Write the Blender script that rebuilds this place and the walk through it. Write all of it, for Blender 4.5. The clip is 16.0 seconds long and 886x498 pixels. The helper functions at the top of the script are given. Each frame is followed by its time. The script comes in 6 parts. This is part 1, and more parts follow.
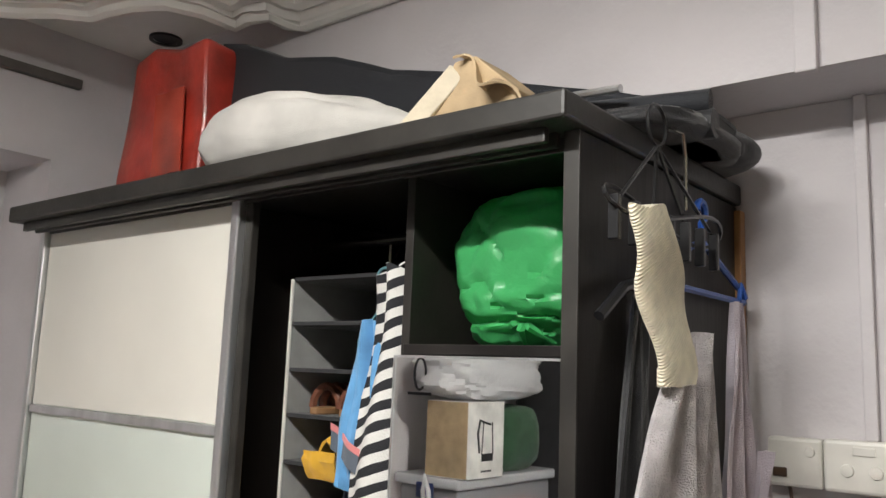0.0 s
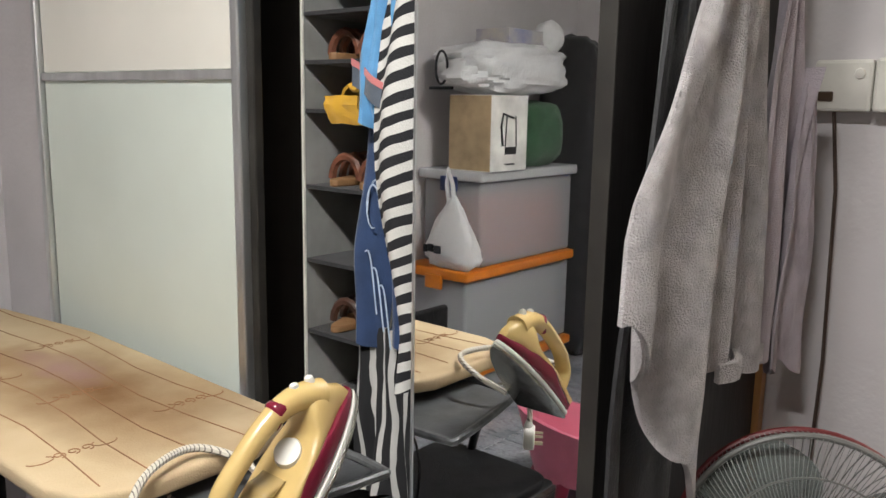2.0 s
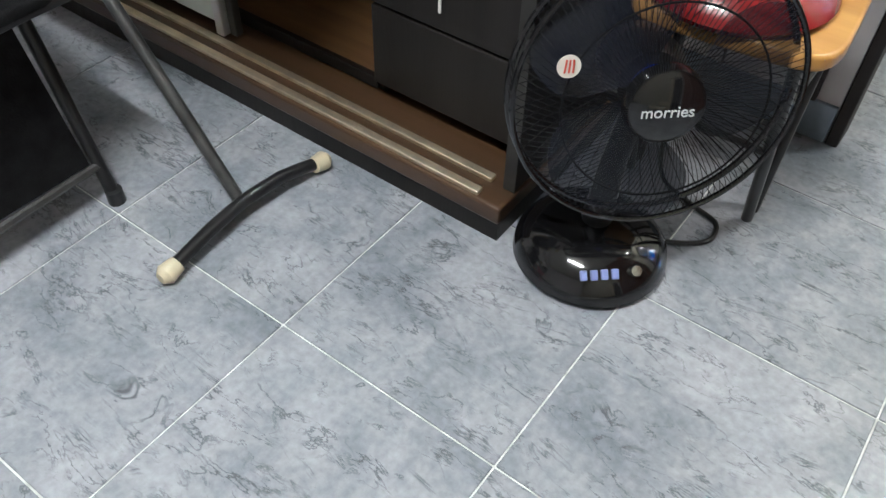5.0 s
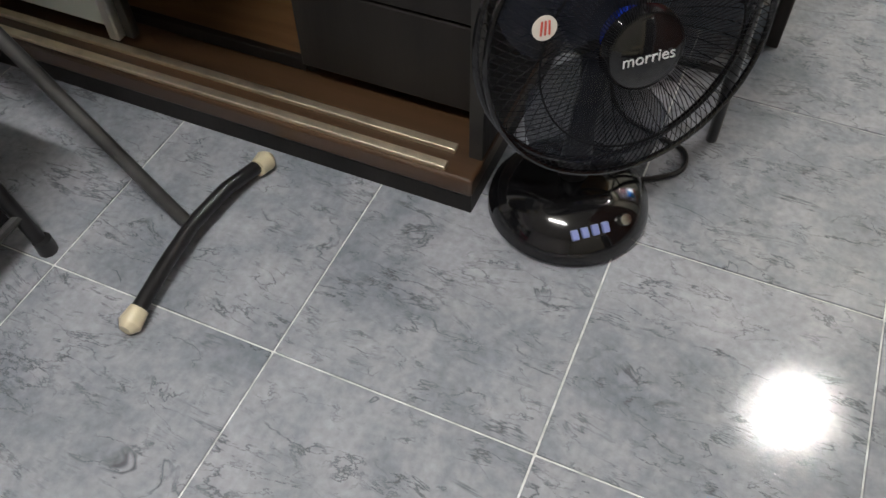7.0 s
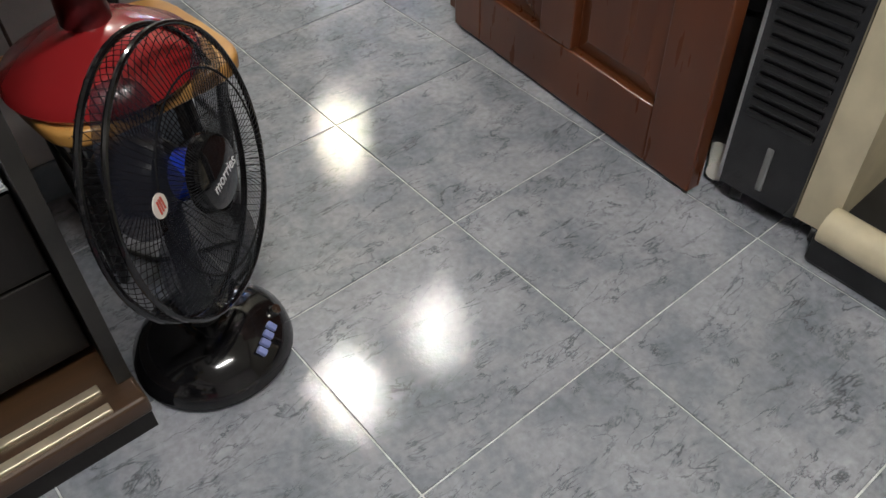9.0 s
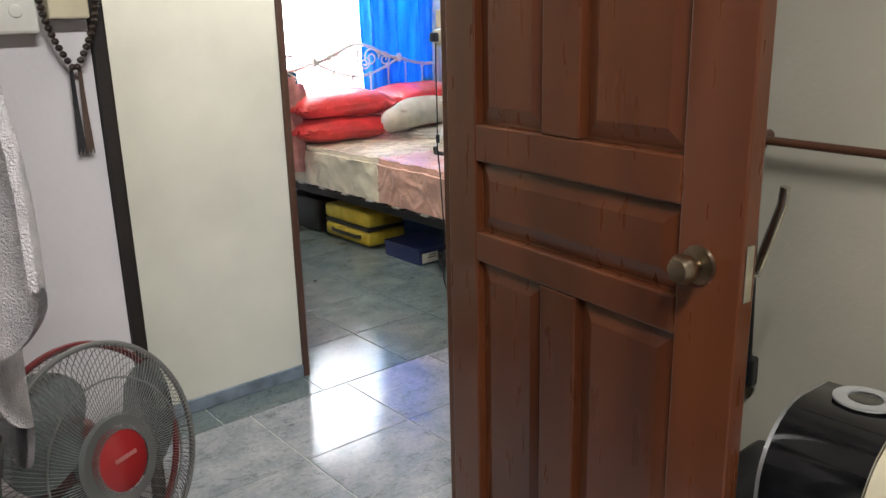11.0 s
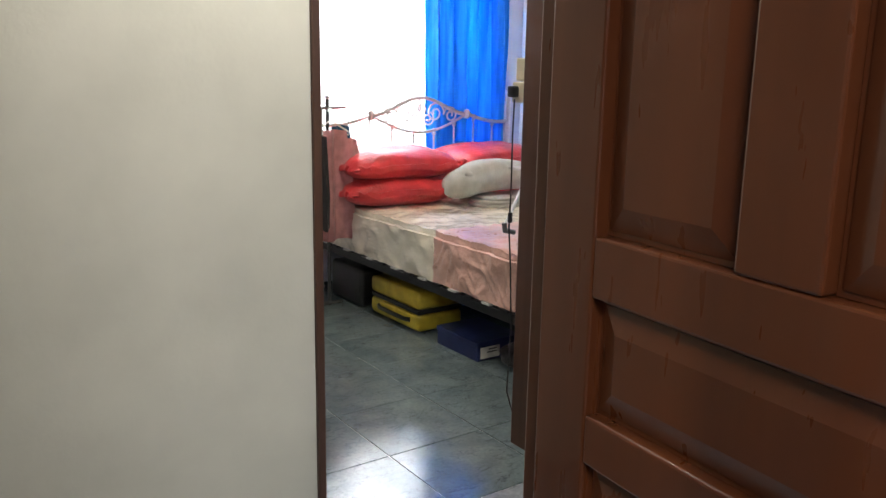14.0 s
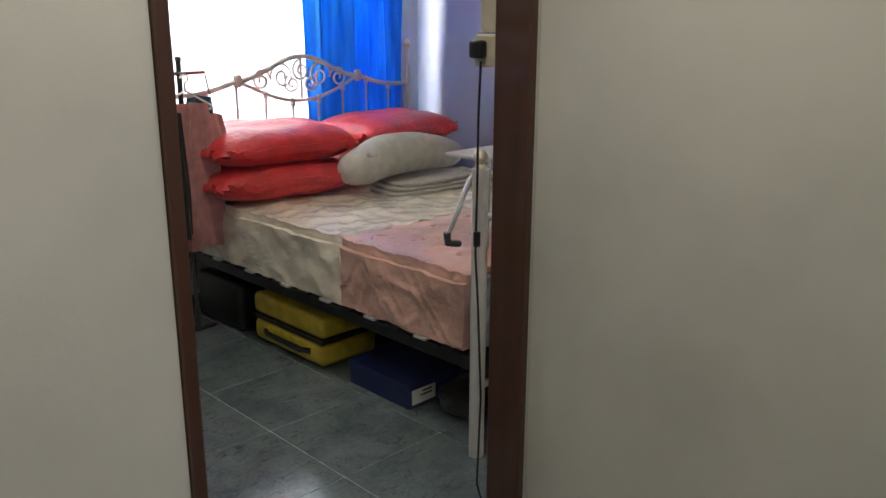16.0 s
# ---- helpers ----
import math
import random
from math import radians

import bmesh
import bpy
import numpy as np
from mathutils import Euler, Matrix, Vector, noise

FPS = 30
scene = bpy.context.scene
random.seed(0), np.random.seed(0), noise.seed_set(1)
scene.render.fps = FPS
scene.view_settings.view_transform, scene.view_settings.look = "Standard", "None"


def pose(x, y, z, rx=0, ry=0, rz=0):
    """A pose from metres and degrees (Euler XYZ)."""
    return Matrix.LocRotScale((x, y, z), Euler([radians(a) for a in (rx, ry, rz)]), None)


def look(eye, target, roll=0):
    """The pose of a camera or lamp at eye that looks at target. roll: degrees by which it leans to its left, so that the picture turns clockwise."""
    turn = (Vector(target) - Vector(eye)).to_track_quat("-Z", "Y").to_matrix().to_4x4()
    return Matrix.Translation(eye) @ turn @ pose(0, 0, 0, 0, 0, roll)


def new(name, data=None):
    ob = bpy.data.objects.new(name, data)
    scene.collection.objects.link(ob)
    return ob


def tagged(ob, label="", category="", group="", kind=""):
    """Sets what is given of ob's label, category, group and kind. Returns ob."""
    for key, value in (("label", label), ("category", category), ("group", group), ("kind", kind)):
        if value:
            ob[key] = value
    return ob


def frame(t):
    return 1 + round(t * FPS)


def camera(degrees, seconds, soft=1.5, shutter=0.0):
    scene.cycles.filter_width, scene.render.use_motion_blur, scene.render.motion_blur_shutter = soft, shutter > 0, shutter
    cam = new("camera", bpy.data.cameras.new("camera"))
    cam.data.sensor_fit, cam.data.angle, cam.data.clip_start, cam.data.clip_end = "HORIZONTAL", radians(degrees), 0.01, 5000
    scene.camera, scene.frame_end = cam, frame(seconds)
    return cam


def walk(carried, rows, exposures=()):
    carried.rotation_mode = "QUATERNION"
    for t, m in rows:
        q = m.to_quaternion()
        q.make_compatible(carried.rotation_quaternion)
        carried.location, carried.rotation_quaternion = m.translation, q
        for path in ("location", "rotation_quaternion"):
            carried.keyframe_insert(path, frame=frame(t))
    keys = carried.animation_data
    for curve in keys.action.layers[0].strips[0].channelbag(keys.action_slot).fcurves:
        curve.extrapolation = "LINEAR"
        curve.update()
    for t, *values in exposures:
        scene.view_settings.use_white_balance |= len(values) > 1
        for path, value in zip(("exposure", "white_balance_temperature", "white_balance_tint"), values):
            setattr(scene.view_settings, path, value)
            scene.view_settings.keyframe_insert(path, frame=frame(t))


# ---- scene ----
cam = camera(56.9, 16.0)
PATH = [
    (0, (-0.141, -0.95, 1.609), (-1.395, 0.579, 1.906), 2.2),
    (0.5, (-0.155, -0.932, 1.578), (-1.447, 0.589, 1.718), 1.5),
    (1, (-0.173, -0.91, 1.541), (-1.466, 0.615, 1.522), 1.2),
    (1.5, (-0.189, -0.902, 1.492), (-1.478, 0.617, 1.314), 1.0),
    (2, (-0.194, -0.895, 1.437), (-1.465, 0.608, 1.084), 1.0),
    (2.5, (-0.167, -0.929, 1.417), (-1.388, 0.548, 0.845), 0.0),
    (3, (-0.173, -0.946, 1.306), (-1.321, 0.527, 0.591), 2.0),
    (3.5, (-0.169, -0.945, 1.245), (-1.251, 0.474, 0.34), 2.3),
    (4, (-0.17, -0.947, 1.176), (-1.159, 0.379, 0.052), 2.0),
    (4.5, (-0.155, -0.949, 1.121), (-1.056, 0.265, -0.189), 1.6),
    (4.7, (-0.157, -0.957, 1.107), (-1.0, 0.198, -0.291), 1.6),
    (6.8, (-0.286, -0.956, 1.089), (-0.905, 0.116, -0.481), -0.5),
    (7, (-0.341, -0.917, 1.096), (-0.855, 0.198, -0.482), -1.4),
    (7.5, (-0.42, -0.89, 1.083), (-0.557, 0.338, -0.49), 0.6),
    (8, (-0.581, -0.882, 1.097), (-0.196, 0.294, -0.474), -0.4),
    (8.5, (-0.729, -0.917, 1.13), (-0.028, 0.159, -0.403), -1.9),
    (9, (-0.778, -0.931, 1.165), (0.095, 0.159, -0.267), -1.4),
    (9.5, (-0.781, -0.933, 1.217), (0.215, 0.252, -0.049), -1.8),
    (10, (-0.792, -0.934, 1.264), (0.335, 0.398, 0.287), -0.2),
    (10.2, (-0.778, -0.945, 1.322), (0.37, 0.433, 0.438), -0.9),
    (12.3, (-0.754, -0.889, 1.486), (0.49, 0.654, 1.217), 1.1),
    (12.5, (-0.737, -0.858, 1.48), (0.505, 0.685, 1.207), 0.9),
    (13, (-0.583, -0.702, 1.459), (0.637, 0.85, 1.135), 0.8),
    (13.5, (-0.431, -0.53, 1.436), (0.719, 1.058, 1.04), 0.4),
    (14, (-0.292, -0.287, 1.414), (0.829, 1.315, 0.992), 1.0),
    (14.5, (-0.141, -0.055, 1.399), (0.972, 1.551, 0.973), 0.6),
    (15, (0.001, 0.218, 1.384), (1.059, 1.866, 0.973), -0.1),
    (15.5, (0.075, 0.483, 1.403), (1.235, 2.055, 0.981), 0.4),
    (16, (0.184, 0.687, 1.403), (1.541, 2.059, 0.877), 0.2),
]
EXPOSURE = [(0, 0.65, 6450, 10), (1.5, 0.7, 6450, 10), (2.5, 0.45, 6350, 10), (3.5, 0.6, 6150, 8), (4, 0.85, 5850, 3), (4.5, 1.1, 5900, 4), (7, 0.5, 6450, 10), (8.0, 0.3, 6450, 10), (9.2, 0.25, 6450, 10), (10, 0.6, 6400, 10), (12.5, 0.15, 6350, 8), (14.5, -0.05, 6400, 10), (15.2, -0.35, 6400, 10), (16, -0.75, 6450, 10)]
walk(cam, [(t, look(eye, target, roll)) for t, eye, target, roll in PATH], EXPOSURE)

# ---- light ----
SKYGLOW = 8.0
world = bpy.data.worlds.new("world")
scene.world = world
world.use_nodes = True
wn = world.node_tree
sky = wn.nodes.new("ShaderNodeTexSky")
sky.sky_type, sky.sun_disc, sky.sun_elevation, sky.sun_rotation = "NISHITA", False, radians(50), radians(20)
wn.nodes["Background"].inputs[1].default_value = 0.15
wn.links.new(sky.outputs[0], wn.nodes["Background"].inputs[0])


def lamp(name, kind, place, watts, size, colour, aim=None):
    data = bpy.data.lights.new(name, kind)
    data.energy, data.color = watts, colour
    if kind == "AREA":
        data.shape, data.size, data.size_y = "RECTANGLE", size[0], size[1]
    else:
        data.shadow_soft_size = size
    ob = new(name, data)
    ob.matrix_world = look(place, aim) if aim else pose(*place)
    return ob


TUBE = (-0.66, -1.1, 2.56)
CORRIDOR = [((0.43, 1.4, 2.56), 13.0), ((1.05, 1.42, 2.56), 8.0)]
BEDROOM_LAMP = (1.64, 3.25, 2.5)


def dome_lamp(name, place, watts, size, colour):
    """The downward glow of a flush ceiling dome."""
    ob = lamp(name, "AREA", place, watts, (size, size), colour, (place[0], place[1] + 0.0001, 0.0))
    ob.data.shape = "DISK"
    return ob


lamp("ceiling_tube", "AREA", TUBE, 40, (0.86, 0.05), (1.0, 0.975, 0.93), (TUBE[0], TUBE[1] + 0.0001, 0.0))
for place, watts in CORRIDOR:
    dome_lamp("corridor_dome", place, watts, 0.11, (1.0, 0.96, 0.87))
dome_lamp("bedroom_dome", BEDROOM_LAMP, 17, 0.18, (1.0, 0.9, 0.7))
lamp("window_daylight", "AREA", (2.74, 4.72, 1.5), 420, (1.2, 1.2), (0.9, 0.95, 1.0), (2.74, 3.0, 1.2))

lamp("tube_glow", "POINT", (TUBE[0], TUBE[1], TUBE[2] - 0.05), 7, 0.03, (1.0, 0.975, 0.93))

# ---- materials ----
MATS = {}


def mat(name, colour, rough=0.5, metal=0.0, vary=0.12, scale=8.0, bump=0.05, fine=120.0, second=None, spec=0.5, coat=0.0, stretch=(1, 1, 1), sheen=0.0, trans=0.0, per=0.0, detail=6):
    """Two-scale mottled surface with fine relief."""
    if name in MATS:
        return MATS[name]
    m = bpy.data.materials.new(name)
    m.use_nodes = True
    nt = m.node_tree
    n, l = nt.nodes, nt.links
    b = n["Principled BSDF"]
    co = n.new("ShaderNodeTexCoord")
    mp = n.new("ShaderNodeMapping")
    mp.inputs["Scale"].default_value = stretch
    l.new(co.outputs["Object"], mp.inputs[0])
    big = n.new("ShaderNodeTexNoise")
    big.inputs["Scale"].default_value, big.inputs["Detail"].default_value = scale, detail
    small = n.new("ShaderNodeTexNoise")
    small.inputs["Scale"].default_value, small.inputs["Detail"].default_value = fine, 3
    l.new(mp.outputs[0], big.inputs[0])
    l.new(mp.outputs[0], small.inputs[0])
    mix = n.new("ShaderNodeMix")
    mix.data_type = "RGBA"
    c2 = second or tuple(max(0.0, c * (1 - 2.2 * vary)) for c in colour)
    c1 = colour if second else tuple(min(1.0, c * (1 + vary)) for c in colour)
    mix.inputs[6].default_value, mix.inputs[7].default_value = (*c1, 1), (*c2, 1)
    ramp = n.new("ShaderNodeMapRange")
    ramp.inputs[1].default_value, ramp.inputs[2].default_value = 0.35, 0.7
    l.new(big.outputs[0], ramp.inputs[0])
    l.new(ramp.outputs[0], mix.inputs[0])
    out = mix.outputs[2]
    if per:
        info = n.new("ShaderNodeObjectInfo")
        hsv = n.new("ShaderNodeHueSaturation")
        mr = n.new("ShaderNodeMapRange")
        mr.inputs[3].default_value, mr.inputs[4].default_value = 1 - per, 1 + per
        l.new(info.outputs["Random"], mr.inputs[0])
        l.new(mr.outputs[0], hsv.inputs["Value"])
        l.new(out, hsv.inputs["Color"])
        out = hsv.outputs[0]
    l.new(out, b.inputs["Base Color"])
    wear = 0.08 if rough > 0.4 else 0.02
    rr = n.new("ShaderNodeMapRange")
    rr.inputs[3].default_value, rr.inputs[4].default_value = max(0.0, rough - wear), min(1.0, rough + wear)
    l.new(small.outputs[0], rr.inputs[0])
    l.new(rr.outputs[0], b.inputs["Roughness"])
    b.inputs["Metallic"].default_value = metal
    b.inputs["Specular IOR Level"].default_value = spec
    b.inputs["Coat Weight"].default_value = coat
    b.inputs["Coat Roughness"].default_value = 0.08
    b.inputs["Sheen Weight"].default_value = sheen
    b.inputs["Transmission Weight"].default_value = trans
    if bump:
        bp = n.new("ShaderNodeBump")
        bp.inputs["Strength"].default_value, bp.inputs["Distance"].default_value = bump, 0.01
        l.new(small.outputs[0], bp.inputs["Height"])
        l.new(bp.outputs[0], b.inputs["Normal"])
        l.new(bp.outputs[0], b.inputs["Coat Normal"])
    MATS[name] = m
    return m


def wood(name, dark, light, rough=0.35, scale=6.0, stretch=(1, 1, 0.08), coat=0.2):
    return mat(name, light, rough, 0.0, second=dark, scale=scale * 3, fine=60, bump=0.03, stretch=stretch, coat=coat)


def tile_material(name, dark, light):
    m = bpy.data.materials.new(name)
    m.use_nodes = True
    n, l = m.node_tree.nodes, m.node_tree.links
    b = n["Principled BSDF"]
    co = n.new("ShaderNodeTexCoord")
    info = n.new("ShaderNodeObjectInfo")
    add = n.new("ShaderNodeVectorMath")
    mul = n.new("ShaderNodeVectorMath")
    mul.operation = "SCALE"
    mul.inputs["Scale"].default_value = 3.0
    l.new(info.outputs["Location"], mul.inputs[0])
    l.new(co.outputs["Object"], add.inputs[0])
    l.new(mul.outputs[0], add.inputs[1])
    cloud = n.new("ShaderNodeTexNoise")
    cloud.inputs["Scale"].default_value, cloud.inputs["Detail"].default_value, cloud.inputs["Distortion"].default_value = 5.0, 9, 0.35
    cloud.inputs["Roughness"].default_value = 0.62
    l.new(add.outputs[0], cloud.inputs[0])
    cr = n.new("ShaderNodeValToRGB")
    cr.color_ramp.elements[0].position, cr.color_ramp.elements[0].color = 0.3, (*dark, 1)
    cr.color_ramp.elements[1].position, cr.color_ramp.elements[1].color = 0.68, (*light, 1)
    l.new(cloud.outputs[0], cr.inputs[0])
    grain = n.new("ShaderNodeTexNoise")
    grain.inputs["Scale"].default_value, grain.inputs["Detail"].default_value = 70.0, 5
    l.new(add.outputs[0], grain.inputs[0])
    gr = n.new("ShaderNodeMapRange")
    gr.inputs[1].default_value, gr.inputs[2].default_value, gr.inputs[3].default_value, gr.inputs[4].default_value = 0.3, 0.7, 0.86, 1.12
    l.new(grain.outputs[0], gr.inputs[0])
    hsv = n.new("ShaderNodeHueSaturation")
    l.new(gr.outputs[0], hsv.inputs["Value"])
    l.new(cr.outputs[0], hsv.inputs["Color"])

    def streaks(turn, scale, along, across, centre, half, seed):
        """Short broken lines that run one way."""
        mp = n.new("ShaderNodeMapping")
        mp.inputs["Location"].default_value = (seed, seed * 0.7, 0)
        mp.inputs["Rotation"].default_value = (0, 0, radians(turn))
        mp.inputs["Scale"].default_value = (along, across, 1)
        l.new(add.outputs[0], mp.inputs[0])
        nz = n.new("ShaderNodeTexNoise")
        nz.inputs["Scale"].default_value, nz.inputs["Detail"].default_value, nz.inputs["Distortion"].default_value = scale, 6, 0.5
        nz.inputs["Roughness"].default_value = 0.6
        l.new(mp.outputs[0], nz.inputs[0])
        rp = n.new("ShaderNodeValToRGB")
        e = rp.color_ramp.elements
        e[0].position, e[0].color = centre - half, (0, 0, 0, 1)
        e[1].position, e[1].color = centre + half, (0, 0, 0, 1)
        e.new(centre).color = (1, 1, 1, 1)
        l.new(nz.outputs[0], rp.inputs[0])
        mask = n.new("ShaderNodeTexNoise")
        mask.inputs["Scale"].default_value, mask.inputs["Detail"].default_value = 10.0 + seed, 4
        l.new(add.outputs[0], mask.inputs[0])
        mr = n.new("ShaderNodeMapRange")
        mr.inputs[1].default_value, mr.inputs[2].default_value = 0.46, 0.62
        l.new(mask.outputs[0], mr.inputs[0])
        k = n.new("ShaderNodeMath")
        k.operation = "MULTIPLY"
        l.new(rp.outputs[0], k.inputs[0])
        l.new(mr.outputs[0], k.inputs[1])
        return k

    total = None
    for k in (streaks(50, 4.5, 0.7, 2.0, 0.5, 0.014, 1.0), streaks(28, 6.0, 0.8, 2.2, 0.47, 0.013, 4.0), streaks(72, 8.0, 0.8, 1.9, 0.53, 0.012, 7.0)):
        if total is None:
            total = k
        else:
            mx = n.new("ShaderNodeMath")
            mx.operation = "MAXIMUM"
            l.new(total.outputs[0], mx.inputs[0])
            l.new(k.outputs[0], mx.inputs[1])
            total = mx
    soft = n.new("ShaderNodeMath")
    soft.operation = "MULTIPLY"
    soft.inputs[1].default_value = 0.8
    l.new(total.outputs[0], soft.inputs[0])
    mix = n.new("ShaderNodeMix")
    mix.data_type = "RGBA"
    mix.inputs[7].default_value = (*(0.36 * c for c in dark), 1)
    l.new(soft.outputs[0], mix.inputs[0])
    l.new(hsv.outputs[0], mix.inputs[6])
    l.new(mix.outputs[2], b.inputs["Base Color"])
    b.inputs["Roughness"].default_value = 0.045
    rip = n.new("ShaderNodeTexNoise")
    rip.inputs["Scale"].default_value, rip.inputs["Detail"].default_value = 190.0, 3
    l.new(co.outputs["Object"], rip.inputs[0])
    bp = n.new("ShaderNodeBump")
    bp.inputs["Strength"].default_value, bp.inputs["Distance"].default_value = 0.1, 0.003
    l.new(rip.outputs[0], bp.inputs["Height"])
    l.new(bp.outputs[0], b.inputs["Normal"])
    return m


TILE = tile_material("blue_grey_marbled_tile", (0.16, 0.18, 0.21), (0.36, 0.365, 0.4))
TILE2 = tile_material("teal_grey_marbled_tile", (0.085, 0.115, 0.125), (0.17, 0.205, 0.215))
GROUT = mat("pale_grout", (0.62, 0.63, 0.63), 0.5, scale=30, vary=0.2, bump=0.2)
WALL1 = mat("lilac_white_wall_paint", (0.62, 0.59, 0.6), 0.75, scale=2.5, vary=0.05, bump=0.12, fine=70)
WALL2 = mat("cream_wall_paint", (0.7, 0.675, 0.58), 0.75, scale=2.5, vary=0.05, bump=0.04, fine=70)
# WALL4: cream paint darkened, the shade behind the open door put in its colour
WALL4 = mat("shaded_cream_wall_paint", (0.37, 0.345, 0.275), 0.75, scale=2.5, vary=0.05, bump=0.1, fine=70)
WALL3 = mat("pale_lavender_wall_paint", (0.52, 0.52, 0.58), 0.75, scale=2.5, vary=0.05, bump=0.1, fine=70)
CEIL = mat("white_ceiling_plaster", (0.82, 0.8, 0.75), 0.8, scale=3, vary=0.05, bump=0.1, fine=60)
DARKW = mat("espresso_laminate", (0.015, 0.013, 0.012), 0.45, spec=0.25, scale=10, vary=0.25, bump=0.04, fine=150, stretch=(1, 1, 0.1))
EDGEW = mat("dark_grey_laminate_edge", (0.023, 0.021, 0.018), 0.45, scale=12, vary=0.2, bump=0.03)
PLINTHW = wood("walnut_plinth", (0.035, 0.018, 0.009), (0.075, 0.04, 0.02), 0.35, stretch=(0.08, 1, 1))
FROST = mat("frosted_cream_glass", (0.72, 0.7, 0.63), 0.3, scale=3, vary=0.03, bump=0.02, spec=0.5)
FROST2 = mat("frosted_pale_green_glass", (0.62, 0.68, 0.62), 0.3, scale=3, vary=0.03, bump=0.02, spec=0.5)
ALU = mat("brushed_aluminium", (0.7, 0.71, 0.72), 0.42, 1.0, scale=20, vary=0.08, bump=0.03, stretch=(1, 1, 0.05))
GOLD = mat("brass_track", (0.82, 0.72, 0.54), 0.45, 1.0, scale=20, vary=0.1, bump=0.03)
DOORW = mat("varnished_reddish_wood", (0.15, 0.044, 0.015), 0.28, second=(0.068, 0.019, 0.0075), scale=5, detail=5, fine=40, bump=0.0, coat=0.35, spec=0.45, stretch=(1, 1, 0.14))
# Dark frame wood taken to near black: the hinge gap's shade is painted in
STOPW = mat("shaded_frame_wood", (0.014, 0.009, 0.007), 0.6, scale=12, vary=0.3)
JAMBW = wood("dark_stained_jamb", (0.055, 0.022, 0.012), (0.085, 0.034, 0.018), 0.4, stretch=(1, 1, 0.06))
STEEL = mat("steel", (0.55, 0.54, 0.5), 0.25, 1.0, scale=30, vary=0.1, bump=0.02)
BLACKP = mat("black_plastic", (0.012, 0.012, 0.013), 0.3, scale=20, vary=0.2, bump=0.02)
BLACKG = mat("glossy_black_plastic", (0.007, 0.007, 0.008), 0.1, scale=20, vary=0.2, bump=0.0, coat=0.5)
WHITEP = mat("white_plastic", (0.72, 0.7, 0.64), 0.4, scale=12, vary=0.06, bump=0.02)


def mirror_material():
    m = bpy.data.materials.new("mirror_glass")
    m.use_nodes = True
    b = m.node_tree.nodes["Principled BSDF"]
    b.inputs["Base Color"].default_value = (0.92, 0.93, 0.92, 1)
    b.inputs["Metallic"].default_value = 1.0
    b.inputs["Roughness"].default_value = 0.012
    return m


MIRROR = mirror_material()

# ---- building blocks ----
ROOT = {}


def thing(name, place, label, category, group="", kind="", turn=0.0):
    ob = new(name)
    ob.empty_display_size = 0.05
    ob.matrix_world = place if isinstance(place, Matrix) else pose(*place, 0, 0, turn)
    ROOT[ob.name] = ob.matrix_world.copy()
    return tagged(ob, label, category, group, kind)


def part(name, bm, material, parent=None, label="", w=True, smooth=False, kind=""):
    """One mesh object. w: the bmesh is in world coordinates, else in those of its thing."""
    me = bpy.data.meshes.new(name)
    root = ROOT.get(parent.name, Matrix()) if parent else Matrix()
    if w and parent:
        bm.transform(root.inverted())
    bmesh.ops.recalc_face_normals(bm, faces=bm.faces)
    if smooth:
        for f in bm.faces:
            f.smooth = True
    bm.to_mesh(me)
    bm.free()
    if smooth:
        me.set_sharp_from_angle(angle=radians(40))
    me.materials.append(material)
    ob = new(name, me)
    if parent:
        ob.parent = parent
        ROOT[ob.name] = root
    return tagged(ob, label, "", "", kind)


def box(x0, x1, y0, y1, z0, z1, bev=0.0, seg=2, bm=None):
    b = bmesh.new()
    v = bmesh.ops.create_cube(b, size=1.0)["verts"]
    for p in v:
        p.co = ((p.co.x + 0.5) * (x1 - x0) + x0, (p.co.y + 0.5) * (y1 - y0) + y0, (p.co.z + 0.5) * (z1 - z0) + z0)
    if bev:
        bmesh.ops.bevel(b, geom=b.edges[:], offset=bev, segments=seg, affect="EDGES", profile=0.5)
    return join(bm, b)


def join(bm, b):
    if bm is None:
        return b
    me = bpy.data.meshes.new("t")
    b.to_mesh(me)
    b.free()
    bm.from_mesh(me)
    bpy.data.meshes.remove(me)
    return bm


def tube(points, r, seg=10, bm=None, closed=False, radii=None, flat=1.0):
    """A round rod swept along points."""
    b = bm if bm is not None else bmesh.new()
    pts = [Vector(p) for p in points]
    n = len(pts)
    rings = []
    ref = None
    for i, p in enumerate(pts):
        a = pts[(i - 1) % n] if (closed or i) else p
        c = pts[(i + 1) % n] if (closed or i < n - 1) else p
        d = (c - a).normalized()
        if ref is None:
            ref = d.orthogonal().normalized()
        ref = (ref - d * ref.dot(d)).normalized()
        side = d.cross(ref)
        rr = radii[i] if radii else r
        rings.append([b.verts.new(p + rr * (math.cos(k * math.tau / seg) * ref * flat + math.sin(k * math.tau / seg) * side)) for k in range(seg)])
    for i in range(n if closed else n - 1):
        p, q = rings[i], rings[(i + 1) % n]
        for k in range(seg):
            b.faces.new((p[k], p[(k + 1) % seg], q[(k + 1) % seg], q[k]))
    if not closed:
        b.faces.new(rings[0][::-1])
        b.faces.new(rings[-1])
    return b


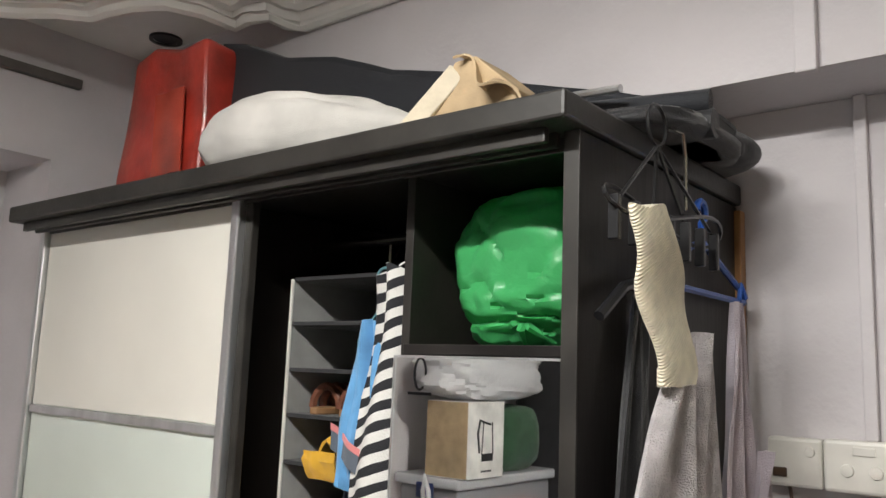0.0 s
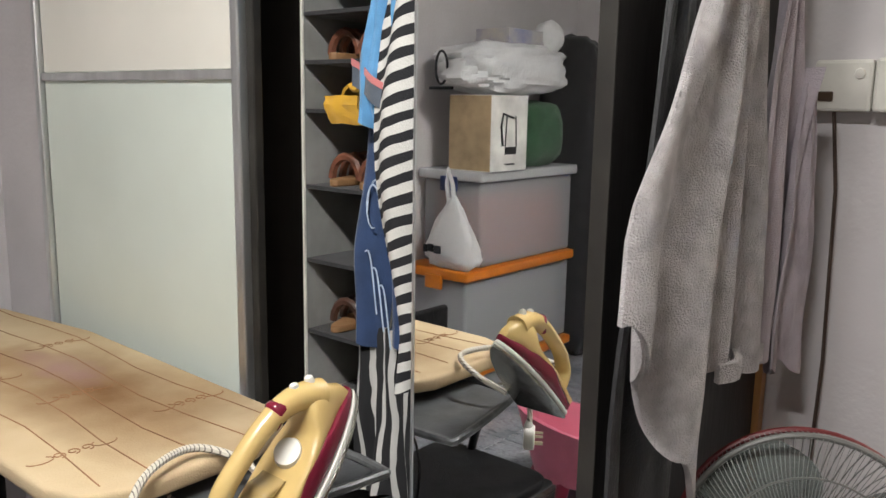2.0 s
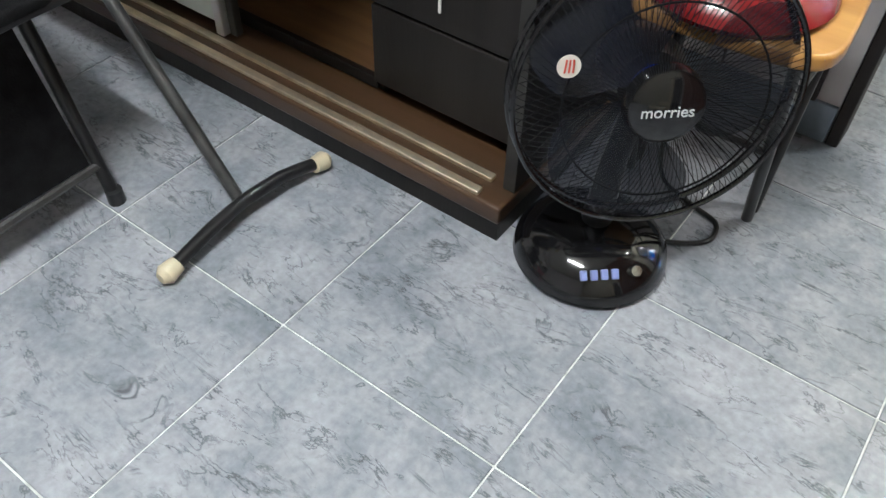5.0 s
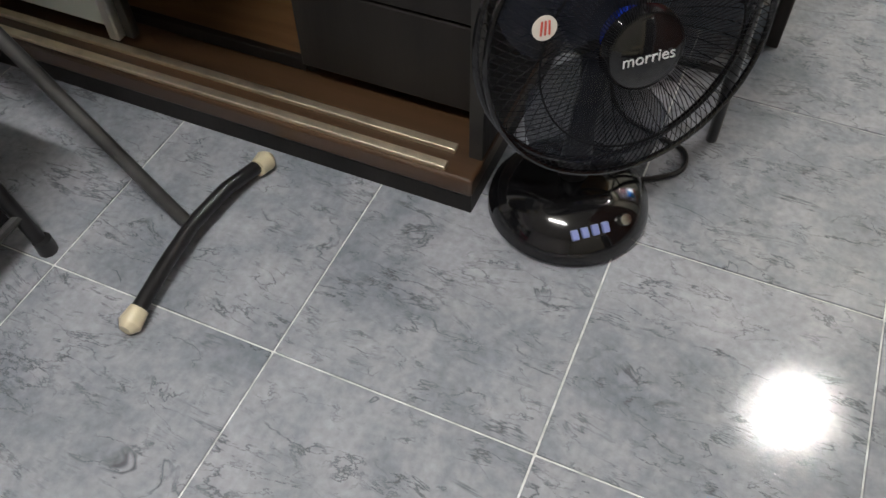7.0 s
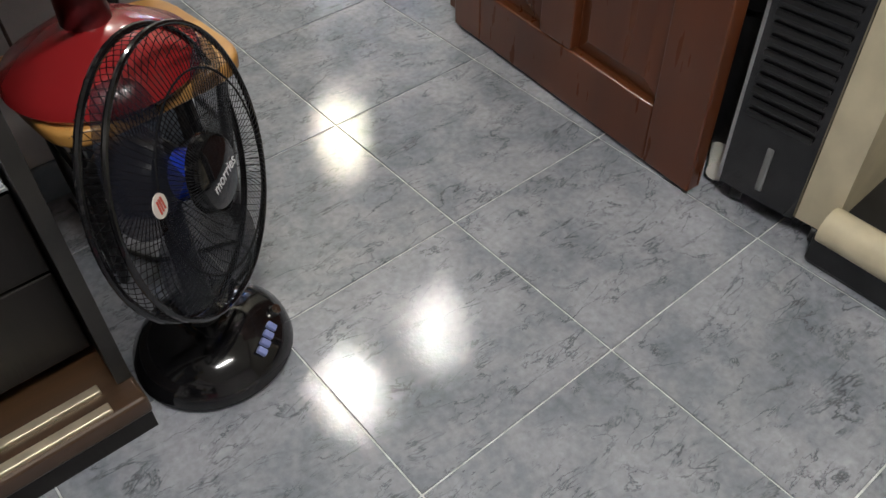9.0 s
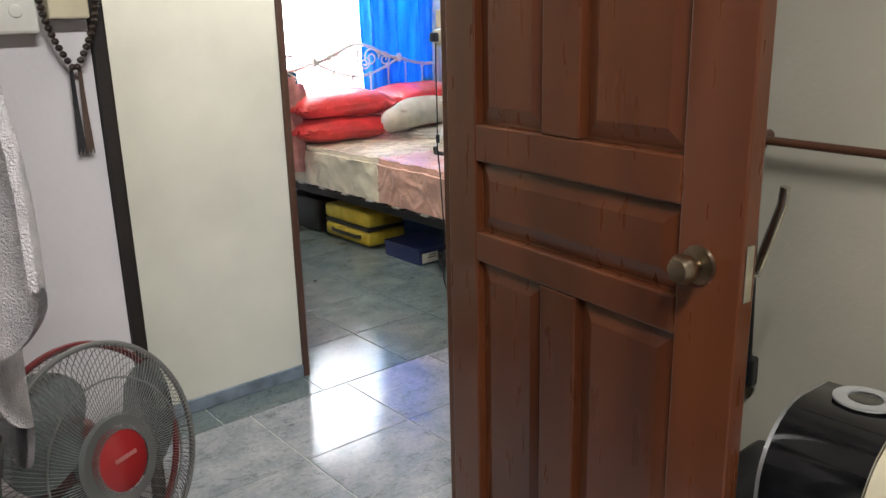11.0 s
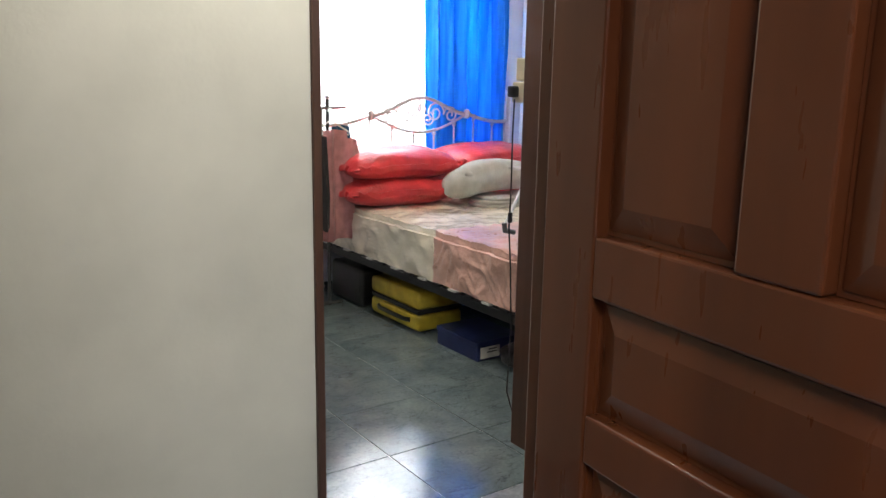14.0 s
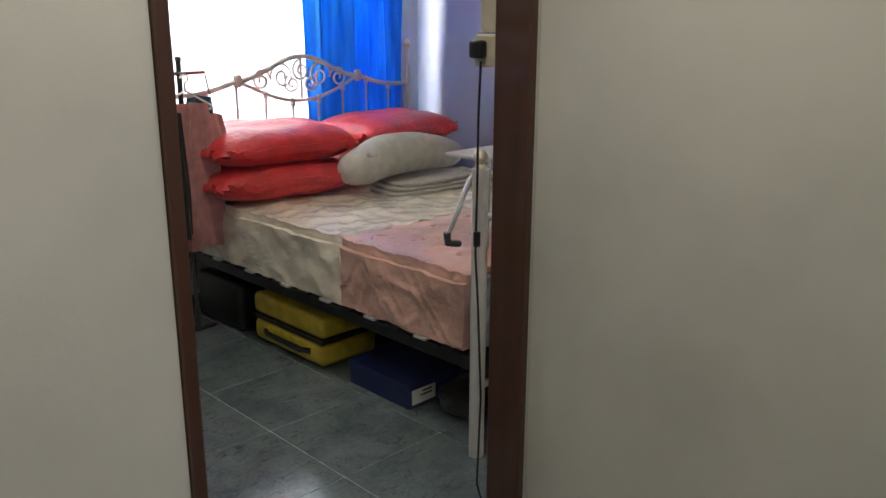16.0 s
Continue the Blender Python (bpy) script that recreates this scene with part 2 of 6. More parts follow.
def lathe(profile, seg=40, m=None, bm=None):
    """A turned solid about z from (radius, height) pairs."""
    b = bmesh.new()
    rings = [[b.verts.new((r * math.cos(k * math.tau / seg), r * math.sin(k * math.tau / seg), z)) for k in range(seg)] if r > 1e-6 else [b.verts.new((0, 0, z))] for r, z in profile]
    for p, q in zip(rings, rings[1:]):
        for k in range(seg):
            j = (k + 1) % seg
            if len(p) == 1 and len(q) == 1:
                continue
            if len(p) == 1:
                b.faces.new((p[0], q[j], q[k]))
            elif len(q) == 1:
                b.faces.new((p[k], p[j], q[0]))
            else:
                b.faces.new((p[k], p[j], q[j], q[k]))
    if m:
        b.transform(m)
    return join(bm, b)


def sheet(f, nu, nv, thick=0.004, bm=None):
    """A cloth-like solid: f(u, v) gives the middle surface."""
    b = bmesh.new()
    g = [[b.verts.new(f(i / nu, j / nv)) for j in range(nv + 1)] for i in range(nu + 1)]
    for i in range(nu):
        for j in range(nv):
            b.faces.new((g[i][j], g[i + 1][j], g[i + 1][j + 1], g[i][j + 1]))
    b.normal_update()
    bmesh.ops.solidify(b, geom=b.faces[:], thickness=thick)
    return join(bm, b)


def prism(outline, z0, z1, bm=None, bev=0.0, seg=2):
    """An upright solid over a flat outline of (x, y)."""
    b = bmesh.new()
    f = b.faces.new([b.verts.new((x, y, z0)) for x, y in outline])
    r = bmesh.ops.extrude_face_region(b, geom=[f])
    bmesh.ops.translate(b, vec=(0, 0, z1 - z0), verts=[v for v in r["geom"] if isinstance(v, bmesh.types.BMVert)])
    if bev:
        bmesh.ops.bevel(b, geom=b.edges[:], offset=bev, segments=seg, affect="EDGES", profile=0.5)
    return join(bm, b)


def oval(rx, ry, n=32, power=2.0, cx=0.0, cy=0.0):
    pts = []
    for k in range(n):
        a = k * math.tau / n
        c, s = math.cos(a), math.sin(a)
        pts.append((cx + rx * math.copysign(abs(c) ** (2 / power), c), cy + ry * math.copysign(abs(s) ** (2 / power), s)))
    return pts


def loft(rings, bm=None, caps=True):
    """A skin over rings of equal count."""
    b = bmesh.new()
    vs = [[b.verts.new(p) for p in r] for r in rings]
    n = len(vs[0])
    for p, q in zip(vs, vs[1:]):
        for k in range(n):
            b.faces.new((p[k], p[(k + 1) % n], q[(k + 1) % n], q[k]))
    if caps:
        b.faces.new(vs[0][::-1])
        b.faces.new(vs[-1])
    return join(bm, b)


def between(table, x):
    """A height read off a short table of (x, value)."""
    for (x0, a), (x1, c) in zip(table, table[1:]):
        if x <= x1:
            t = min(1.0, max(0.0, (x - x0) / (x1 - x0)))
            return a + (c - a) * t * t * (3 - 2 * t)
    return table[-1][1]


def wob(x, y, z, k=1.0, f=4.0):
    return noise.noise(Vector((x * f, y * f, z * f))) * k


# ---- the place ----
T = 0.43
YB = 0.62      # back wall of the first bedroom
YB2 = 0.70     # its corridor side
YC = 1.896     # wall of the second bedroom, corridor side
YC2 = 1.98
XR = 0.90      # right wall of the first bedroom
D1 = (-0.27, 0.555, 2.03)
D2 = (0.79, 1.64, 2.04)


def structure(name, bm, material, label, category, smooth=False):
    return tagged(part(name, bm, material, smooth=smooth), label, category, "", "structure")


def wall_with_door(name, x0, x1, y0, y1, door, top, material, label):
    bm = box(x0, door[0], y0, y1, -0.02, top)
    box(door[1], x1, y0, y1, -0.02, top, bm=bm)
    box(door[0], door[1], y0, y1, door[2], top, bm=bm)
    return structure(name, bm, material, label, "wall")


bm = box(-3.02, XR + 0.12, -3.52, YB2, -0.12, -0.003)
box(-1.72, 1.79, YB2, YC2, -0.12, -0.003, bm=bm)
box(0.3, 3.96, YC2, 4.76, -0.12, -0.003, bm=bm)
structure("floor", bm, GROUT, "tiled floor with pale grout joints", "floor")
F1 = 0.028
wall_with_door("wall_north", -2.9, XR + 0.12, YB, YB2, (D1[0] - F1, D1[1] + F1, D1[2] + F1), 2.9, WALL1, "lilac white painted bedroom wall with a doorway")
wall_with_door("wall_corridor", -1.6, 4.0, YC, YC2, (D2[0] - F1, D2[1] + F1, D2[2] + F1), 2.9, WALL2, "cream painted corridor wall with a doorway")
structure("wall_west", box(-3.02, -2.9, -3.4, YB2, -0.02, 2.9), WALL1, "lilac white painted wall", "wall")
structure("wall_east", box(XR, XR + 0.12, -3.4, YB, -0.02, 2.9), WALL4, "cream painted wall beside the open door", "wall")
structure("wall_south", box(-2.9, XR, -3.52, -3.4, -0.02, 2.9), WALL1, "lilac white painted wall", "wall")
structure("corridor_end_west", box(-1.72, -1.6, YB2, YC, -0.02, 2.9), WALL2, "cream painted corridor end wall", "wall")
structure("corridor_end_east", box(1.69, 1.79, YB2, YC, -0.02, 2.9), WALL2, "cream painted corridor end wall", "wall")
PATH_M = [(-2.6, -0.32), (-2.47, -0.2), (-2.343, -0.068), (-2.27, -0.02), (-2.207, 0.05), (-2.13, 0.06), (-2.05, 0.08), (-1.972, 0.122), (-1.935, 0.2), (-1.93, 0.309), (-1.86, 0.3), (-1.8, 0.317), (-1.8, 0.38), (-1.77, 0.415), (-1.2, 0.415), (-0.4, 0.415), (XR - 0.01, 0.415)]
bm = box(-3.0, XR + 0.1, -3.5, YB2, 2.68, 2.8)
prism([(-2.9, -0.32)] + PATH_M[:14] + [(-1.77, 0.43), (-2.9, 0.43)], 2.6, 2.685, bm=bm)
for k, (dz, r) in enumerate(((2.52, 0.022), (2.56, 0.03), (2.6, 0.022), (2.64, 0.034))):
    off = 0.045 * k
    tube([(x + off * 0.75, y - off, dz) for x, y in PATH_M], r, 8, bm=bm)
    tube([(x + off * 0.75 + 0.012, y - off - 0.02, dz + 0.02) for x, y in PATH_M], 0.026, 4, bm=bm)
structure("ceiling", bm, CEIL, "white plaster ceiling with a scalloped stepped moulding", "ceiling", smooth=True)
structure("ceiling_corridor", box(-1.7, 1.8, YB2, YC2, 2.68, 2.8), CEIL, "white plaster corridor ceiling", "ceiling")
structure("ceiling_bedroom", box(0.3, 3.96, YC2, 4.76, 2.62, 2.74), CEIL, "white plaster bedroom ceiling", "ceiling")
structure("beam_north", box(-2.9, XR, 0.43, YB, 2.13, 2.68), WALL1, "lilac white painted beam over the wardrobe", "beam")
bm = box(-2.9, -2.6, 0.16, YB, 0.0, 2.68)
box(-2.9, -2.6, -3.4, 0.16, 2.2, 2.68, bm=bm)
structure("beam_west", bm, WALL1, "lilac white painted beam and corner column", "beam")
structure("bedroom_wall_east", box(3.84, 3.96, YC2, 4.62, -0.02, 2.9), WALL3, "pale lavender wall beside the bed", "wall")
structure("bedroom_wall_west", box(0.3, 0.42, YC2, 4.62, -0.02, 2.9), WALL3, "pale lavender bedroom wall", "wall")
bm = box(0.3, 2.1, 4.62, 4.76, -0.02, 2.9)
box(3.42, 3.96, 4.62, 4.76, -0.02, 2.9, bm=bm)
box(2.1, 3.42, 4.62, 4.76, -0.02, 0.85, bm=bm)
box(2.1, 3.42, 4.62, 4.76, 2.12, 2.9, bm=bm)
structure("bedroom_wall_north", bm, WALL3, "pale lavender wall with the curtained window", "wall")


def door_frame(name, d, y0, y1):
    bm = box(d[0] - F1 + 0.002, d[0], y0 - 0.012, y1 + 0.012, 0.001, d[2] + F1 - 0.002, 0.004)
    box(d[1], d[1] + F1 - 0.002, y0 - 0.012, y1 + 0.012, 0.001, d[2] + F1 - 0.002, 0.004, bm=bm)
    box(d[0], d[1], y0 - 0.012, y1 + 0.012, d[2], d[2] + F1 - 0.002, 0.004, bm=bm)
    return structure(name, bm, JAMBW, "dark stained wooden door frame", "door frame")


bm = box(D1[0] - F1 + 0.002, D1[0], YB - 0.012, YB + 0.062, 0.001, D1[2] + F1 - 0.002, 0.004)
box(D1[0], D1[1], YB - 0.012, YB + 0.062, D1[2], D1[2] + F1 - 0.002, 0.004, bm=bm)
box(D1[1] + 0.012, D1[1] + F1 - 0.002, YB - 0.012, YB + 0.018, 0.001, D1[2], 0.002, bm=bm)
structure("door_frame_1", bm, STOPW, "dark wooden door frame with the hinge gap's shade in its colour", "door frame")
structure("door_jamb", box(D1[1], D1[1] + F1 - 0.002, YB + 0.02, YB + 0.056, 0.001, D1[2] + F1 - 0.002, 0.004), DOORW, "varnished reddish-brown wooden hinge jamb", "door frame")
door_frame("door_frame_2", D2, YC, YC2)
SK = mat("blue_grey_skirting_tile", (0.2, 0.24, 0.29), 0.25, scale=9, vary=0.2, bump=0.05, coat=0.3)
structure("baseboard_1", box(-0.66, D1[0] - F1, YB - 0.012, YB - 0.001, 0.001, 0.09, 0.003), SK, "grey blue skirting tile", "skirting")
structure("baseboard_2", box(-1.6, D2[0] - F1, YC - 0.012, YC - 0.001, 0.001, 0.055, 0.003), SK, "grey blue skirting tile", "skirting")
structure("baseboard_3", box(1.678, 1.689, YB2, YC - 0.02, 0.001, 0.055, 0.003), SK, "grey blue skirting tile", "skirting")

# ---- wardrobe ----
CREAMP = mat("cream_plastic", (0.6, 0.53, 0.37), 0.35, scale=14, vary=0.06, bump=0.02)
BROWNB = wood("brown_board", (0.14, 0.07, 0.03), (0.24, 0.13, 0.06), 0.5, stretch=(0.1, 1, 1), coat=0.0)
WX0, WX1, WZ = -2.285, -0.685, 1.985
wardrobe = thing("wardrobe", (-1.5, 0.3, 0), "espresso laminate wardrobe with frosted sliding door, open bays and tall mirror", "wardrobe")
plinth = part("plinth", box(WX0, WX1 + 0.003, -0.056, 0.6, 0.045, 0.085, 0.006), PLINTHW, wardrobe, "walnut brown base")
part("kick_board", box(WX0, WX1, -0.05, 0.598, 0.0, 0.044), DARKW, wardrobe)
for y in (-0.039, 0.005):
    part("track", box(-2.28, -0.735, y - 0.009, y + 0.009, 0.083, 0.093, 0.002), GOLD, plinth, "brass coloured sliding track")
part("side_panel", box(WX1 - 0.022, WX1, 0.0, 0.6, 0.086, WZ - 0.041, 0.002), DARKW, wardrobe)
part("edge_strip", box(WX1 - 0.024, WX1 + 0.001, -0.004, 0.0, 0.086, WZ - 0.041, 0.001), EDGEW, wardrobe, "grey edge band")
part("side_panel", box(WX0, WX0 + 0.02, 0.045, 0.6, 0.086, WZ - 0.041, 0.002), DARKW, wardrobe)
part("back_panel", box(WX0 + 0.02, WX1 - 0.022, 0.585, 0.598, 0.086, WZ - 0.041), DARKW, wardrobe)
cornice = part("cornice", box(WX0 - 0.03, WX1 + 0.01, -0.06, 0.6, WZ - 0.04, WZ, 0.005), EDGEW, wardrobe, "dark grey overhanging top board")
for y in (-0.03, 0.0, 0.03):
    part("upper_track", box(-2.28, -0.72, y - 0.006, y + 0.006, WZ - 0.062, WZ - 0.04, 0.002), EDGEW, cornice)
part("divider", box(-1.078, -1.06, 0.09, 0.585, 0.086, WZ - 0.042, 0.001), EDGEW, wardrobe)
part("divider", box(-1.56, -1.542, 0.07, 0.585, 0.086, WZ - 0.042, 0.001), DARKW, wardrobe)
part("bay_floor", box(-1.54, -1.08, 0.1, 0.58, 0.086, 0.102, 0.002), BROWNB, wardrobe, "bare brown board floor of the hanging bay")
part("bay_lip", box(-1.54, -1.08, 0.085, 0.1, 0.086, 0.114, 0.002), DARKW, wardrobe)
part("shelf", box(-1.06, WX1 - 0.022, 0.075, 0.585, 1.635, 1.653, 0.002), DARKW, wardrobe)
part("hanging_rail", tube([(-1.542, 0.3, 1.88), (-1.078, 0.3, 1.88)], 0.012), STEEL, wardrobe, smooth=True)
slider = part("sliding_door", box(-2.255, -1.474, 0.03, 0.036, 0.115, 1.945), FROST2, wardrobe, "framed frosted glass sliding door")
part("upper_panel", box(-2.255, -1.474, 0.026, 0.03, 1.492, 1.945, 0.001), FROST, slider, "cream frosted glass panel")
part("lower_panel", box(-2.255, -1.474, 0.026, 0.03, 0.705, 1.472, 0.001), FROST2, slider, "pale green frosted glass panel")
part("bottom_panel", box(-2.255, -1.474, 0.026, 0.03, 0.115, 0.69, 0.001), FROST2, slider, "pale green frosted glass panel")
for z in (1.472, 0.69):
    part("rail", box(-2.256, -1.473, 0.018, 0.032, z, z + 0.018, 0.002), ALU, slider)
for x in (-2.284, -1.476):
    part("stile", box(x, x + 0.024, 0.012, 0.04, 0.095, 1.948, 0.004), ALU, slider, "brushed aluminium stile")
part("stile", box(-1.452, -1.43, 0.03, 0.05, 0.095, 1.948, 0.003), EDGEW, slider)
mirror_door = part("mirror_door", box(-1.07, -0.712, 0.072, 0.09, 0.455, 1.633, 0.002), DARKW, wardrobe)
part("mirror", box(-1.066, -0.714, 0.066, 0.0715, 0.462, 1.63), MIRROR, mirror_door, "tall plain mirror")
bm = box(-1.07, -1.066, 0.064, 0.0715, 0.458, 1.634)
box(-1.066, -0.712, 0.064, 0.0715, 0.458, 0.462, bm=bm)
box(-1.066, -0.712, 0.064, 0.0715, 1.63, 1.634, bm=bm)
part("mirror_edge", bm, ALU, mirror_door)
for z0, z1 in ((0.3, 0.45), (0.12, 0.294)):
    drawer = part("drawer", box(-1.07, -0.712, 0.066, 0.088, z0, z1, 0.003), DARKW, wardrobe)
    if z0 > 0.2:
        part("lock", lathe([(0, 0), (0.012, 0), (0.012, 0.004), (0.008, 0.009), (0, 0.009)], 16, pose(-0.9, 0.066, 0.415, 90)), STEEL, drawer, "round steel lock", smooth=True)
        bm = box(-0.902, -0.898, 0.05, 0.058, 0.375, 0.41, 0.001)
        lathe([(0, 0), (0.009, 0), (0.009, 0.003), (0, 0.003)], 14, pose(-0.9, 0.056, 0.412, 90), bm=bm)
        part("key", bm, STEEL, drawer)
        part("key_tag", box(-0.903, -0.897, 0.05, 0.053, 0.345, 0.372, 0.001), WHITEP, drawer, "hanging pale key tag")
part("drawer_side", box(-1.07, -0.712, 0.09, 0.56, 0.103, 0.45), DARKW, wardrobe)
part("back_strip", box(WX1 - 0.02, WX1 + 0.012, 0.585, 0.612, 0.086, WZ - 0.05, 0.002), wood("orange_wood_strip", (0.22, 0.1, 0.03), (0.4, 0.2, 0.07), 0.5), wardrobe, "raw orange wood edge at the back")


# ---- cloth and bags ----
def cloth(name, colour, rough=0.85, scale=14, vary=0.12, bump=0.3, fine=400, **k):
    return mat(name, colour, rough, scale=scale, vary=vary, bump=bump, fine=fine, sheen=0.2, **k)


def stripes(name, a, b, period, axis=2, tilt=0.0, duty=0.5):
    m = bpy.data.materials.new(name)
    m.use_nodes = True
    n, l = m.node_tree.nodes, m.node_tree.links
    bs = n["Principled BSDF"]
    co = n.new("ShaderNodeTexCoord")
    mp = n.new("ShaderNodeMapping")
    mp.inputs["Rotation"].default_value = (0, radians(tilt), 0)
    l.new(co.outputs["Object"], mp.inputs[0])
    sp = n.new("ShaderNodeSeparateXYZ")
    l.new(mp.outputs[0], sp.inputs[0])
    nz = n.new("ShaderNodeTexNoise")
    nz.inputs["Scale"].default_value = 9.0
    l.new(mp.outputs[0], nz.inputs[0])
    ad = n.new("ShaderNodeMath")
    ad.operation = "MULTIPLY_ADD"
    ad.inputs[1].default_value = 0.02
    l.new(nz.outputs[0], ad.inputs[0])
    l.new(sp.outputs[axis], ad.inputs[2])
    md = n.new("ShaderNodeMath")
    md.operation = "FLOORED_MODULO"
    md.inputs[1].default_value = period
    l.new(ad.outputs[0], md.inputs[0])
    gt = n.new("ShaderNodeMath")
    gt.operation = "GREATER_THAN"
    gt.inputs[1].default_value = period * duty
    l.new(md.outputs[0], gt.inputs[0])
    mx = n.new("ShaderNodeMix")
    mx.data_type = "RGBA"
    mx.inputs[6].default_value, mx.inputs[7].default_value = (*a, 1), (*b, 1)
    l.new(gt.outputs[0], mx.inputs[0])
    l.new(mx.outputs[2], bs.inputs["Base Color"])
    bs.inputs["Roughness"].default_value = 0.9
    fn = n.new("ShaderNodeTexNoise")
    fn.inputs["Scale"].default_value = 300.0
    l.new(co.outputs["Object"], fn.inputs[0])
    bp = n.new("ShaderNodeBump")
    bp.inputs["Strength"].default_value, bp.inputs["Distance"].default_value = 0.3, 0.005
    l.new(fn.outputs[0], bp.inputs["Height"])
    l.new(bp.outputs[0], bs.inputs["Normal"])
    return m


def hung(u0, u1, top, bot, y, folds, depth, seed, width_top=0.6, drift=0.0, along="x", ragged=0.01):
    """A hanging cloth surface between two lines, with folds that deepen downwards."""
    mid = (u0 + u1) / 2

    def f(u, v):
        wd = width_top + (1 - width_top) * min(1.0, v * 1.6)
        a = mid + (u - 0.5) * (u1 - u0) * wd + drift * v
        d = depth * (0.35 + 0.65 * v) * (math.sin(u * folds * math.tau + seed + 1.5 * v) + 0.5 * math.sin(u * folds * 2.3 * math.tau + seed * 2 - v * 2)) + wob(u * 1.2, v * 0.8, seed, depth * 1.3, 3)
        z = top + (bot - top) * v - 0.02 * abs(u - 0.5) * (1 - v) + ragged * math.sin(u * 9 + seed) * v
        return (a, y + d, z) if along == "x" else (y + d, a, z)
    return f


def hanger_bm(cx, cy, cz, half, along="x", r=0.003, bm=None):
    pts = []
    for k in range(9):
        a = radians(-60 + k * 30)
        pts.append((0.018 * math.cos(a), 0.03 + 0.018 * math.sin(a) + 0.02))
    pts = [(0.0, 0.0), (0.0, 0.03)] + pts[1:]
    tri = [(0, 0), (half, -0.07), (half, -0.085), (-half, -0.085), (-half, -0.07)]
    conv = (lambda p: (cx + p[0], cy, cz + p[1])) if along == "x" else (lambda p: (cx, cy + p[0], cz + p[1]))
    b = tube([conv(p) for p in pts], r, 6, bm=bm)
    return tube([conv(p) for p in tri], r, 6, bm=b, closed=True)


GREYF = cloth("grey_felt", (0.28, 0.28, 0.27), scale=10, vary=0.12)
BLACKF = cloth("black_felt", (0.02, 0.02, 0.022))
OX0, OX1, OY0, OY1 = -1.47, -1.2, 0.182, 0.5
organiser = thing("hanging_organiser", (-1.31, 0.32, 0.86), "grey and black hanging fabric organiser with open shelves", "organiser")
shelf_z = [1.79, 1.697, 1.602, 1.51, 1.416, 1.265, 1.115, 0.965, 0.82]
for z in shelf_z:
    part("shelf", box(OX0, OX1, OY0, OY1, z - 0.004, z + 0.004, 0.001), BLACKF, organiser)
part("side", box(OX0 - 0.004, OX0, OY0, OY1, shelf_z[-1], shelf_z[0]), GREYF, organiser, "grey fabric side")
part("side", box(OX1, OX1 + 0.004, OY0, OY1, shelf_z[-1], shelf_z[0]), stripes("grey_striped_fabric", (0.4, 0.4, 0.39), (0.03, 0.03, 0.035), 0.045, axis=1), organiser, "grey and black striped fabric side")
part("back", box(OX0, OX1, OY1, OY1 + 0.004, shelf_z[-1], shelf_z[0]), GREYF, organiser)
part("binding", box(OX0 - 0.006, OX0 + 0.001, OY0 - 0.006, OY0, shelf_z[-1], shelf_z[0], 0.002), WHITEP, organiser, "pale piped edge")
bm = tube([(-1.31, 0.3, 1.792), (-1.31, 0.3, 1.885)], 0.004, 6)
part("hook", bm, STEEL, organiser)


def shoe(place, turn, upper, label):
    s = thing("shoe", place, label, "shoe", turn=turn, group="shoes in the organiser")
    sole = [(x * 0.032 * (1.15 if y > 0 else 0.9), y * 0.1) for x, y in oval(1, 1, 20)]
    part("sole", prism(sole, 0, 0.014, bev=0.003), mat("tan_sole", (0.3, 0.16, 0.07), 0.6), s, w=False)
    for k in range(4):
        y = -0.05 + k * 0.035
        part("strap", tube([(0.034 * math.cos(a), y, 0.012 + 0.045 * math.sin(a)) for a in [i * math.pi / 8 for i in range(9)]], 0.009, 6), upper, s, w=False, smooth=True)
    return s


LEATH = mat("brown_woven_leather", (0.16, 0.06, 0.035), 0.45, scale=40, vary=0.3, bump=0.3)
LEATH2 = mat("dark_brown_leather", (0.07, 0.035, 0.025), 0.35, scale=40, vary=0.3, bump=0.2)
for z, mtl, lb in ((1.514, LEATH, "brown strapped leather sandal on an organiser shelf"), (1.269, LEATH, "brown woven leather sandal on an organiser shelf"), (0.969, LEATH2, "dark brown strapped sandal on an organiser shelf")):
    for dx in (-0.055, 0.03):
        shoe((-1.37 + dx, 0.29, z), 12, mtl, lb)
YEL = cloth("mustard_cloth", (0.6, 0.33, 0.02))
yc = thing("folded_cloth", (-1.34, 0.27, 1.42), "crumpled mustard yellow cloth on an organiser shelf", "cloth")
part("bundle", sheet(lambda u, v: (-1.41 + 0.15 * u, 0.2 + 0.14 * v, 1.427 + 0.055 * math.sin(math.pi * u) * math.sin(math.pi * min(1, v + 0.25)) + wob(u * 2, v * 2, 3, 0.018, 3)), 14, 12, 0.006), YEL, yc, smooth=True)
part("hanging_end", sheet(lambda u, v: (-1.4 + 0.09 * u + 0.02 * v, 0.176 - 0.008 * math.sin(v * 3) + wob(u, v, 5, 0.008, 4), 1.445 - 0.05 * v), 8, 6, 0.005), YEL, yc, smooth=True)

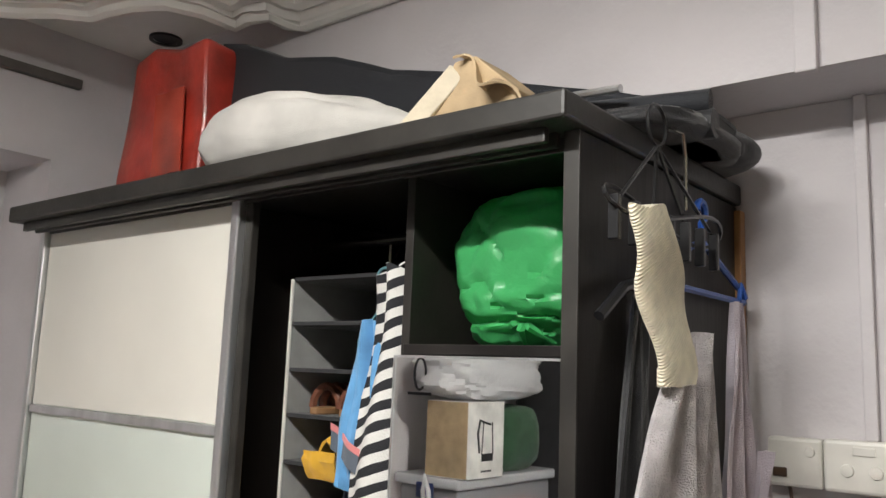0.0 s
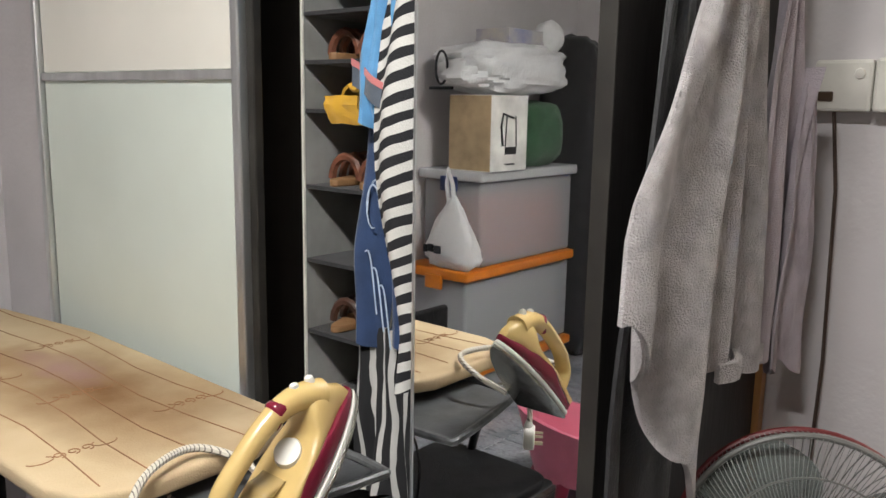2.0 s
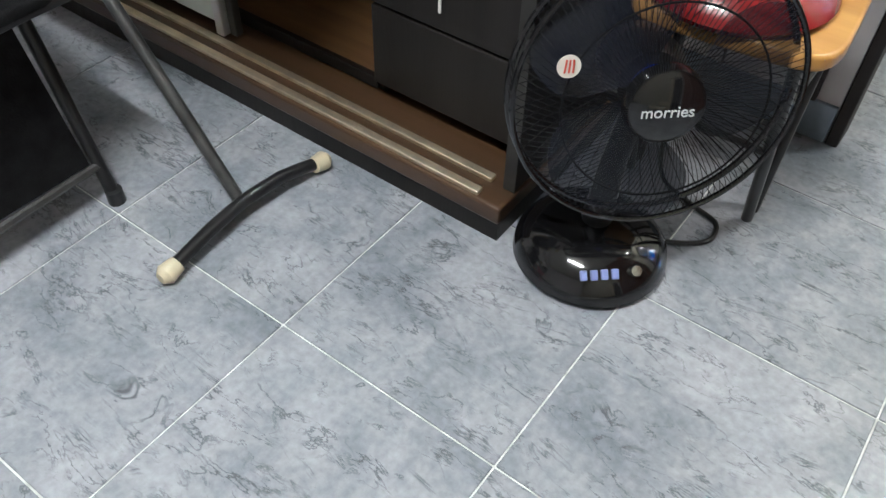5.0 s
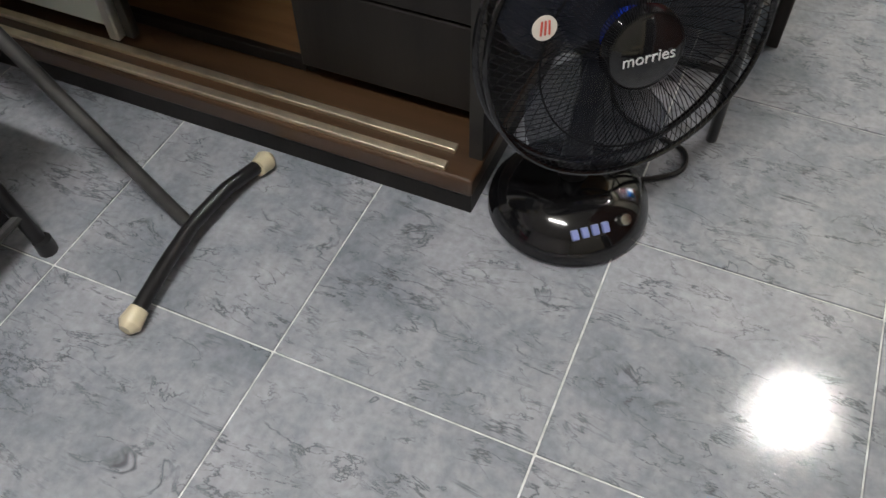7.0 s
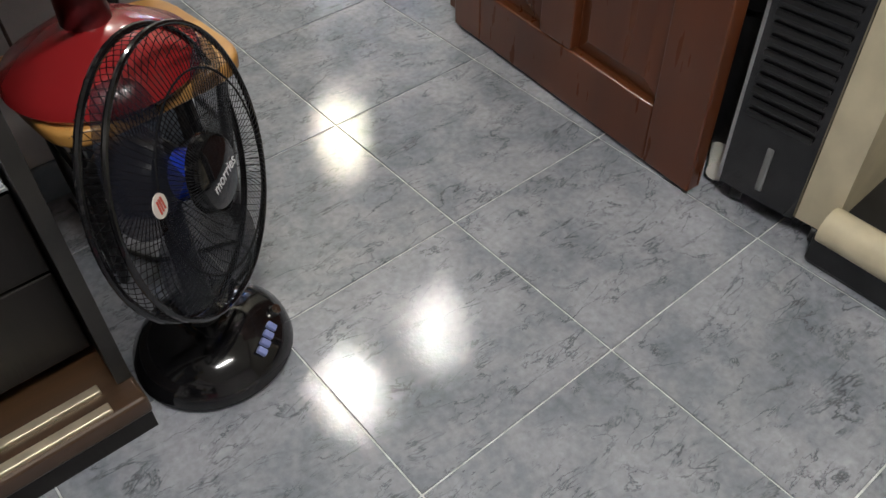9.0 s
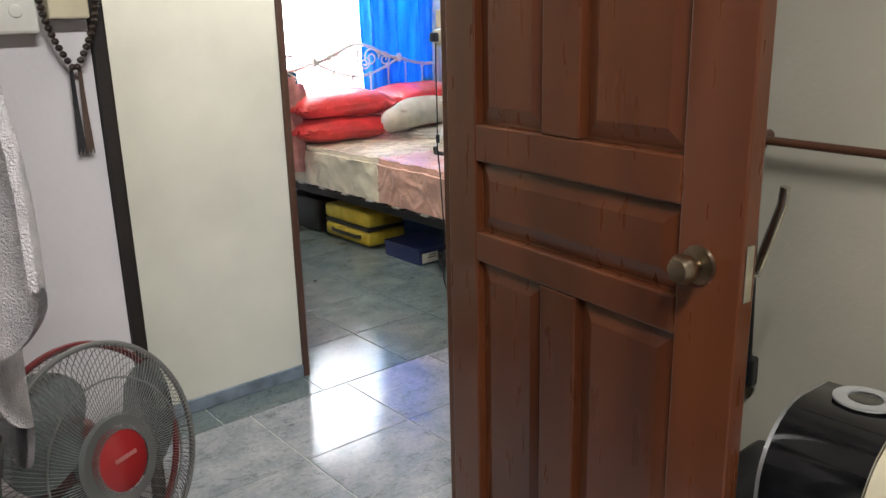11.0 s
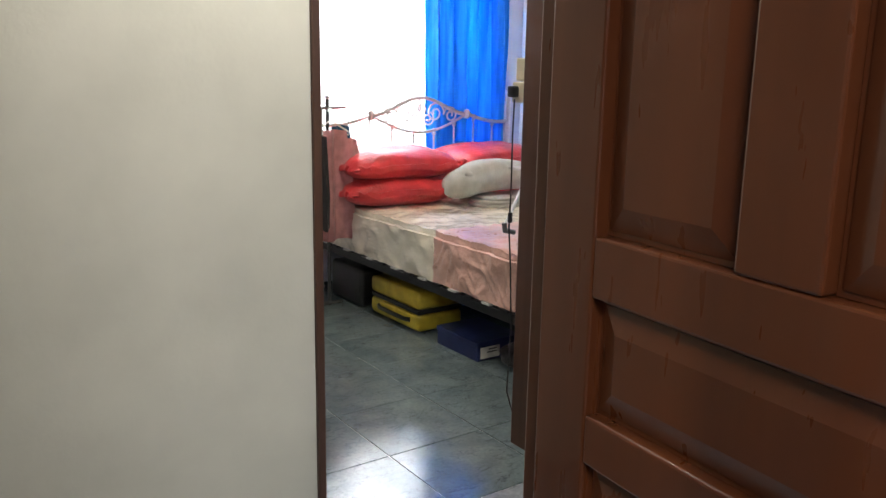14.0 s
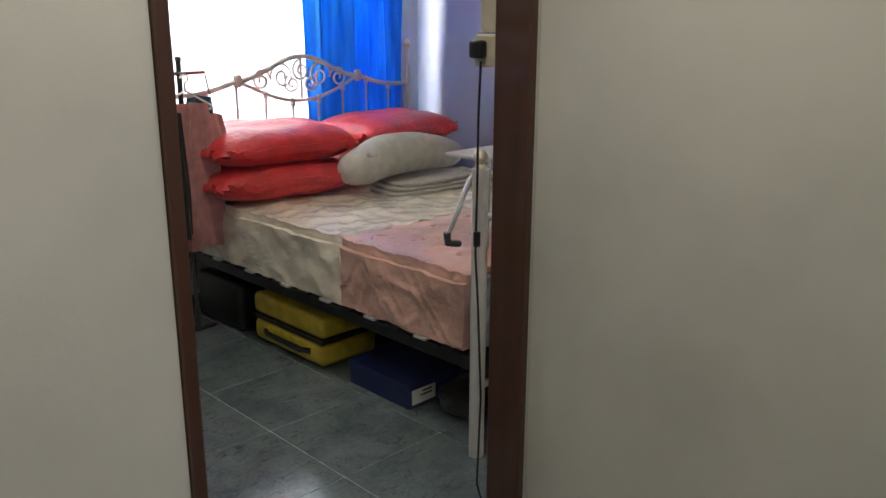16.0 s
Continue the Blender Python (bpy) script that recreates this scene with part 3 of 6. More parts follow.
BLUE = cloth("sky_blue_cotton", (0.12, 0.33, 0.6))
NAVY = cloth("navy_cotton", (0.025, 0.055, 0.14))
shirt = thing("blue_shirt", (-1.19, 0.12, 1.4), "sky blue cotton shirt with a pink band on a hanger", "shirt")
part("body", sheet(hung(-1.245, -1.135, 1.7, 1.395, 0.13, 1.6, 0.016, 1.0, 0.5, -0.02), 26, 24, 0.004), BLUE, shirt, smooth=True)
part("pink_band", sheet(lambda u, v: (-1.245 + 0.11 * u - 0.012, 0.108 + 0.006 * math.sin(u * 9), 1.51 - 0.06 * u - 0.012 * v), 14, 2, 0.002), cloth("salmon_pink_band", (0.6, 0.2, 0.2)), shirt, smooth=True)
part("grey_band", sheet(lambda u, v: (-1.245 + 0.11 * u - 0.012, 0.11 + 0.006 * math.sin(u * 9), 1.498 - 0.06 * u - 0.035 * v), 14, 3, 0.002), cloth("slate_grey_band", (0.09, 0.11, 0.14)), shirt, smooth=True)
part("hanger", hanger_bm(-1.19, 0.16, 1.73, 0.06), mat("teal_wire", (0.1, 0.22, 0.25), 0.4), shirt, "pale blue wire hanger", smooth=True)
bm = tube([(-1.19, 0.16, 1.78), (-1.19, 0.2, 1.84), (-1.19, 0.3, 1.893)], 0.003, 6)
part("hook", bm, STEEL, shirt)
shirt2 = thing("navy_shirt", (-1.22, 0.15, 1.0), "navy blue shirt with pale swirl embroidery hanging in the bay", "shirt")
part("body", sheet(hung(-1.285, -1.14, 1.46, 0.985, 0.165, 1.5, 0.014, 2.4, 0.65, -0.005), 26, 26, 0.004), NAVY, shirt2, smooth=True)
bm = bmesh.new()
for k in range(3):
    tube([(-1.255 + 0.018 * k + 0.03 * t, 0.139, 1.165 - 0.03 * k - 0.09 * t + 0.03 * math.sin(t * 4)) for t in [i / 8 for i in range(9)]], 0.0016, 5, bm=bm)
tube([(-1.235 + 0.016 * math.cos(a), 0.139, 1.25 + 0.04 * math.sin(a)) for a in [i * 0.5 for i in range(11)]], 0.0016, 5, bm=bm)
tube([(-1.225 + 0.024 * math.cos(a), 0.139, 1.245 + 0.055 * math.sin(a)) for a in [i * 0.4 for i in range(9)]], 0.0016, 5, bm=bm)
part("embroidery", bm, cloth("pale_blue_thread", (0.45, 0.55, 0.7)), shirt2)
part("hanger", tube([(-1.22, 0.17, 1.46), (-1.22, 0.2, 1.7), (-1.22, 0.28, 1.86), (-1.22, 0.3, 1.893)], 0.003, 6), STEEL, shirt2)
STR = stripes("black_white_stripes", (0.62, 0.61, 0.58), (0.015, 0.015, 0.018), 0.031, 2, 24)
st = thing("striped_dress", (-1.12, 0.12, 0.92), "black and white striped jersey dress hanging in the bay", "dress")
part("body", sheet(lambda u, v: (-1.155 + 0.075 * u - 0.062 * math.sin(min(1, v * 1.15) * math.pi) * (1 - u) * (1 if v > 0.25 else 0.2 + v * 3.2) + 0.02 * math.sin(v * 2.2), 0.1 + 0.018 * math.sin(u * 7 + v * 3) + 0.01 * math.sin(v * 9), 1.775 - 0.85 * v + 0.02 * math.sin(u * 3)), 18, 60, 0.004), STR, st, smooth=True)
part("hood", sheet(lambda u, v: (-1.14 + 0.07 * u, 0.12 + 0.05 * v, 1.765 + 0.035 * math.sin(math.pi * u) * (1 - 0.4 * v)), 12, 8, 0.005), STR, st, smooth=True)
part("hanger", tube([(-1.12, 0.15, 1.78), (-1.12, 0.2, 1.85), (-1.12, 0.3, 1.893)], 0.003, 6), STEEL, st)
STV = stripes("black_white_pinstripe", (0.02, 0.02, 0.022), (0.55, 0.54, 0.52), 0.03, 0, 0, 0.68)
st2 = thing("pinstripe_skirt", (-1.22, 0.17, 0.68), "black skirt with white vertical stripes hanging in the bay", "skirt")
part("body", sheet(hung(-1.31, -1.12, 1.02, 0.68, 0.17, 2.2, 0.014, 4.0, 0.85), 30, 16, 0.004), STV, st2, smooth=True)
part("hanger", tube([(-1.22, 0.17, 1.02), (-1.22, 0.25, 1.5), (-1.22, 0.3, 1.893)], 0.003, 6), STEEL, st2)
DENIM = cloth("blue_denim", (0.05, 0.085, 0.13), scale=60, vary=0.4)
pile = thing("jeans", (-1.28, 0.32, 0.446), "crumpled blue denim jeans piled in the wardrobe bay", "jeans")
part("folded_leg", sheet(lambda u, v: (-1.3 + 0.2 * u, 0.15 + 0.36 * v, 0.475 + 0.07 * math.sin(math.pi * u) * math.sin(math.pi * min(1.0, v + 0.2)) + wob(u * 2, v * 2, 1, 0.03, 3)), 26, 22, 0.03), DENIM, pile, smooth=True)
part("under_layer", sheet(lambda u, v: (-1.52 + 0.42 * u, 0.17 + 0.38 * v, 0.462 + 0.1 * math.sin(math.pi * u) * math.sin(math.pi * v) ** 0.6 + wob(u * 2, v * 2, 6, 0.04, 3)), 24, 20, 0.02), BLACKF, pile, "black folded clothes round the jeans", smooth=True)
part("shelf", box(-1.54, -1.08, 0.15, 0.58, 0.43, 0.445, 0.002), DARKW, wardrobe)
WPAT = stripes("white_red_print", (0.6, 0.56, 0.54), (0.35, 0.05, 0.06), 0.05, 0, 40, 0.8)
bp_ = thing("patterned_cloth", (-1.15, 0.2, 0.5), "white cloth with a small red print in the bay", "cloth")
part("fold", sheet(lambda u, v: (-1.19 + 0.12 * u, 0.13 + 0.12 * v, 0.565 + 0.05 * (1 - abs(2 * u - 1)) + wob(u * 2, v * 2, 7, 0.03, 3)), 12, 10, 0.01), WPAT, bp_, smooth=True)


def plastic_bag_material(name, colour, trans):
    m = bpy.data.materials.new(name)
    m.use_nodes = True
    n, l = m.node_tree.nodes, m.node_tree.links
    b = n["Principled BSDF"]
    b.inputs["Base Color"].default_value = (*colour, 1)
    b.inputs["Roughness"].default_value = 0.28
    b.inputs["Transmission Weight"].default_value = 0.0
    tr = n.new("ShaderNodeBsdfTranslucent")
    tr.inputs[0].default_value = (*colour, 1)
    mx = n.new("ShaderNodeMixShader")
    mx.inputs[0].default_value = trans
    l.new(b.outputs[0], mx.inputs[1])
    l.new(tr.outputs[0], mx.inputs[2])
    l.new(mx.outputs[0], n["Material Output"].inputs[0])
    co = n.new("ShaderNodeTexCoord")
    nz = n.new("ShaderNodeTexNoise")
    nz.inputs["Scale"].default_value, nz.inputs["Detail"].default_value, nz.inputs["Distortion"].default_value = 26.0, 4, 0.8
    l.new(co.outputs["Object"], nz.inputs[0])
    bp = n.new("ShaderNodeBump")
    bp.inputs["Strength"].default_value, bp.inputs["Distance"].default_value = 0.45, 0.012
    l.new(nz.outputs[0], bp.inputs["Height"])
    l.new(bp.outputs[0], b.inputs["Normal"])
    return m


def blob(rx, ry, rz, squash=2.4, seed=0.0, lump=0.06, pleats=0, seg=56, rings=34, gather=0.0):
    """A rounded, crumpled sack standing on z = 0."""
    b = bmesh.new()
    bmesh.ops.create_uvsphere(b, u_segments=seg, v_segments=rings, radius=1.0)
    for v in b.verts:
        c = v.co.copy()
        q = [math.copysign(abs(t) ** (2 / squash), t) for t in c]
        k = 1 + noise.noise(Vector((c.x * 2 + seed, c.y * 2, c.z * 2))) * lump + noise.noise(Vector((c.x * 6, c.y * 6 + seed, c.z * 6))) * lump * 0.5
        if pleats:
            k += 0.035 * math.sin(math.atan2(c.y, c.x) * pleats + seed) * (1 - abs(c.z)) ** 0.5 * abs(c.z + 0.1)
        g = 1 - gather * max(0.0, c.z) ** 2
        v.co = (q[0] * rx * k * g, q[1] * ry * k * g, rz + q[2] * rz * k)
    zmin = min(v.co.z for v in b.verts)
    for v in b.verts:
        v.co.z = max(0.0, v.co.z - zmin - 0.01)
    return b


def sack(name, place, bm, material, label, category, turn=0.0, extra=()):
    ob = tagged(part(name, bm, material, smooth=True), label, category)
    ob.matrix_world = pose(*place, 0, 0, turn)
    ROOT[ob.name] = ob.matrix_world.copy()
    for nm, b2, m2 in extra:
        part(nm, b2, m2, ob, w=False, smooth=True)
    return ob


GREENB = plastic_bag_material("green_plastic_film", (0.09, 0.55, 0.18), 0.5)
knot_ends = []
for k in range(7):
    a = k * 0.9
    knot_ends.append(("knot_end", tube([(0, -0.118, 0.045), (0.02 * math.cos(a), -0.13, 0.045 + 0.02 * math.sin(a)), (0.06 * math.cos(a), -0.128 + 0.006 * k, 0.045 + 0.05 * math.sin(a))], 0.006, 5, radii=[0.009, 0.007, 0.003]), GREENB))
b = blob(0.172, 0.15, 0.138, 3.0, 1.0, 0.1, 0, 110, 70)
for v in b.verts:
    away = math.hypot(v.co.x, v.co.z - 0.045)
    turn_ = math.atan2(v.co.x, v.co.z - 0.045)
    if v.co.y < 0.02:
        near = max(0.0, 1 - away / 0.26)
        crease = abs(math.sin(turn_ * 5.5 + 2.5 * noise.noise(Vector((v.co.x * 9, v.co.z * 9, 3.0))))) ** 0.5
        v.co.y += (0.02 * near + 0.006) * (1 - crease) ** 2 * min(1.0, away / 0.03) - 0.012 * near
        v.co.y += 0.004 * noise.noise(Vector((v.co.x * 22, v.co.y * 22, v.co.z * 14)))
sack("plastic_bag", (-0.865, 0.27, 1.654), b, GREENB, "tied green plastic bag stuffed full on the wardrobe shelf", "plastic bag", extra=knot_ends)

# on top of the wardrobe
REDV = mat("red_vinyl", (0.42, 0.04, 0.025), 0.35, scale=7, vary=0.3, bump=0.2, fine=40, coat=0.3)
rb = thing("red_storage_bag", (-2.08, 0.26, WZ), "boxy red plastic storage bag standing on the wardrobe", "storage bag")
b = box(-2.24, -1.85, 0.17, 0.41, WZ, WZ + 0.43, 0.02, 3)
bmesh.ops.subdivide_edges(b, edges=b.edges[:], cuts=3, use_grid_fill=True)
for vv in b.verts:
    k = (vv.co.z - WZ) / 0.4
    vv.co.x += (0.06 * k if vv.co.x < -2.0 else 0.0) + 0.012 * wob(vv.co.x, vv.co.y, vv.co.z, 1, 6)
    vv.co.y += 0.02 * wob(vv.co.x, vv.co.y, vv.co.z, 1, 5)
    vv.co.z += 0.04 * k * wob(vv.co.x, vv.co.y, 2, 1, 6)
part("body", b, REDV, rb, smooth=True)
# Brighter orange-red sheet paints the soft glow seen through the bag's front
part("panel", sheet(lambda u, v: (-2.03 + 0.13 * u - 0.012 * v, 0.158 + 0.004 * math.sin(u * 6), WZ + 0.09 + 0.22 * v), 8, 8, 0.004), mat("orange_red_glow_patch", (0.47, 0.06, 0.032), 0.25, scale=6, vary=0.2, bump=0.1, coat=0.4), rb, "brighter patch painted for the glow inside the bag", smooth=True)
NAVB = cloth("dark_navy_nylon", (0.007, 0.009, 0.014), 0.7)
b = box(-0.66, 0.66, -0.075, 0.075, 0.0, 1.0)
bmesh.ops.subdivide_edges(b, edges=b.edges[:], cuts=14, use_grid_fill=True)
for vv in b.verts:
    k = (vv.co.x + 0.66) / 1.32
    side = vv.co.y / 0.075
    vv.co.z *= 0.47 - 0.41 * k + 0.012 * math.sin(k * 23) * (1 - k)
    vv.co.z -= 0.03 * side * side * vv.co.z
    vv.co.y += 0.014 * wob(vv.co.x, vv.co.y, vv.co.z, 1, 7) * (1 if vv.co.z > 0.02 else 0)
    vv.co.x += 0.012 * wob(vv.co.z, vv.co.y, 3, 1, 9)
bmesh.ops.bevel(b, geom=[e for e in b.edges if e.is_manifold and e.calc_face_angle() > 1.0], offset=0.012, segments=2, affect="EDGES")
sack("long_bag", (-1.27, 0.335, WZ), b, NAVB, "long dark navy nylon bag lying on the wardrobe", "bag")
WHC = cloth("off_white_cotton", (0.6, 0.58, 0.54), scale=6)
b = blob(0.315, 0.13, 0.1, 2.3, 3.0, 0.05, seg=96, rings=40)
for vv in b.verts:
    t = (vv.co.x + 0.315) / 0.63
    vv.co.z *= 1.05 - 0.55 * t * t
    vv.co.y *= 1.05 - 0.5 * t * t
    fold = (1 - abs(math.sin(vv.co.z * 17 + vv.co.x * 2.4 + 0.7))) ** 5
    vv.co.y += 0.02 * fold * (0.35 + t)
    vv.co.z += 0.006 * math.sin(vv.co.y * 60 + vv.co.x * 8) * t
sack("cloth_bag", (-1.385, 0.125, WZ), b, WHC, "lumpy off-white cotton bag lying on the wardrobe", "cloth bag")
CARD = mat("tan_cardboard", (0.46, 0.34, 0.2), 0.7, scale=10, vary=0.12, bump=0.15, fine=100)
CARDL = mat("pale_cardboard", (0.6, 0.53, 0.4), 0.7, scale=10, vary=0.1, bump=0.15, fine=100)
cb_ = thing("cardboard_box", (-1.03, 0.16, WZ), "torn tan cardboard box tilted on the wardrobe", "cardboard box")
b = box(0, 0.17, 0, 0.13, 0, 0.04, 0.003)
b.transform(pose(-1.085, 0.07, WZ + 0.0, 0, -44, 10))
part("carton", b, CARDL, cb_, "raised pale end of the carton")
b = prism([(-0.985, 0.15), (-0.94, 0.152), (-0.85, 0.075), (-0.865, 0.03), (-0.9, 0.0), (-1.06, 0.0)], 0.0, 0.1, bev=0.003)
b.transform(Matrix.Translation((0, 0.19, WZ)) @ Matrix.Rotation(radians(90), 4, "X"))
part("side_panel", b, CARD, cb_, "tan side of the carton")
part("torn_flap", sheet(lambda u, v: (-0.965 + 0.13 * u, 0.06 + 0.1 * v + 0.02 * math.sin(u * 8), WZ + 0.145 - 0.1 * u ** 1.2 + 0.018 * math.sin(u * 9 + v * 5) - 0.02 * v), 18, 10, 0.004), CARD, cb_, "torn tan flap", smooth=True)
part("inner_liner", sheet(lambda u, v: (-1.09 + 0.17 * u, 0.06 + 0.06 * v, WZ + 0.012 + 0.06 * abs(math.sin(u * 7.0)) * (0.5 + 0.5 * v)), 24, 6, 0.004), CARD, cb_, "crumpled tan liner", smooth=True)
BLK = cloth("black_nylon", (0.008, 0.008, 0.01), 0.5)
sack("black_bag", (-0.72, 0.31, WZ), blob(0.12, 0.18, 0.028, 2.6, 5.0, 0.08), BLK, "flat black nylon bag hanging over the wardrobe end", "bag")
sack("black_pouch", (-0.72, 0.48, WZ), blob(0.115, 0.09, 0.045, 2.2, 9.0, 0.06), BLK, "rounded black pouch on the wardrobe end", "pouch")
um = thing("umbrella", (-0.85, 0.2, WZ), "rolled blue and silver umbrella on the wardrobe", "umbrella")
part("canopy", tube([(-1.05, 0.26, WZ + 0.075), (-0.9, 0.22, WZ + 0.07), (-0.607, 0.27, WZ + 0.062)], 0.02, 12, radii=[0.012, 0.02, 0.02]), NAVB, um, smooth=True)
part("shaft", tube([(-0.98, 0.21, WZ + 0.1), (-0.72, 0.185, WZ + 0.08)], 0.007, 8), ALU, um, "silver shaft", smooth=True)
part("cushion", tube([(-1.0, 0.24, WZ + 0.025), (-0.6, 0.27, WZ + 0.025)], 0.024, 12), BLK, um, smooth=True)

# hanging on the wardrobe end
TOWEL = cloth("pale_grey_terry", (0.62, 0.575, 0.58), 0.95, scale=30, vary=0.12, bump=1.0, fine=420)
LILAC = cloth("lilac_grey_cotton", (0.5, 0.445, 0.49), 0.9, scale=20, vary=0.08, bump=0.4)
tw = thing("towel", (-0.64, 0.2, 1.0), "pale grey terry towel hanging on the wardrobe end", "towel")


def drape(y0, y1, top, bot_a, bot_b, x, folds, depth, seed, ytop):
    def f(u, v):
        w = 0.12 + 0.88 * min(1.0, (v * 1.25) ** 0.9)
        mid = ytop + ((y0 + y1) / 2 - ytop) * min(1.0, v * 1.4)
        y = mid + (u - 0.5) * (y1 - y0) * w
        bot = bot_a + (bot_b - bot_a) * u
        d = depth * (0.3 + v) * math.sin(u * folds * math.tau + seed) + 0.012 * wob(u * 2, v, seed, 1, 3)
        return (x + d - 0.01 * v, y, top + (bot - top) * v + 0.012 * math.sin(u * 11 + seed) * v)
    return f


def towel_front():
    """The front fold hangs to one long pointed corner."""
    hang = drape(-0.1, 0.17, 1.66, 1.0, 1.0, -0.606, 1.6, 0.018, 0.6, 0.15)
    low = [(0.0, 1.2), (0.35, 1.1), (0.62, 0.98), (0.82, 0.905), (1.0, 1.02)]

    def f(u, v):
        x, y, z = hang(u, v)
        return (x, y - 0.012 * (1 - u) * v, 1.66 + (between(low, u) - 1.66) * v + 0.006 * math.sin(u * 23) * v)
    return f


part("front_fold", sheet(towel_front(), 48, 64, 0.009), TOWEL, tw, smooth=True)
part("back_fold", sheet(drape(0.1, 0.345, 1.68, 1.09, 1.05, -0.618, 2.2, 0.016, 2.2, 0.24), 44, 50, 0.009), TOWEL, tw, smooth=True)
part("hem", sheet(lambda u, v: (-0.61 + 0.012 * math.sin(u * 7), 0.19 + 0.15 * u, 1.085 - 0.028 * v), 12, 2, 0.01), TOWEL, tw, smooth=True)
sh = thing("lilac_shirt", (-0.64, 0.4, 1.0), "lilac grey cotton shirt on a blue hanger", "shirt")
part("body", sheet(drape(0.3, 0.55, 1.74, 1.06, 1.02, -0.62, 2.6, 0.014, 1.0, 0.4), 40, 40, 0.004), LILAC, sh, smooth=True)
part("sleeve", sheet(drape(0.42, 0.55, 1.5, 1.02, 1.0, -0.6, 1.0, 0.012, 3.0, 0.46), 16, 26, 0.004), LILAC, sh, smooth=True)
BLUEP = mat("blue_plastic", (0.03, 0.1, 0.4), 0.35)
part("hanger", hanger_bm(-0.66, 0.36, 1.84, 0.2, "y", 0.006), BLUEP, sh, "blue plastic hanger", smooth=True)
for yy in (0.2, 0.52):
    part("clip", tube([(-0.655, yy, 1.755), (-0.655, yy + 0.01, 1.785), (-0.65, yy + 0.02, 1.76)], 0.005, 6), BLUEP, sh)
bj = thing("black_jacket", (-0.66, 0.1, 1.0), "black jacket hanging on the wardrobe end", "jacket")
part("body", sheet(drape(-0.01, 0.24, 1.73, 0.84, 0.86, -0.668, 1.5, 0.01, 1.7, 0.14), 26, 40, 0.006), BLK, bj, smooth=True)
part("hanger", tube([(-0.665, 0.02, 1.69), (-0.66, 0.08, 1.735), (-0.66, 0.16, 1.755), (-0.665, 0.24, 1.72)], 0.008, 8), BLACKP, bj, "thick black plastic hanger", smooth=True)
part("hook", tube([(-0.66, 0.15, 1.755), (-0.66, 0.15, 1.83), (-0.66, 0.16, 1.845)], 0.003, 6), STEEL, bj)
def ribbed(name, colour):
    m = cloth(name, colour, 0.9, scale=40, vary=0.08, bump=0.3)
    n, l = m.node_tree.nodes, m.node_tree.links
    co = n.new("ShaderNodeTexCoord")
    mp = n.new("ShaderNodeMapping")
    mp.inputs["Rotation"].default_value = (radians(-38), 0, 0)
    l.new(co.outputs["Object"], mp.inputs[0])
    wv = n.new("ShaderNodeTexWave")
    wv.bands_direction = "Z"
    wv.inputs["Scale"].default_value, wv.inputs["Distortion"].default_value = 75.0, 1.5
    wv.inputs["Detail Scale"].default_value = 2.0
    l.new(mp.outputs[0], wv.inputs[0])
    bp = n.new("ShaderNodeBump")
    bp.inputs["Strength"].default_value, bp.inputs["Distance"].default_value = 0.55, 0.005
    l.new(wv.outputs[1], bp.inputs["Height"])
    l.new(bp.outputs[0], n["Principled BSDF"].inputs["Normal"])
    return m


CREAMC = ribbed("cream_ribbed_cotton", (0.72, 0.65, 0.49))
bn = thing("cream_sleeve", (-0.6, 0.1, 1.6), "cream ribbed cotton arm sleeve pegged on a hanger", "arm sleeve")
rings = []
for i in range(31):
    v = i / 30
    mid = between([(0.0, 0.022), (0.4, 0.066), (1.0, 0.112)], v)
    half = between([(0.0, 0.05), (0.12, 0.058), (0.45, 0.072), (0.9, 0.058), (1.0, 0.052)], v)
    z = 1.832 - 0.228 * v
    rings.append([(-0.597 + dx + 0.004 * math.sin(v * 9), mid + dy, z + 0.12 * dy * (1 - v) + 0.004 * math.sin(dy * 70)) for dx, dy in oval(0.011, half, 30, 2.4)])
part("sleeve", loft(rings), CREAMC, bn, smooth=True)
part("cuff", loft([[(-0.597 + dx, 0.113 + dy, 1.603 + 0.012 * k + 0.05 * dy) for dx, dy in oval(0.0125, 0.054, 30, 2.6)] for k in range(3)]), CREAMC, bn, "folded cream cuff", smooth=True)
ar = thing("peg_hanger", (-0.64, 0.18, 1.82), "black plastic laundry hanger with clothes pegs", "laundry hanger")
part("ring", tube([(-0.62, 0.1 + 0.03 * math.cos(a), 1.965 + 0.03 * math.sin(a)) for a in [i * math.tau / 20 for i in range(20)]], 0.0025, 6, closed=True), BLACKP, ar, smooth=True)
part("frame", tube([(-0.615 + 0.02 * math.sin(a), 0.13 + 0.19 * math.cos(a), 1.835 + 0.02 * math.sin(a * 2)) for a in [i * math.tau / 28 for i in range(28)]], 0.0032, 6, closed=True), BLACKP, ar, smooth=True)
for k in range(4):
    part("strut", tube([(-0.62, 0.1, 1.935), (-0.615, -0.02 + 0.1 * k, 1.84)], 0.003, 5), BLACKP, ar)
for k in range(7):
    y = -0.04 + 0.055 * k
    part("peg", box(-0.62, -0.605, y - 0.005, y + 0.005, 1.78, 1.838, 0.002), BLACKP, ar)
part("hook", tube([(-0.62, 0.2, 1.86), (-0.62, 0.2, 1.94), (-0.62, 0.19, 1.975), (-0.64, 0.185, 1.985)], 0.003, 6), STEEL, ar, "bent steel wire hook")

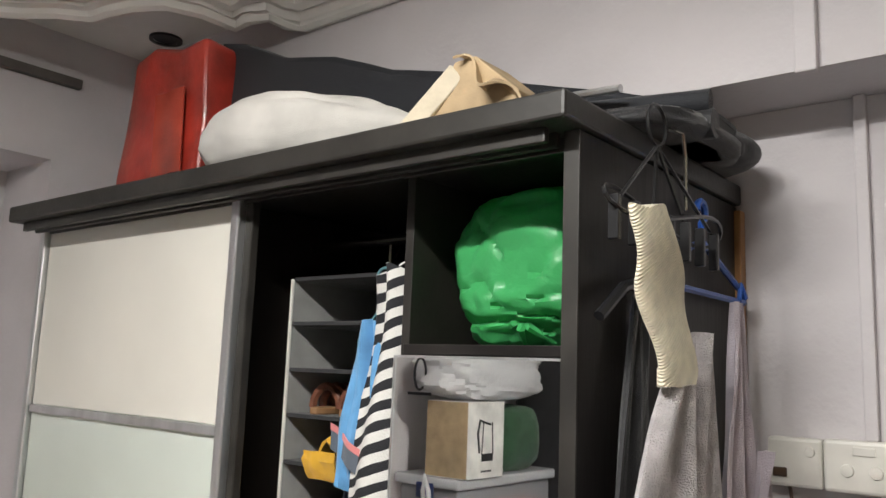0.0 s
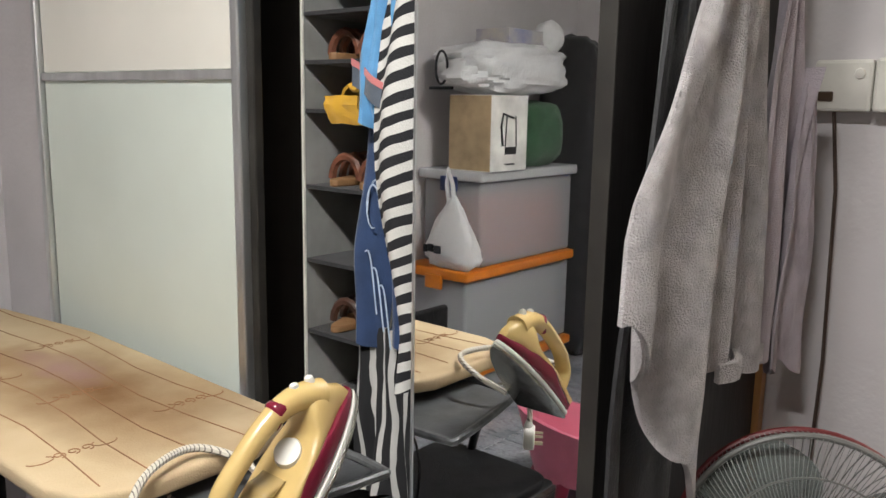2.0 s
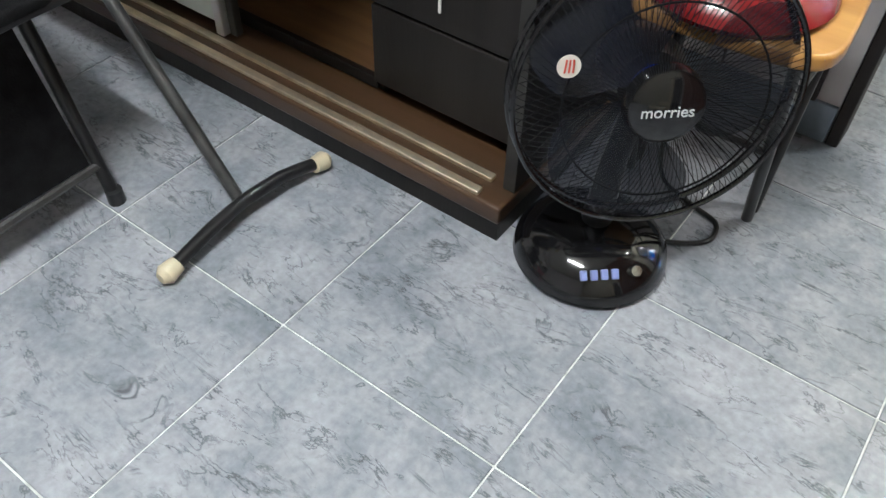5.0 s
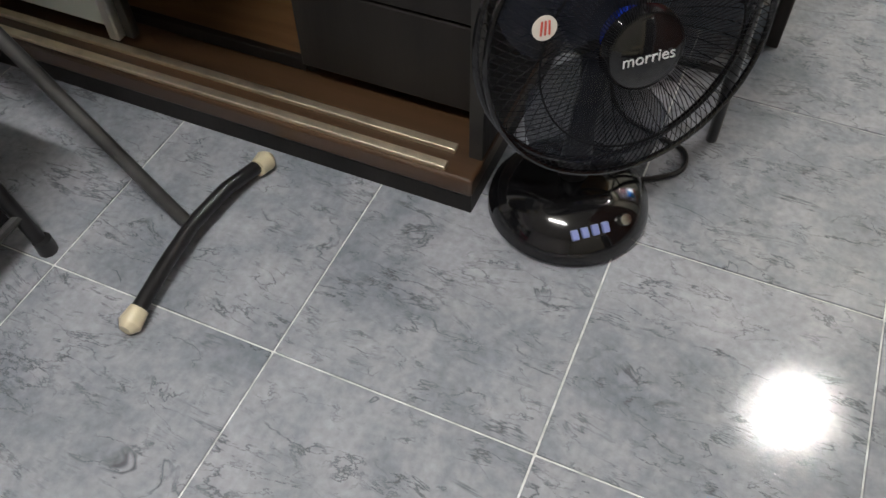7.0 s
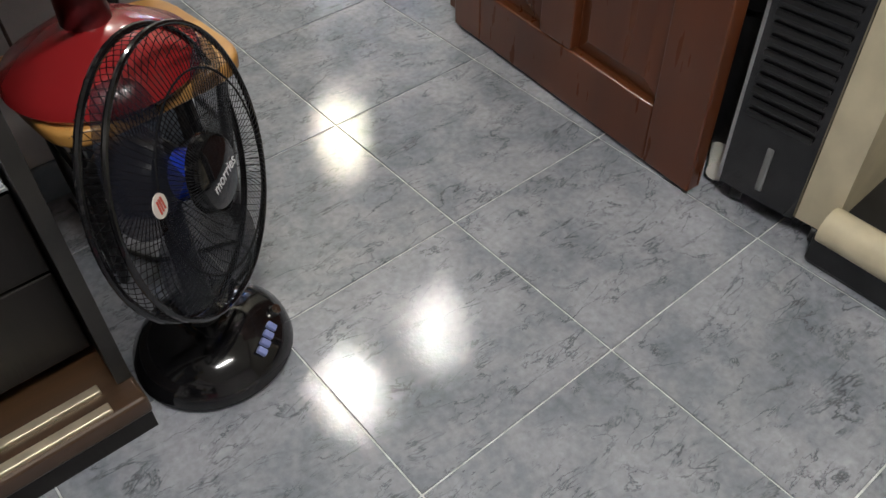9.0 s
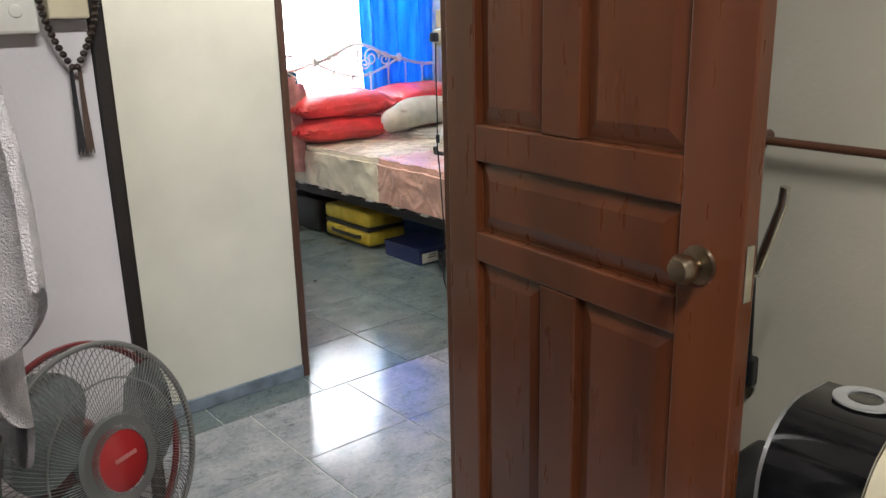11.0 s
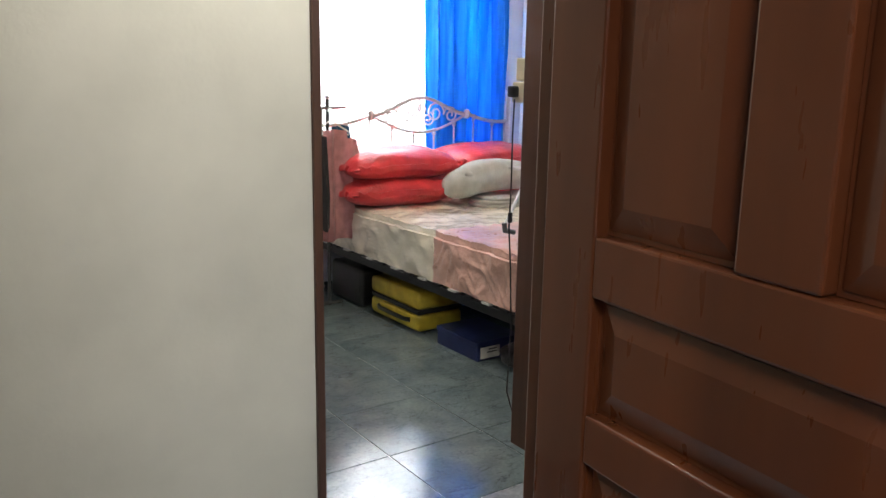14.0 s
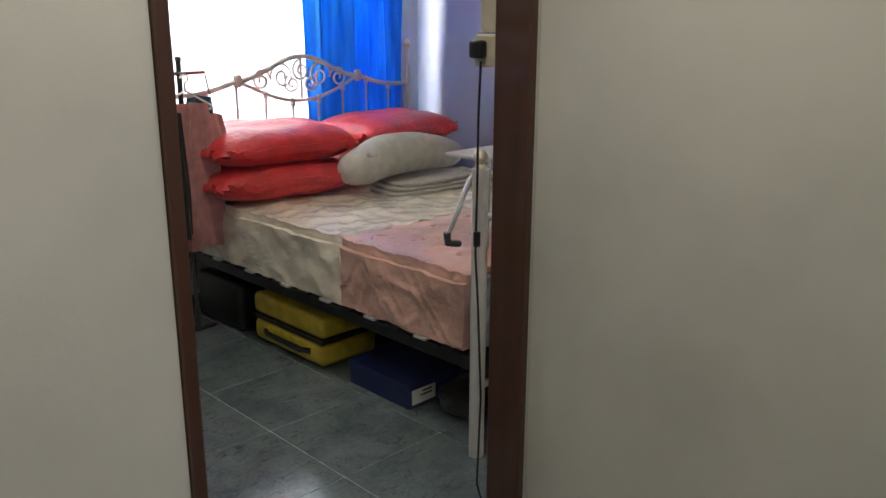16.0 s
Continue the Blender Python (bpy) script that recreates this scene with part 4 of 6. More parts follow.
# ---- on the back wall ----
sw = thing("wall_switch", (-0.585, YB, 1.43), "ivory plastic wall socket box with a small indicator window", "switch")
part("box", box(-0.632, -0.54, 0.585, YB, 1.433, 1.518, 0.006), WHITEP, sw)
part("window", box(-0.622, -0.598, 0.581, 0.5855, 1.45, 1.466, 0.002), mat("brown_indicator", (0.08, 0.05, 0.03), 0.3), sw)
part("rocker", lathe([(0, 0), (0.009, 0), (0.008, 0.003), (0, 0.004)], 16, pose(-0.56, 0.585, 1.495, 90)), WHITEP, sw, smooth=True)
sw2 = thing("wall_socket", (-0.46, YB, 1.43), "ivory plastic wall switch box under a conduit", "switch")
part("box", box(-0.538, -0.385, 0.582, YB, 1.433, 1.52, 0.006), WHITEP, sw2)
for x in (-0.5, -0.455, -0.42):
    part("button", lathe([(0, 0), (0.011, 0), (0.01, 0.003), (0, 0.005)], 16, pose(x, 0.582, 1.47, 90)), WHITEP, sw2, smooth=True)
part("label_plate", box(-0.49, -0.455, 0.5795, 0.583, 1.496, 1.51, 0.001), WHITEP, sw2)
cd = thing("conduit", (-0.47, YB, 1.52), "white painted electrical conduit running up the wall", "conduit")
part("riser", box(-0.476, -0.454, 0.603, YB, 1.52, 2.13, 0.003), WALL1, cd)
part("trunking", box(-0.52, -0.485, 0.41, 0.43, 2.12, 2.67, 0.003), WALL1, cd)
wire = thing("wall_cable", (-0.58, YB, 0.5), "thin brown cable hanging down the wall from the socket", "cable")
part("cord", tube([(-0.6, 0.605, 1.435), (-0.585, 0.605, 1.3), (-0.578, 0.606, 1.0), (-0.585, 0.606, 0.7), (-0.56, 0.606, 0.45), (-0.55, 0.6, 0.1)], 0.0035, 6), mat("brown_cable", (0.07, 0.045, 0.035), 0.5), wire, smooth=True)
trk = thing("dark_trunking", (-0.36, YB, 0.09), "dark brown cable trunking on the wall beside the door", "cable trunking")
part("cover", box(-0.372, -0.346, 0.6, YB, 0.091, 0.65, 0.003), mat("dark_brown_trunking", (0.02, 0.014, 0.012), 0.5), trk)
rm = thing("remote_control", (-0.335, YB, 1.46), "white remote control with a grey screen in a wall holder", "remote control")
part("body", box(-0.365, -0.308, 0.588, 0.606, 1.47, 1.614, 0.006, 3), WHITEP, rm)
part("screen", box(-0.36, -0.313, 0.5855, 0.589, 1.56, 1.606, 0.002), mat("grey_lcd", (0.08, 0.085, 0.085), 0.2), rm, "dark grey screen")
part("keypad", box(-0.358, -0.315, 0.586, 0.589, 1.492, 1.555, 0.002), mat("grey_keypad", (0.2, 0.2, 0.2), 0.5), rm)
for r in range(3):
    for c in range(3):
        part("button", box(-0.355 + 0.014 * c, -0.345 + 0.014 * c, 0.583, 0.5862, 1.537 - 0.016 * r, 1.545 - 0.016 * r, 0.002), mat("dark_grey_button", (0.1, 0.1, 0.1), 0.5), rm)
part("holder", box(-0.369, -0.302, 0.582, YB, 1.456, 1.492, 0.004), CREAMP, rm, "cream holder")
beads = thing("prayer_beads", (-0.335, YB, 1.22), "dark brown wooden bead string with two tassels", "beads")
pts = []
for side in (-1, 1):
    for k in range(15):
        t = k / 14
        pts.append((-0.336 + side * (0.045 * (1 - t ** 2.2) + 0.004), 0.575 + 0.02 * t, 1.53 - 0.155 * t))
BEAD = mat("dark_wood_bead", (0.035, 0.022, 0.016), 0.35, scale=80, vary=0.3)
for p in pts:
    part("bead", lathe([(0, -0.0065), (0.005, -0.004), (0.0068, 0), (0.005, 0.004), (0, 0.0065)], 8, pose(*p)), BEAD, beads, smooth=True)
for x, m2 in ((-0.342, "black_tassel"), (-0.328, "brown_tassel")):
    b = bmesh.new()
    for k in range(7):
        tube([(x + 0.0007 * (k - 3), 0.598, 1.372), (x + 0.0012 * (k - 3), 0.6, 1.3), (x + 0.0022 * (k - 3), 0.6, 1.222 + 0.004 * (k % 3))], 0.0014, 4, bm=b)
    part("tassel", b, cloth(m2, (0.02, 0.018, 0.02) if "black" in m2 else (0.08, 0.05, 0.035)), beads)
rl = thing("curtain_track", (-2.58, 0.1, 2.4), "dark grey curtain track on the beam", "curtain track")
part("strip", box(-2.6, -2.575, -0.4, 0.22, 2.435, 2.465, 0.003), mat("dark_grey_track", (0.12, 0.11, 0.1), 0.5), rl)
vt = thing("ceiling_vent", (-2.36, 0.36, 2.6), "small dark round recessed ceiling light", "ceiling light")
part("rim", lathe([(0.03, 0), (0.05, 0), (0.05, -0.008), (0.036, -0.008)], 28, pose(-2.36, 0.36, 2.6)), mat("dark_bronze", (0.05, 0.045, 0.04), 0.4), vt, smooth=True)
part("lens", lathe([(0, -0.003), (0.036, -0.004), (0.036, 0.0)], 28, pose(-2.36, 0.36, 2.6)), BLACKP, vt)


# ---- fans ----
def glide(points, n=8):
    """A smooth run through the points."""
    p = [Vector(points[0])] + [Vector(q) for q in points] + [Vector(points[-1])]
    out = []
    for i in range(1, len(p) - 2):
        for k in range(n):
            t = k / n
            out.append(0.5 * (2 * p[i] + (p[i + 1] - p[i - 1]) * t + (2 * p[i - 1] - 5 * p[i] + 4 * p[i + 1] - p[i + 2]) * t * t + (3 * p[i] - p[i - 1] - 3 * p[i + 1] + p[i + 2]) * t ** 3))
    return out + [p[-1]]


def fan(name, label, base, base_profile, pole_top, head, az, tilt, radius, cage_m, rim_m, hub_m, blade_m, base_m, pole_m, pole_r, wires, rear_m, spin_m, oval_y=1.0):
    """A fan standing on base; its head looks along az (degrees from -y towards +x), tilted up."""
    f = thing(name, base, label, "fan")
    head_m = Matrix.Translation(Vector(head) - Vector(base)) @ pose(0, 0, 0, 0, 0, az) @ pose(0, 0, 0, 90 - tilt, 0, 0)
    b = lathe(base_profile, 48)
    b.transform(Matrix.Diagonal((1, oval_y, 1, 1)) if oval_y != 1.0 else Matrix())
    b.transform(pose(0, 0, 0, 0, 0, az))
    part("base", b, base_m, f, w=False, smooth=True)
    hp = Vector(head) - Vector(base)
    back = head_m @ Vector((0, 0, -0.07))
    part("pole", tube([(0, 0, base_profile[-1][1] - 0.02), (back.x * 0.3, back.y * 0.3, back.z * 0.6), (back.x * 0.9, back.y * 0.9, back.z - 0.04)], pole_r, 14, radii=[pole_r * 1.25, pole_r, pole_r * 0.9]), pole_m, f, w=False, smooth=True)
    part("motor", lathe([(0, -0.17), (0.04, -0.165), (0.062, -0.14), (0.066, -0.08), (0.05, -0.05), (0, -0.045)], 28, head_m), pole_m, f, w=False, smooth=True)
    for k in range(3):
        def bl(u, v, k=k):
            r = 0.04 + (radius - 0.045) * u
            span = (0.7 + 1.0 * math.sin(math.pi * min(1.0, u * 0.82 + 0.12))) * (v - 0.5)
            a = k * math.tau / 3 + span + 0.25 * u
            return (r * math.cos(a), r * math.sin(a), -0.02 + 0.04 * (v - 0.5) + 0.006 * math.sin(3 * u))
        blade = sheet(bl, 12, 10, 0.003)
        blade.transform(head_m)
        part("blade", blade, blade_m, f, w=False, smooth=True)
    part("hub", lathe([(0, 0.038), (radius * 0.2, 0.036), (radius * 0.265, 0.03), (radius * 0.28, 0.018), (radius * 0.28, 0.01), (0, 0.008)], 36, head_m), hub_m, f, w=False, smooth=True)
    part("spinner", lathe([(0, 0.006), (0.036, 0.0), (0.04, -0.03), (0.0, -0.04)], 24, head_m), spin_m, f, w=False, smooth=True)
    front, rear = bmesh.new(), bmesh.new()
    for k in range(wires):
        a = k * math.tau / wires
        p = []
        for i in range(7):
            t = i / 6
            r = radius * (0.26 + 0.73 * t)
            z = 0.034 * (1 - t ** 3) - 0.0
            aa = a + 0.22 * (1 - t)
            p.append((r * math.cos(aa), r * math.sin(aa), z))
        tube(p, 0.0006, 4, bm=front)
        p = [(radius * s_ * math.cos(a), radius * s_ * math.sin(a), z) for s_, z in ((1.0, -0.002), (1.012, -0.02), (1.0, -0.042))]
        tube(p, 0.0006, 4, bm=front)
        if k % 2 == 0:
            p = [(radius * s * math.cos(a), radius * s * math.sin(a), z) for s, z in ((1.0, -0.042), (0.95, -0.06), (0.8, -0.075), (0.5, -0.085), (0.25, -0.085))]
            tube(p, 0.0008, 4, bm=rear)
    for s, z in ((0.7, 0.024),):
        tube([(radius * s * math.cos(a), radius * s * math.sin(a), z) for a in [i * math.tau / 48 for i in range(48)]], 0.0018, 5, bm=front, closed=True)
    front.transform(head_m)
    rear.transform(head_m)
    part("front_guard", front, cage_m, f, w=False, smooth=True, kind="stuff")
    part("rear_guard", rear, cage_m, f, w=False, smooth=True, kind="stuff")
    b = tube([(radius * math.cos(a), radius * math.sin(a), -0.004) for a in [i * math.tau / 60 for i in range(60)]], 0.0048, 8, closed=True)
    b.transform(head_m)
    part("guard_ring", b, rim_m, f, w=False, smooth=True)
    b = tube([(1.004 * radius * math.cos(a), 1.004 * radius * math.sin(a), -0.042) for a in [i * math.tau / 60 for i in range(60)]], 0.0055, 8, closed=True)
    b.transform(head_m)
    part("rear_ring", b, rear_m, f, w=False, smooth=True)
    return f, head_m


def text_on(body, size, m, material, parent, name="lettering", depth=0.0006):
    cu = bpy.data.curves.new(name, "FONT")
    cu.body, cu.size, cu.align_x, cu.align_y, cu.extrude = body, size, "CENTER", "CENTER", depth
    tmp = new("tmp_text", cu)
    me = bpy.data.meshes.new_from_object(tmp)
    bpy.data.objects.remove(tmp)
    b = bmesh.new()
    b.from_mesh(me)
    b.transform(m)
    return part(name, b, material, parent, w=False)


REDP = mat("red_plastic", (0.25, 0.014, 0.016), 0.24, scale=5, vary=0.03, bump=0.0, coat=0.4)
REDD = mat("dark_red_plastic", (0.12, 0.012, 0.014), 0.35, scale=12, vary=0.12, bump=0.02)
GREYC = mat("grey_wire", (0.16, 0.158, 0.15), 0.4, 0.2)


def clear(name, colour, alpha, rough=0.2):
    m = bpy.data.materials.new(name)
    m.use_nodes = True
    b = m.node_tree.nodes["Principled BSDF"]
    b.inputs["Base Color"].default_value = (*colour, 1)
    b.inputs["Roughness"].default_value = rough
    b.inputs["Alpha"].default_value = alpha
    return m


BLADEG = clear("smoky_green_grey_blade", (0.13, 0.155, 0.15), 0.62)
BLADEB = clear("smoky_blue_black_blade", (0.022, 0.025, 0.038), 0.42, 0.12)
SEATY = wood("honey_wood_seat", (0.42, 0.2, 0.05), (0.6, 0.32, 0.09), 0.35, stretch=(0.1, 1, 1), coat=0.4)
stool = thing("stool", (-0.465, 0.31, 0), "honey wooden stool with slanting black metal legs", "stool")
b = prism(oval(0.17, 0.155, 36, 5.0), 0.405, 0.435, bev=0.008, seg=3)
b.transform(pose(-0.465, 0.31, 0, 0, 0, 5))
part("seat", b, SEATY, stool, "rounded honey coloured seat", smooth=True)
for x in (-0.34, -0.59):
    part("leg", tube([(x, 0.19, 0.404), (x + 0.002, 0.295, 0.0)], 0.011, 10), BLACKP, stool, smooth=True)
    part("leg", tube([(x, 0.43, 0.404), (x + 0.002, 0.325, 0.0)], 0.011, 10), BLACKP, stool, smooth=True)
    part("brace", tube([(x, 0.22, 0.29), (x, 0.4, 0.29)], 0.006, 8), BLACKP, stool, smooth=True)
part("rail", tube([(-0.34, 0.24, 0.2), (-0.59, 0.24, 0.2)], 0.007, 8), BLACKP, stool, smooth=True)
rf, hm = fan("pedestal_fan", "red and grey fan with a round cage standing on the stool", (-0.488, 0.29, 0.435), [(0, 0), (0.15, 0), (0.158, 0.012), (0.15, 0.03), (0.11, 0.055), (0.06, 0.085), (0.0, 0.1)], 0.3, (-0.472, 0.225, 0.82), 26, 12, 0.174, GREYC, GREYC, REDP, BLADEG, REDP, REDD, 0.032, 150, REDD, BLADEG)
b = lathe([(0.052, 0.026), (0.066, 0.028), (0.07, 0.022), (0.066, 0.016)], 40, hm)
part("hub_ring", b, mat("dull_grey_plastic", (0.14, 0.15, 0.145), 0.4), rf, "grey ring round the hub", w=False, smooth=True)
for dx in (-0.01, 0.022):
    part("cable", tube(glide([(0.02 + dx, 0.13, 0.33), (0.03 + dx * 2, 0.17, 0.2), (0.05 + dx * 3, 0.22, 0.05), (0.05 + dx * 3, 0.26, -0.15)]), 0.004, 6), BLACKP, rf, w=False, smooth=True)
for k, w_ in ((0.006, 0.04), (-0.008, 0.0)):
    if w_:
        b = box(-w_ / 2, w_ / 2, k - 0.003, k + 0.003, 0.0385, 0.0395)
        b.transform(hm)
        part("brand_bar", b, mat("pale_print", (0.36, 0.12, 0.11), 0.5), rf, w=False)
bf, hm = fan("table_fan", "glossy black table fan with a round cage on the floor", (-0.535, 0.03, 0.0), [(0, 0), (0.132, 0), (0.14, 0.012), (0.136, 0.032), (0.115, 0.06), (0.075, 0.08), (0.03, 0.09), (0.0, 0.092)], 0.3, (-0.474, 0.017, 0.384), 42, 10, 0.217, mat("matte_black_wire", (0.006, 0.006, 0.007), 0.6, spec=0.12), BLACKG, BLACKG, BLADEB, BLACKG, BLACKP, 0.022, 120, BLACKG, clear("deep_blue_clear_plastic", (0.01, 0.03, 0.3), 0.85))
text_on("morries", 0.025, hm @ pose(0, -0.004, 0.0385), mat("silver_print", (0.6, 0.6, 0.62), 0.4), bf)
b = lathe([(0, 0.0), (0.017, 0.0), (0.017, 0.0015), (0, 0.0015)], 24, hm @ pose(-0.148, 0.068, 0.028))
sticker = part("sticker", b, mat("white_sticker", (0.7, 0.66, 0.6), 0.4), bf, w=False)
b = bmesh.new()
for k in range(3):
    tube([(-0.006 + 0.006 * k, -0.009, 0), (-0.004 + 0.005 * k, 0.01, 0)], 0.0016, 4, bm=b)
b.transform(hm @ pose(-0.148, 0.068, 0.0302))
part("print", b, mat("red_print", (0.55, 0.08, 0.05), 0.5), sticker, w=False)
for k in range(4):
    lx = -0.042 + 0.018 * k
    q = pose(0, 0, 0, 0, 0, 42) @ pose(lx, -0.108, 0.062, 40)
    b = box(-0.006, 0.006, -0.009, 0.009, 0.0, 0.009, 0.002)
    b.transform(q)
    part("button", b, mat("pale_blue_button", (0.25, 0.3, 0.6), 0.3), bf, w=False)
b = lathe([(0, 0), (0.011, 0), (0.009, 0.008), (0, 0.009)], 18, pose(0, 0, 0, 0, 0, 42) @ pose(0.05, -0.104, 0.062, 40))
part("knob", b, STEEL, bf, w=False, smooth=True)
cbl = thing("fan_cable", (-0.4, 0.1, 0), "black power cable curling on the floor", "cable")
part("cord", tube(glide([(-0.5, 0.13, 0.02), (-0.46, 0.13, 0.006), (-0.41, 0.15, 0.006), (-0.37, 0.19, 0.006), (-0.38, 0.24, 0.006), (-0.44, 0.26, 0.006), (-0.52, 0.3, 0.006), (-0.57, 0.42, 0.006), (-0.58, 0.58, 0.006)]), 0.005, 8), BLACKP, cbl, smooth=True)

# ---- ironing board ----
def board_cover():
    """Beige cotton with a scorched, water-stained middle."""
    m = mat("beige_board_cover", (0.56, 0.44, 0.28), 0.85, scale=3.2, second=(0.44, 0.31, 0.17), bump=0.2, fine=300)
    n, l = m.node_tree.nodes, m.node_tree.links
    b = n["Principled BSDF"]
    plain = b.inputs["Base Color"].links[0].from_socket
    co = n.new("ShaderNodeTexCoord")
    nz = n.new("ShaderNodeTexNoise")
    nz.inputs["Scale"].default_value, nz.inputs["Detail"].default_value = 9.0, 5
    l.new(co.outputs["Object"], nz.inputs[0])
    out = plain
    for at, squash, reach, colour, amount in (((0.22, 0.05, 0), (1.0, 2.2, 0), 0.4, (0.17, 0.075, 0.02, 1), 0.95), ((-0.12, -0.02, 0), (1.0, 1.8, 0), 0.2, (0.3, 0.17, 0.07, 1), 0.7), ((0.02, 0.06, 0), (1.0, 2.6, 0), 0.12, (0.36, 0.2, 0.22, 1), 0.5)):
        mp = n.new("ShaderNodeMapping")
        mp.vector_type = "POINT"
        mp.inputs["Location"].default_value = tuple(-p * q for p, q in zip(at, squash))
        mp.inputs["Scale"].default_value = squash
        l.new(co.outputs["Object"], mp.inputs[0])
        ln = n.new("ShaderNodeVectorMath")
        ln.operation = "LENGTH"
        l.new(mp.outputs[0], ln.inputs[0])
        ad = n.new("ShaderNodeMath")
        ad.operation = "MULTIPLY_ADD"
        ad.inputs[1].default_value = 0.35
        l.new(nz.outputs[0], ad.inputs[0])
        l.new(ln.outputs["Value"], ad.inputs[2])
        mr = n.new("ShaderNodeMapRange")
        mr.inputs[1].default_value, mr.inputs[2].default_value, mr.inputs[3].default_value, mr.inputs[4].default_value = 0.21, 0.21 + reach, amount, 0.0
        l.new(ad.outputs[0], mr.inputs[0])
        mx = n.new("ShaderNodeMix")
        mx.data_type = "RGBA"
        mx.inputs[7].default_value = colour
        l.new(mr.outputs[0], mx.inputs[0])
        l.new(out, mx.inputs[6])
        out = mx.outputs[2]
    l.new(out, b.inputs["Base Color"])
    return m


COVER = board_cover()
DKMET = mat("dark_grey_metal", (0.09, 0.09, 0.09), 0.35, 0.6, scale=20, vary=0.15)
TRAYM = mat("grey_painted_steel", (0.11, 0.115, 0.12), 0.35, 0.3, scale=20, vary=0.15)
ib = thing("ironing_board", (-1.8, -0.25, 0), "ironing board with a stained beige cover and dark metal legs", "ironing board")
out = [(-1.3, -0.445), (-1.23, -0.42), (-1.2, -0.36), (-1.2, -0.15), (-1.235, -0.07), (-1.31, -0.035), (-2.0, -0.02), (-2.35, -0.07), (-2.5, -0.2), (-2.52, -0.26), (-2.46, -0.36), (-2.3, -0.43), (-2.0, -0.45)]
part("padded_top", prism(out, 0.872, 0.902, bev=0.008, seg=3), COVER, ib, "stained beige patterned cover", smooth=True)
LINE = mat("brown_print_line", (0.26, 0.12, 0.05), 0.8)
for k in range(5):
    y = -0.38 + 0.075 * k
    part("printed_line", tube([(-2.4 + 0.145 * i, y + 0.012 * math.sin(i * 1.3 + k), 0.9022) for i in range(9)], 0.0012, 4), LINE, ib)
for cx, cy in ((-1.38, -0.36), (-1.44, -0.12), (-1.8, -0.33), (-1.95, -0.12), (-1.62, -0.24), (-2.2, -0.26)):
    b = bmesh.new()
    for s in (-1, 1):
        tube([(cx + 0.012 * math.sin(a), cy + s * (0.05 + 0.02 * math.cos(a)), 0.9022) for a in [i * 0.5 for i in range(9)]], 0.0012, 4, bm=b)
    for s in (-1, 0, 1):
        tube([(cx + 0.012 * math.cos(a) * (1 - 0.06 * i), cy + 0.022 * s + 0.011 * math.sin(a) * (1 - 0.06 * i), 0.9022) for i, a in enumerate([i * 0.62 for i in range(13)])], 0.0012, 4, bm=b)
    part("printed_rose", b, LINE, ib)
tray = part("iron_rest", prism([(-1.3, -0.297), (-1.135, -0.288), (-1.1, -0.266), (-1.052, -0.05), (-1.075, -0.016), (-1.3, -0.012)], 0.842, 0.85, bev=0.003), TRAYM, ib, "dark grey perforated steel iron rest")
part("tray_rim", tube(glide([(-1.3, -0.3, 0.853), (-1.14, -0.293, 0.853), (-1.1, -0.272, 0.853), (-1.05, -0.05, 0.853), (-1.075, -0.012, 0.853), (-1.3, -0.008, 0.853)], 5), 0.008, 8), mat("worn_grey_rim", (0.2, 0.205, 0.21), 0.3, 0.5, scale=30, vary=0.2), tray, "worn grey rolled rim", smooth=True)
for k in range(6):
    part("rivet", lathe([(0, 0.004), (0.004, 0.003), (0.005, 0.0)], 10, pose(-1.24 + 0.022 * k, -0.298, 0.86)), STEEL, tray, smooth=True)
foot_b = tube([(-1.084, -0.475, 0.022), (-1.09, -0.375, 0.036), (-1.095, -0.285, 0.04), (-1.09, -0.195, 0.036), (-1.074, -0.105, 0.022)], 0.013, 12)
part("foot_bar", foot_b, BLACKP, ib, smooth=True)
for x, y, s in ((-1.084, -0.485, -1), (-1.073, -0.094, 1)):
    part("foot_cap", tube([(x, y + 0.028 * -s, 0.024), (x, y, 0.019), (x, y + 0.012 * s, 0.019)], 0.019, 12, radii=[0.016, 0.02, 0.011]), CREAMP, ib, "cream plastic foot cap", smooth=True)
part("leg", tube([(-1.105, -0.288, 0.04), (-1.5, -0.262, 0.5), (-1.76, -0.25, 0.86)], 0.012, 12), DKMET, ib, smooth=True)
for y in (-0.14, -0.4):
    part("leg", tube([(-2.05, y + 0.03, 0.03), (-1.55, y, 0.58), (-1.3, y, 0.865)], 0.011, 10), BLACKP, ib, smooth=True)
part("foot_bar", tube([(-2.05, -0.06, 0.02), (-2.05, -0.48, 0.02)], 0.012, 10), BLACKP, ib, smooth=True)
part("foot_cap", tube([(-2.05, -0.075, 0.02), (-2.05, -0.035, 0.02)], 0.018, 10), CREAMP, ib, smooth=True)
part("pivot_bar", tube([(-1.53, -0.12, 0.59), (-1.53, -0.42, 0.59)], 0.009, 8), DKMET, ib, smooth=True)
part("under_frame", box(-2.35, -1.28, -0.4, -0.08, 0.855, 0.872, 0.004), BLACKP, ib)

# ---- iron ----
IRONC = mat("butter_yellow_plastic", (0.56, 0.4, 0.16), 0.25, scale=12, vary=0.05, bump=0.0, coat=0.3)
IRONR = mat("maroon_plastic", (0.17, 0.012, 0.03), 0.25, scale=12, vary=0.08, bump=0.0, coat=0.4)
IM = Matrix.Translation((-1.028, -0.218, 0.889)) @ pose(0, 0, 0, 0, 0, 89) @ pose(0, 0, 0, 0, -46, 0) @ Matrix.Scale(0.96, 4)
iron = thing("iron", IM, "cream and maroon steam iron standing upright on its rest", "iron")


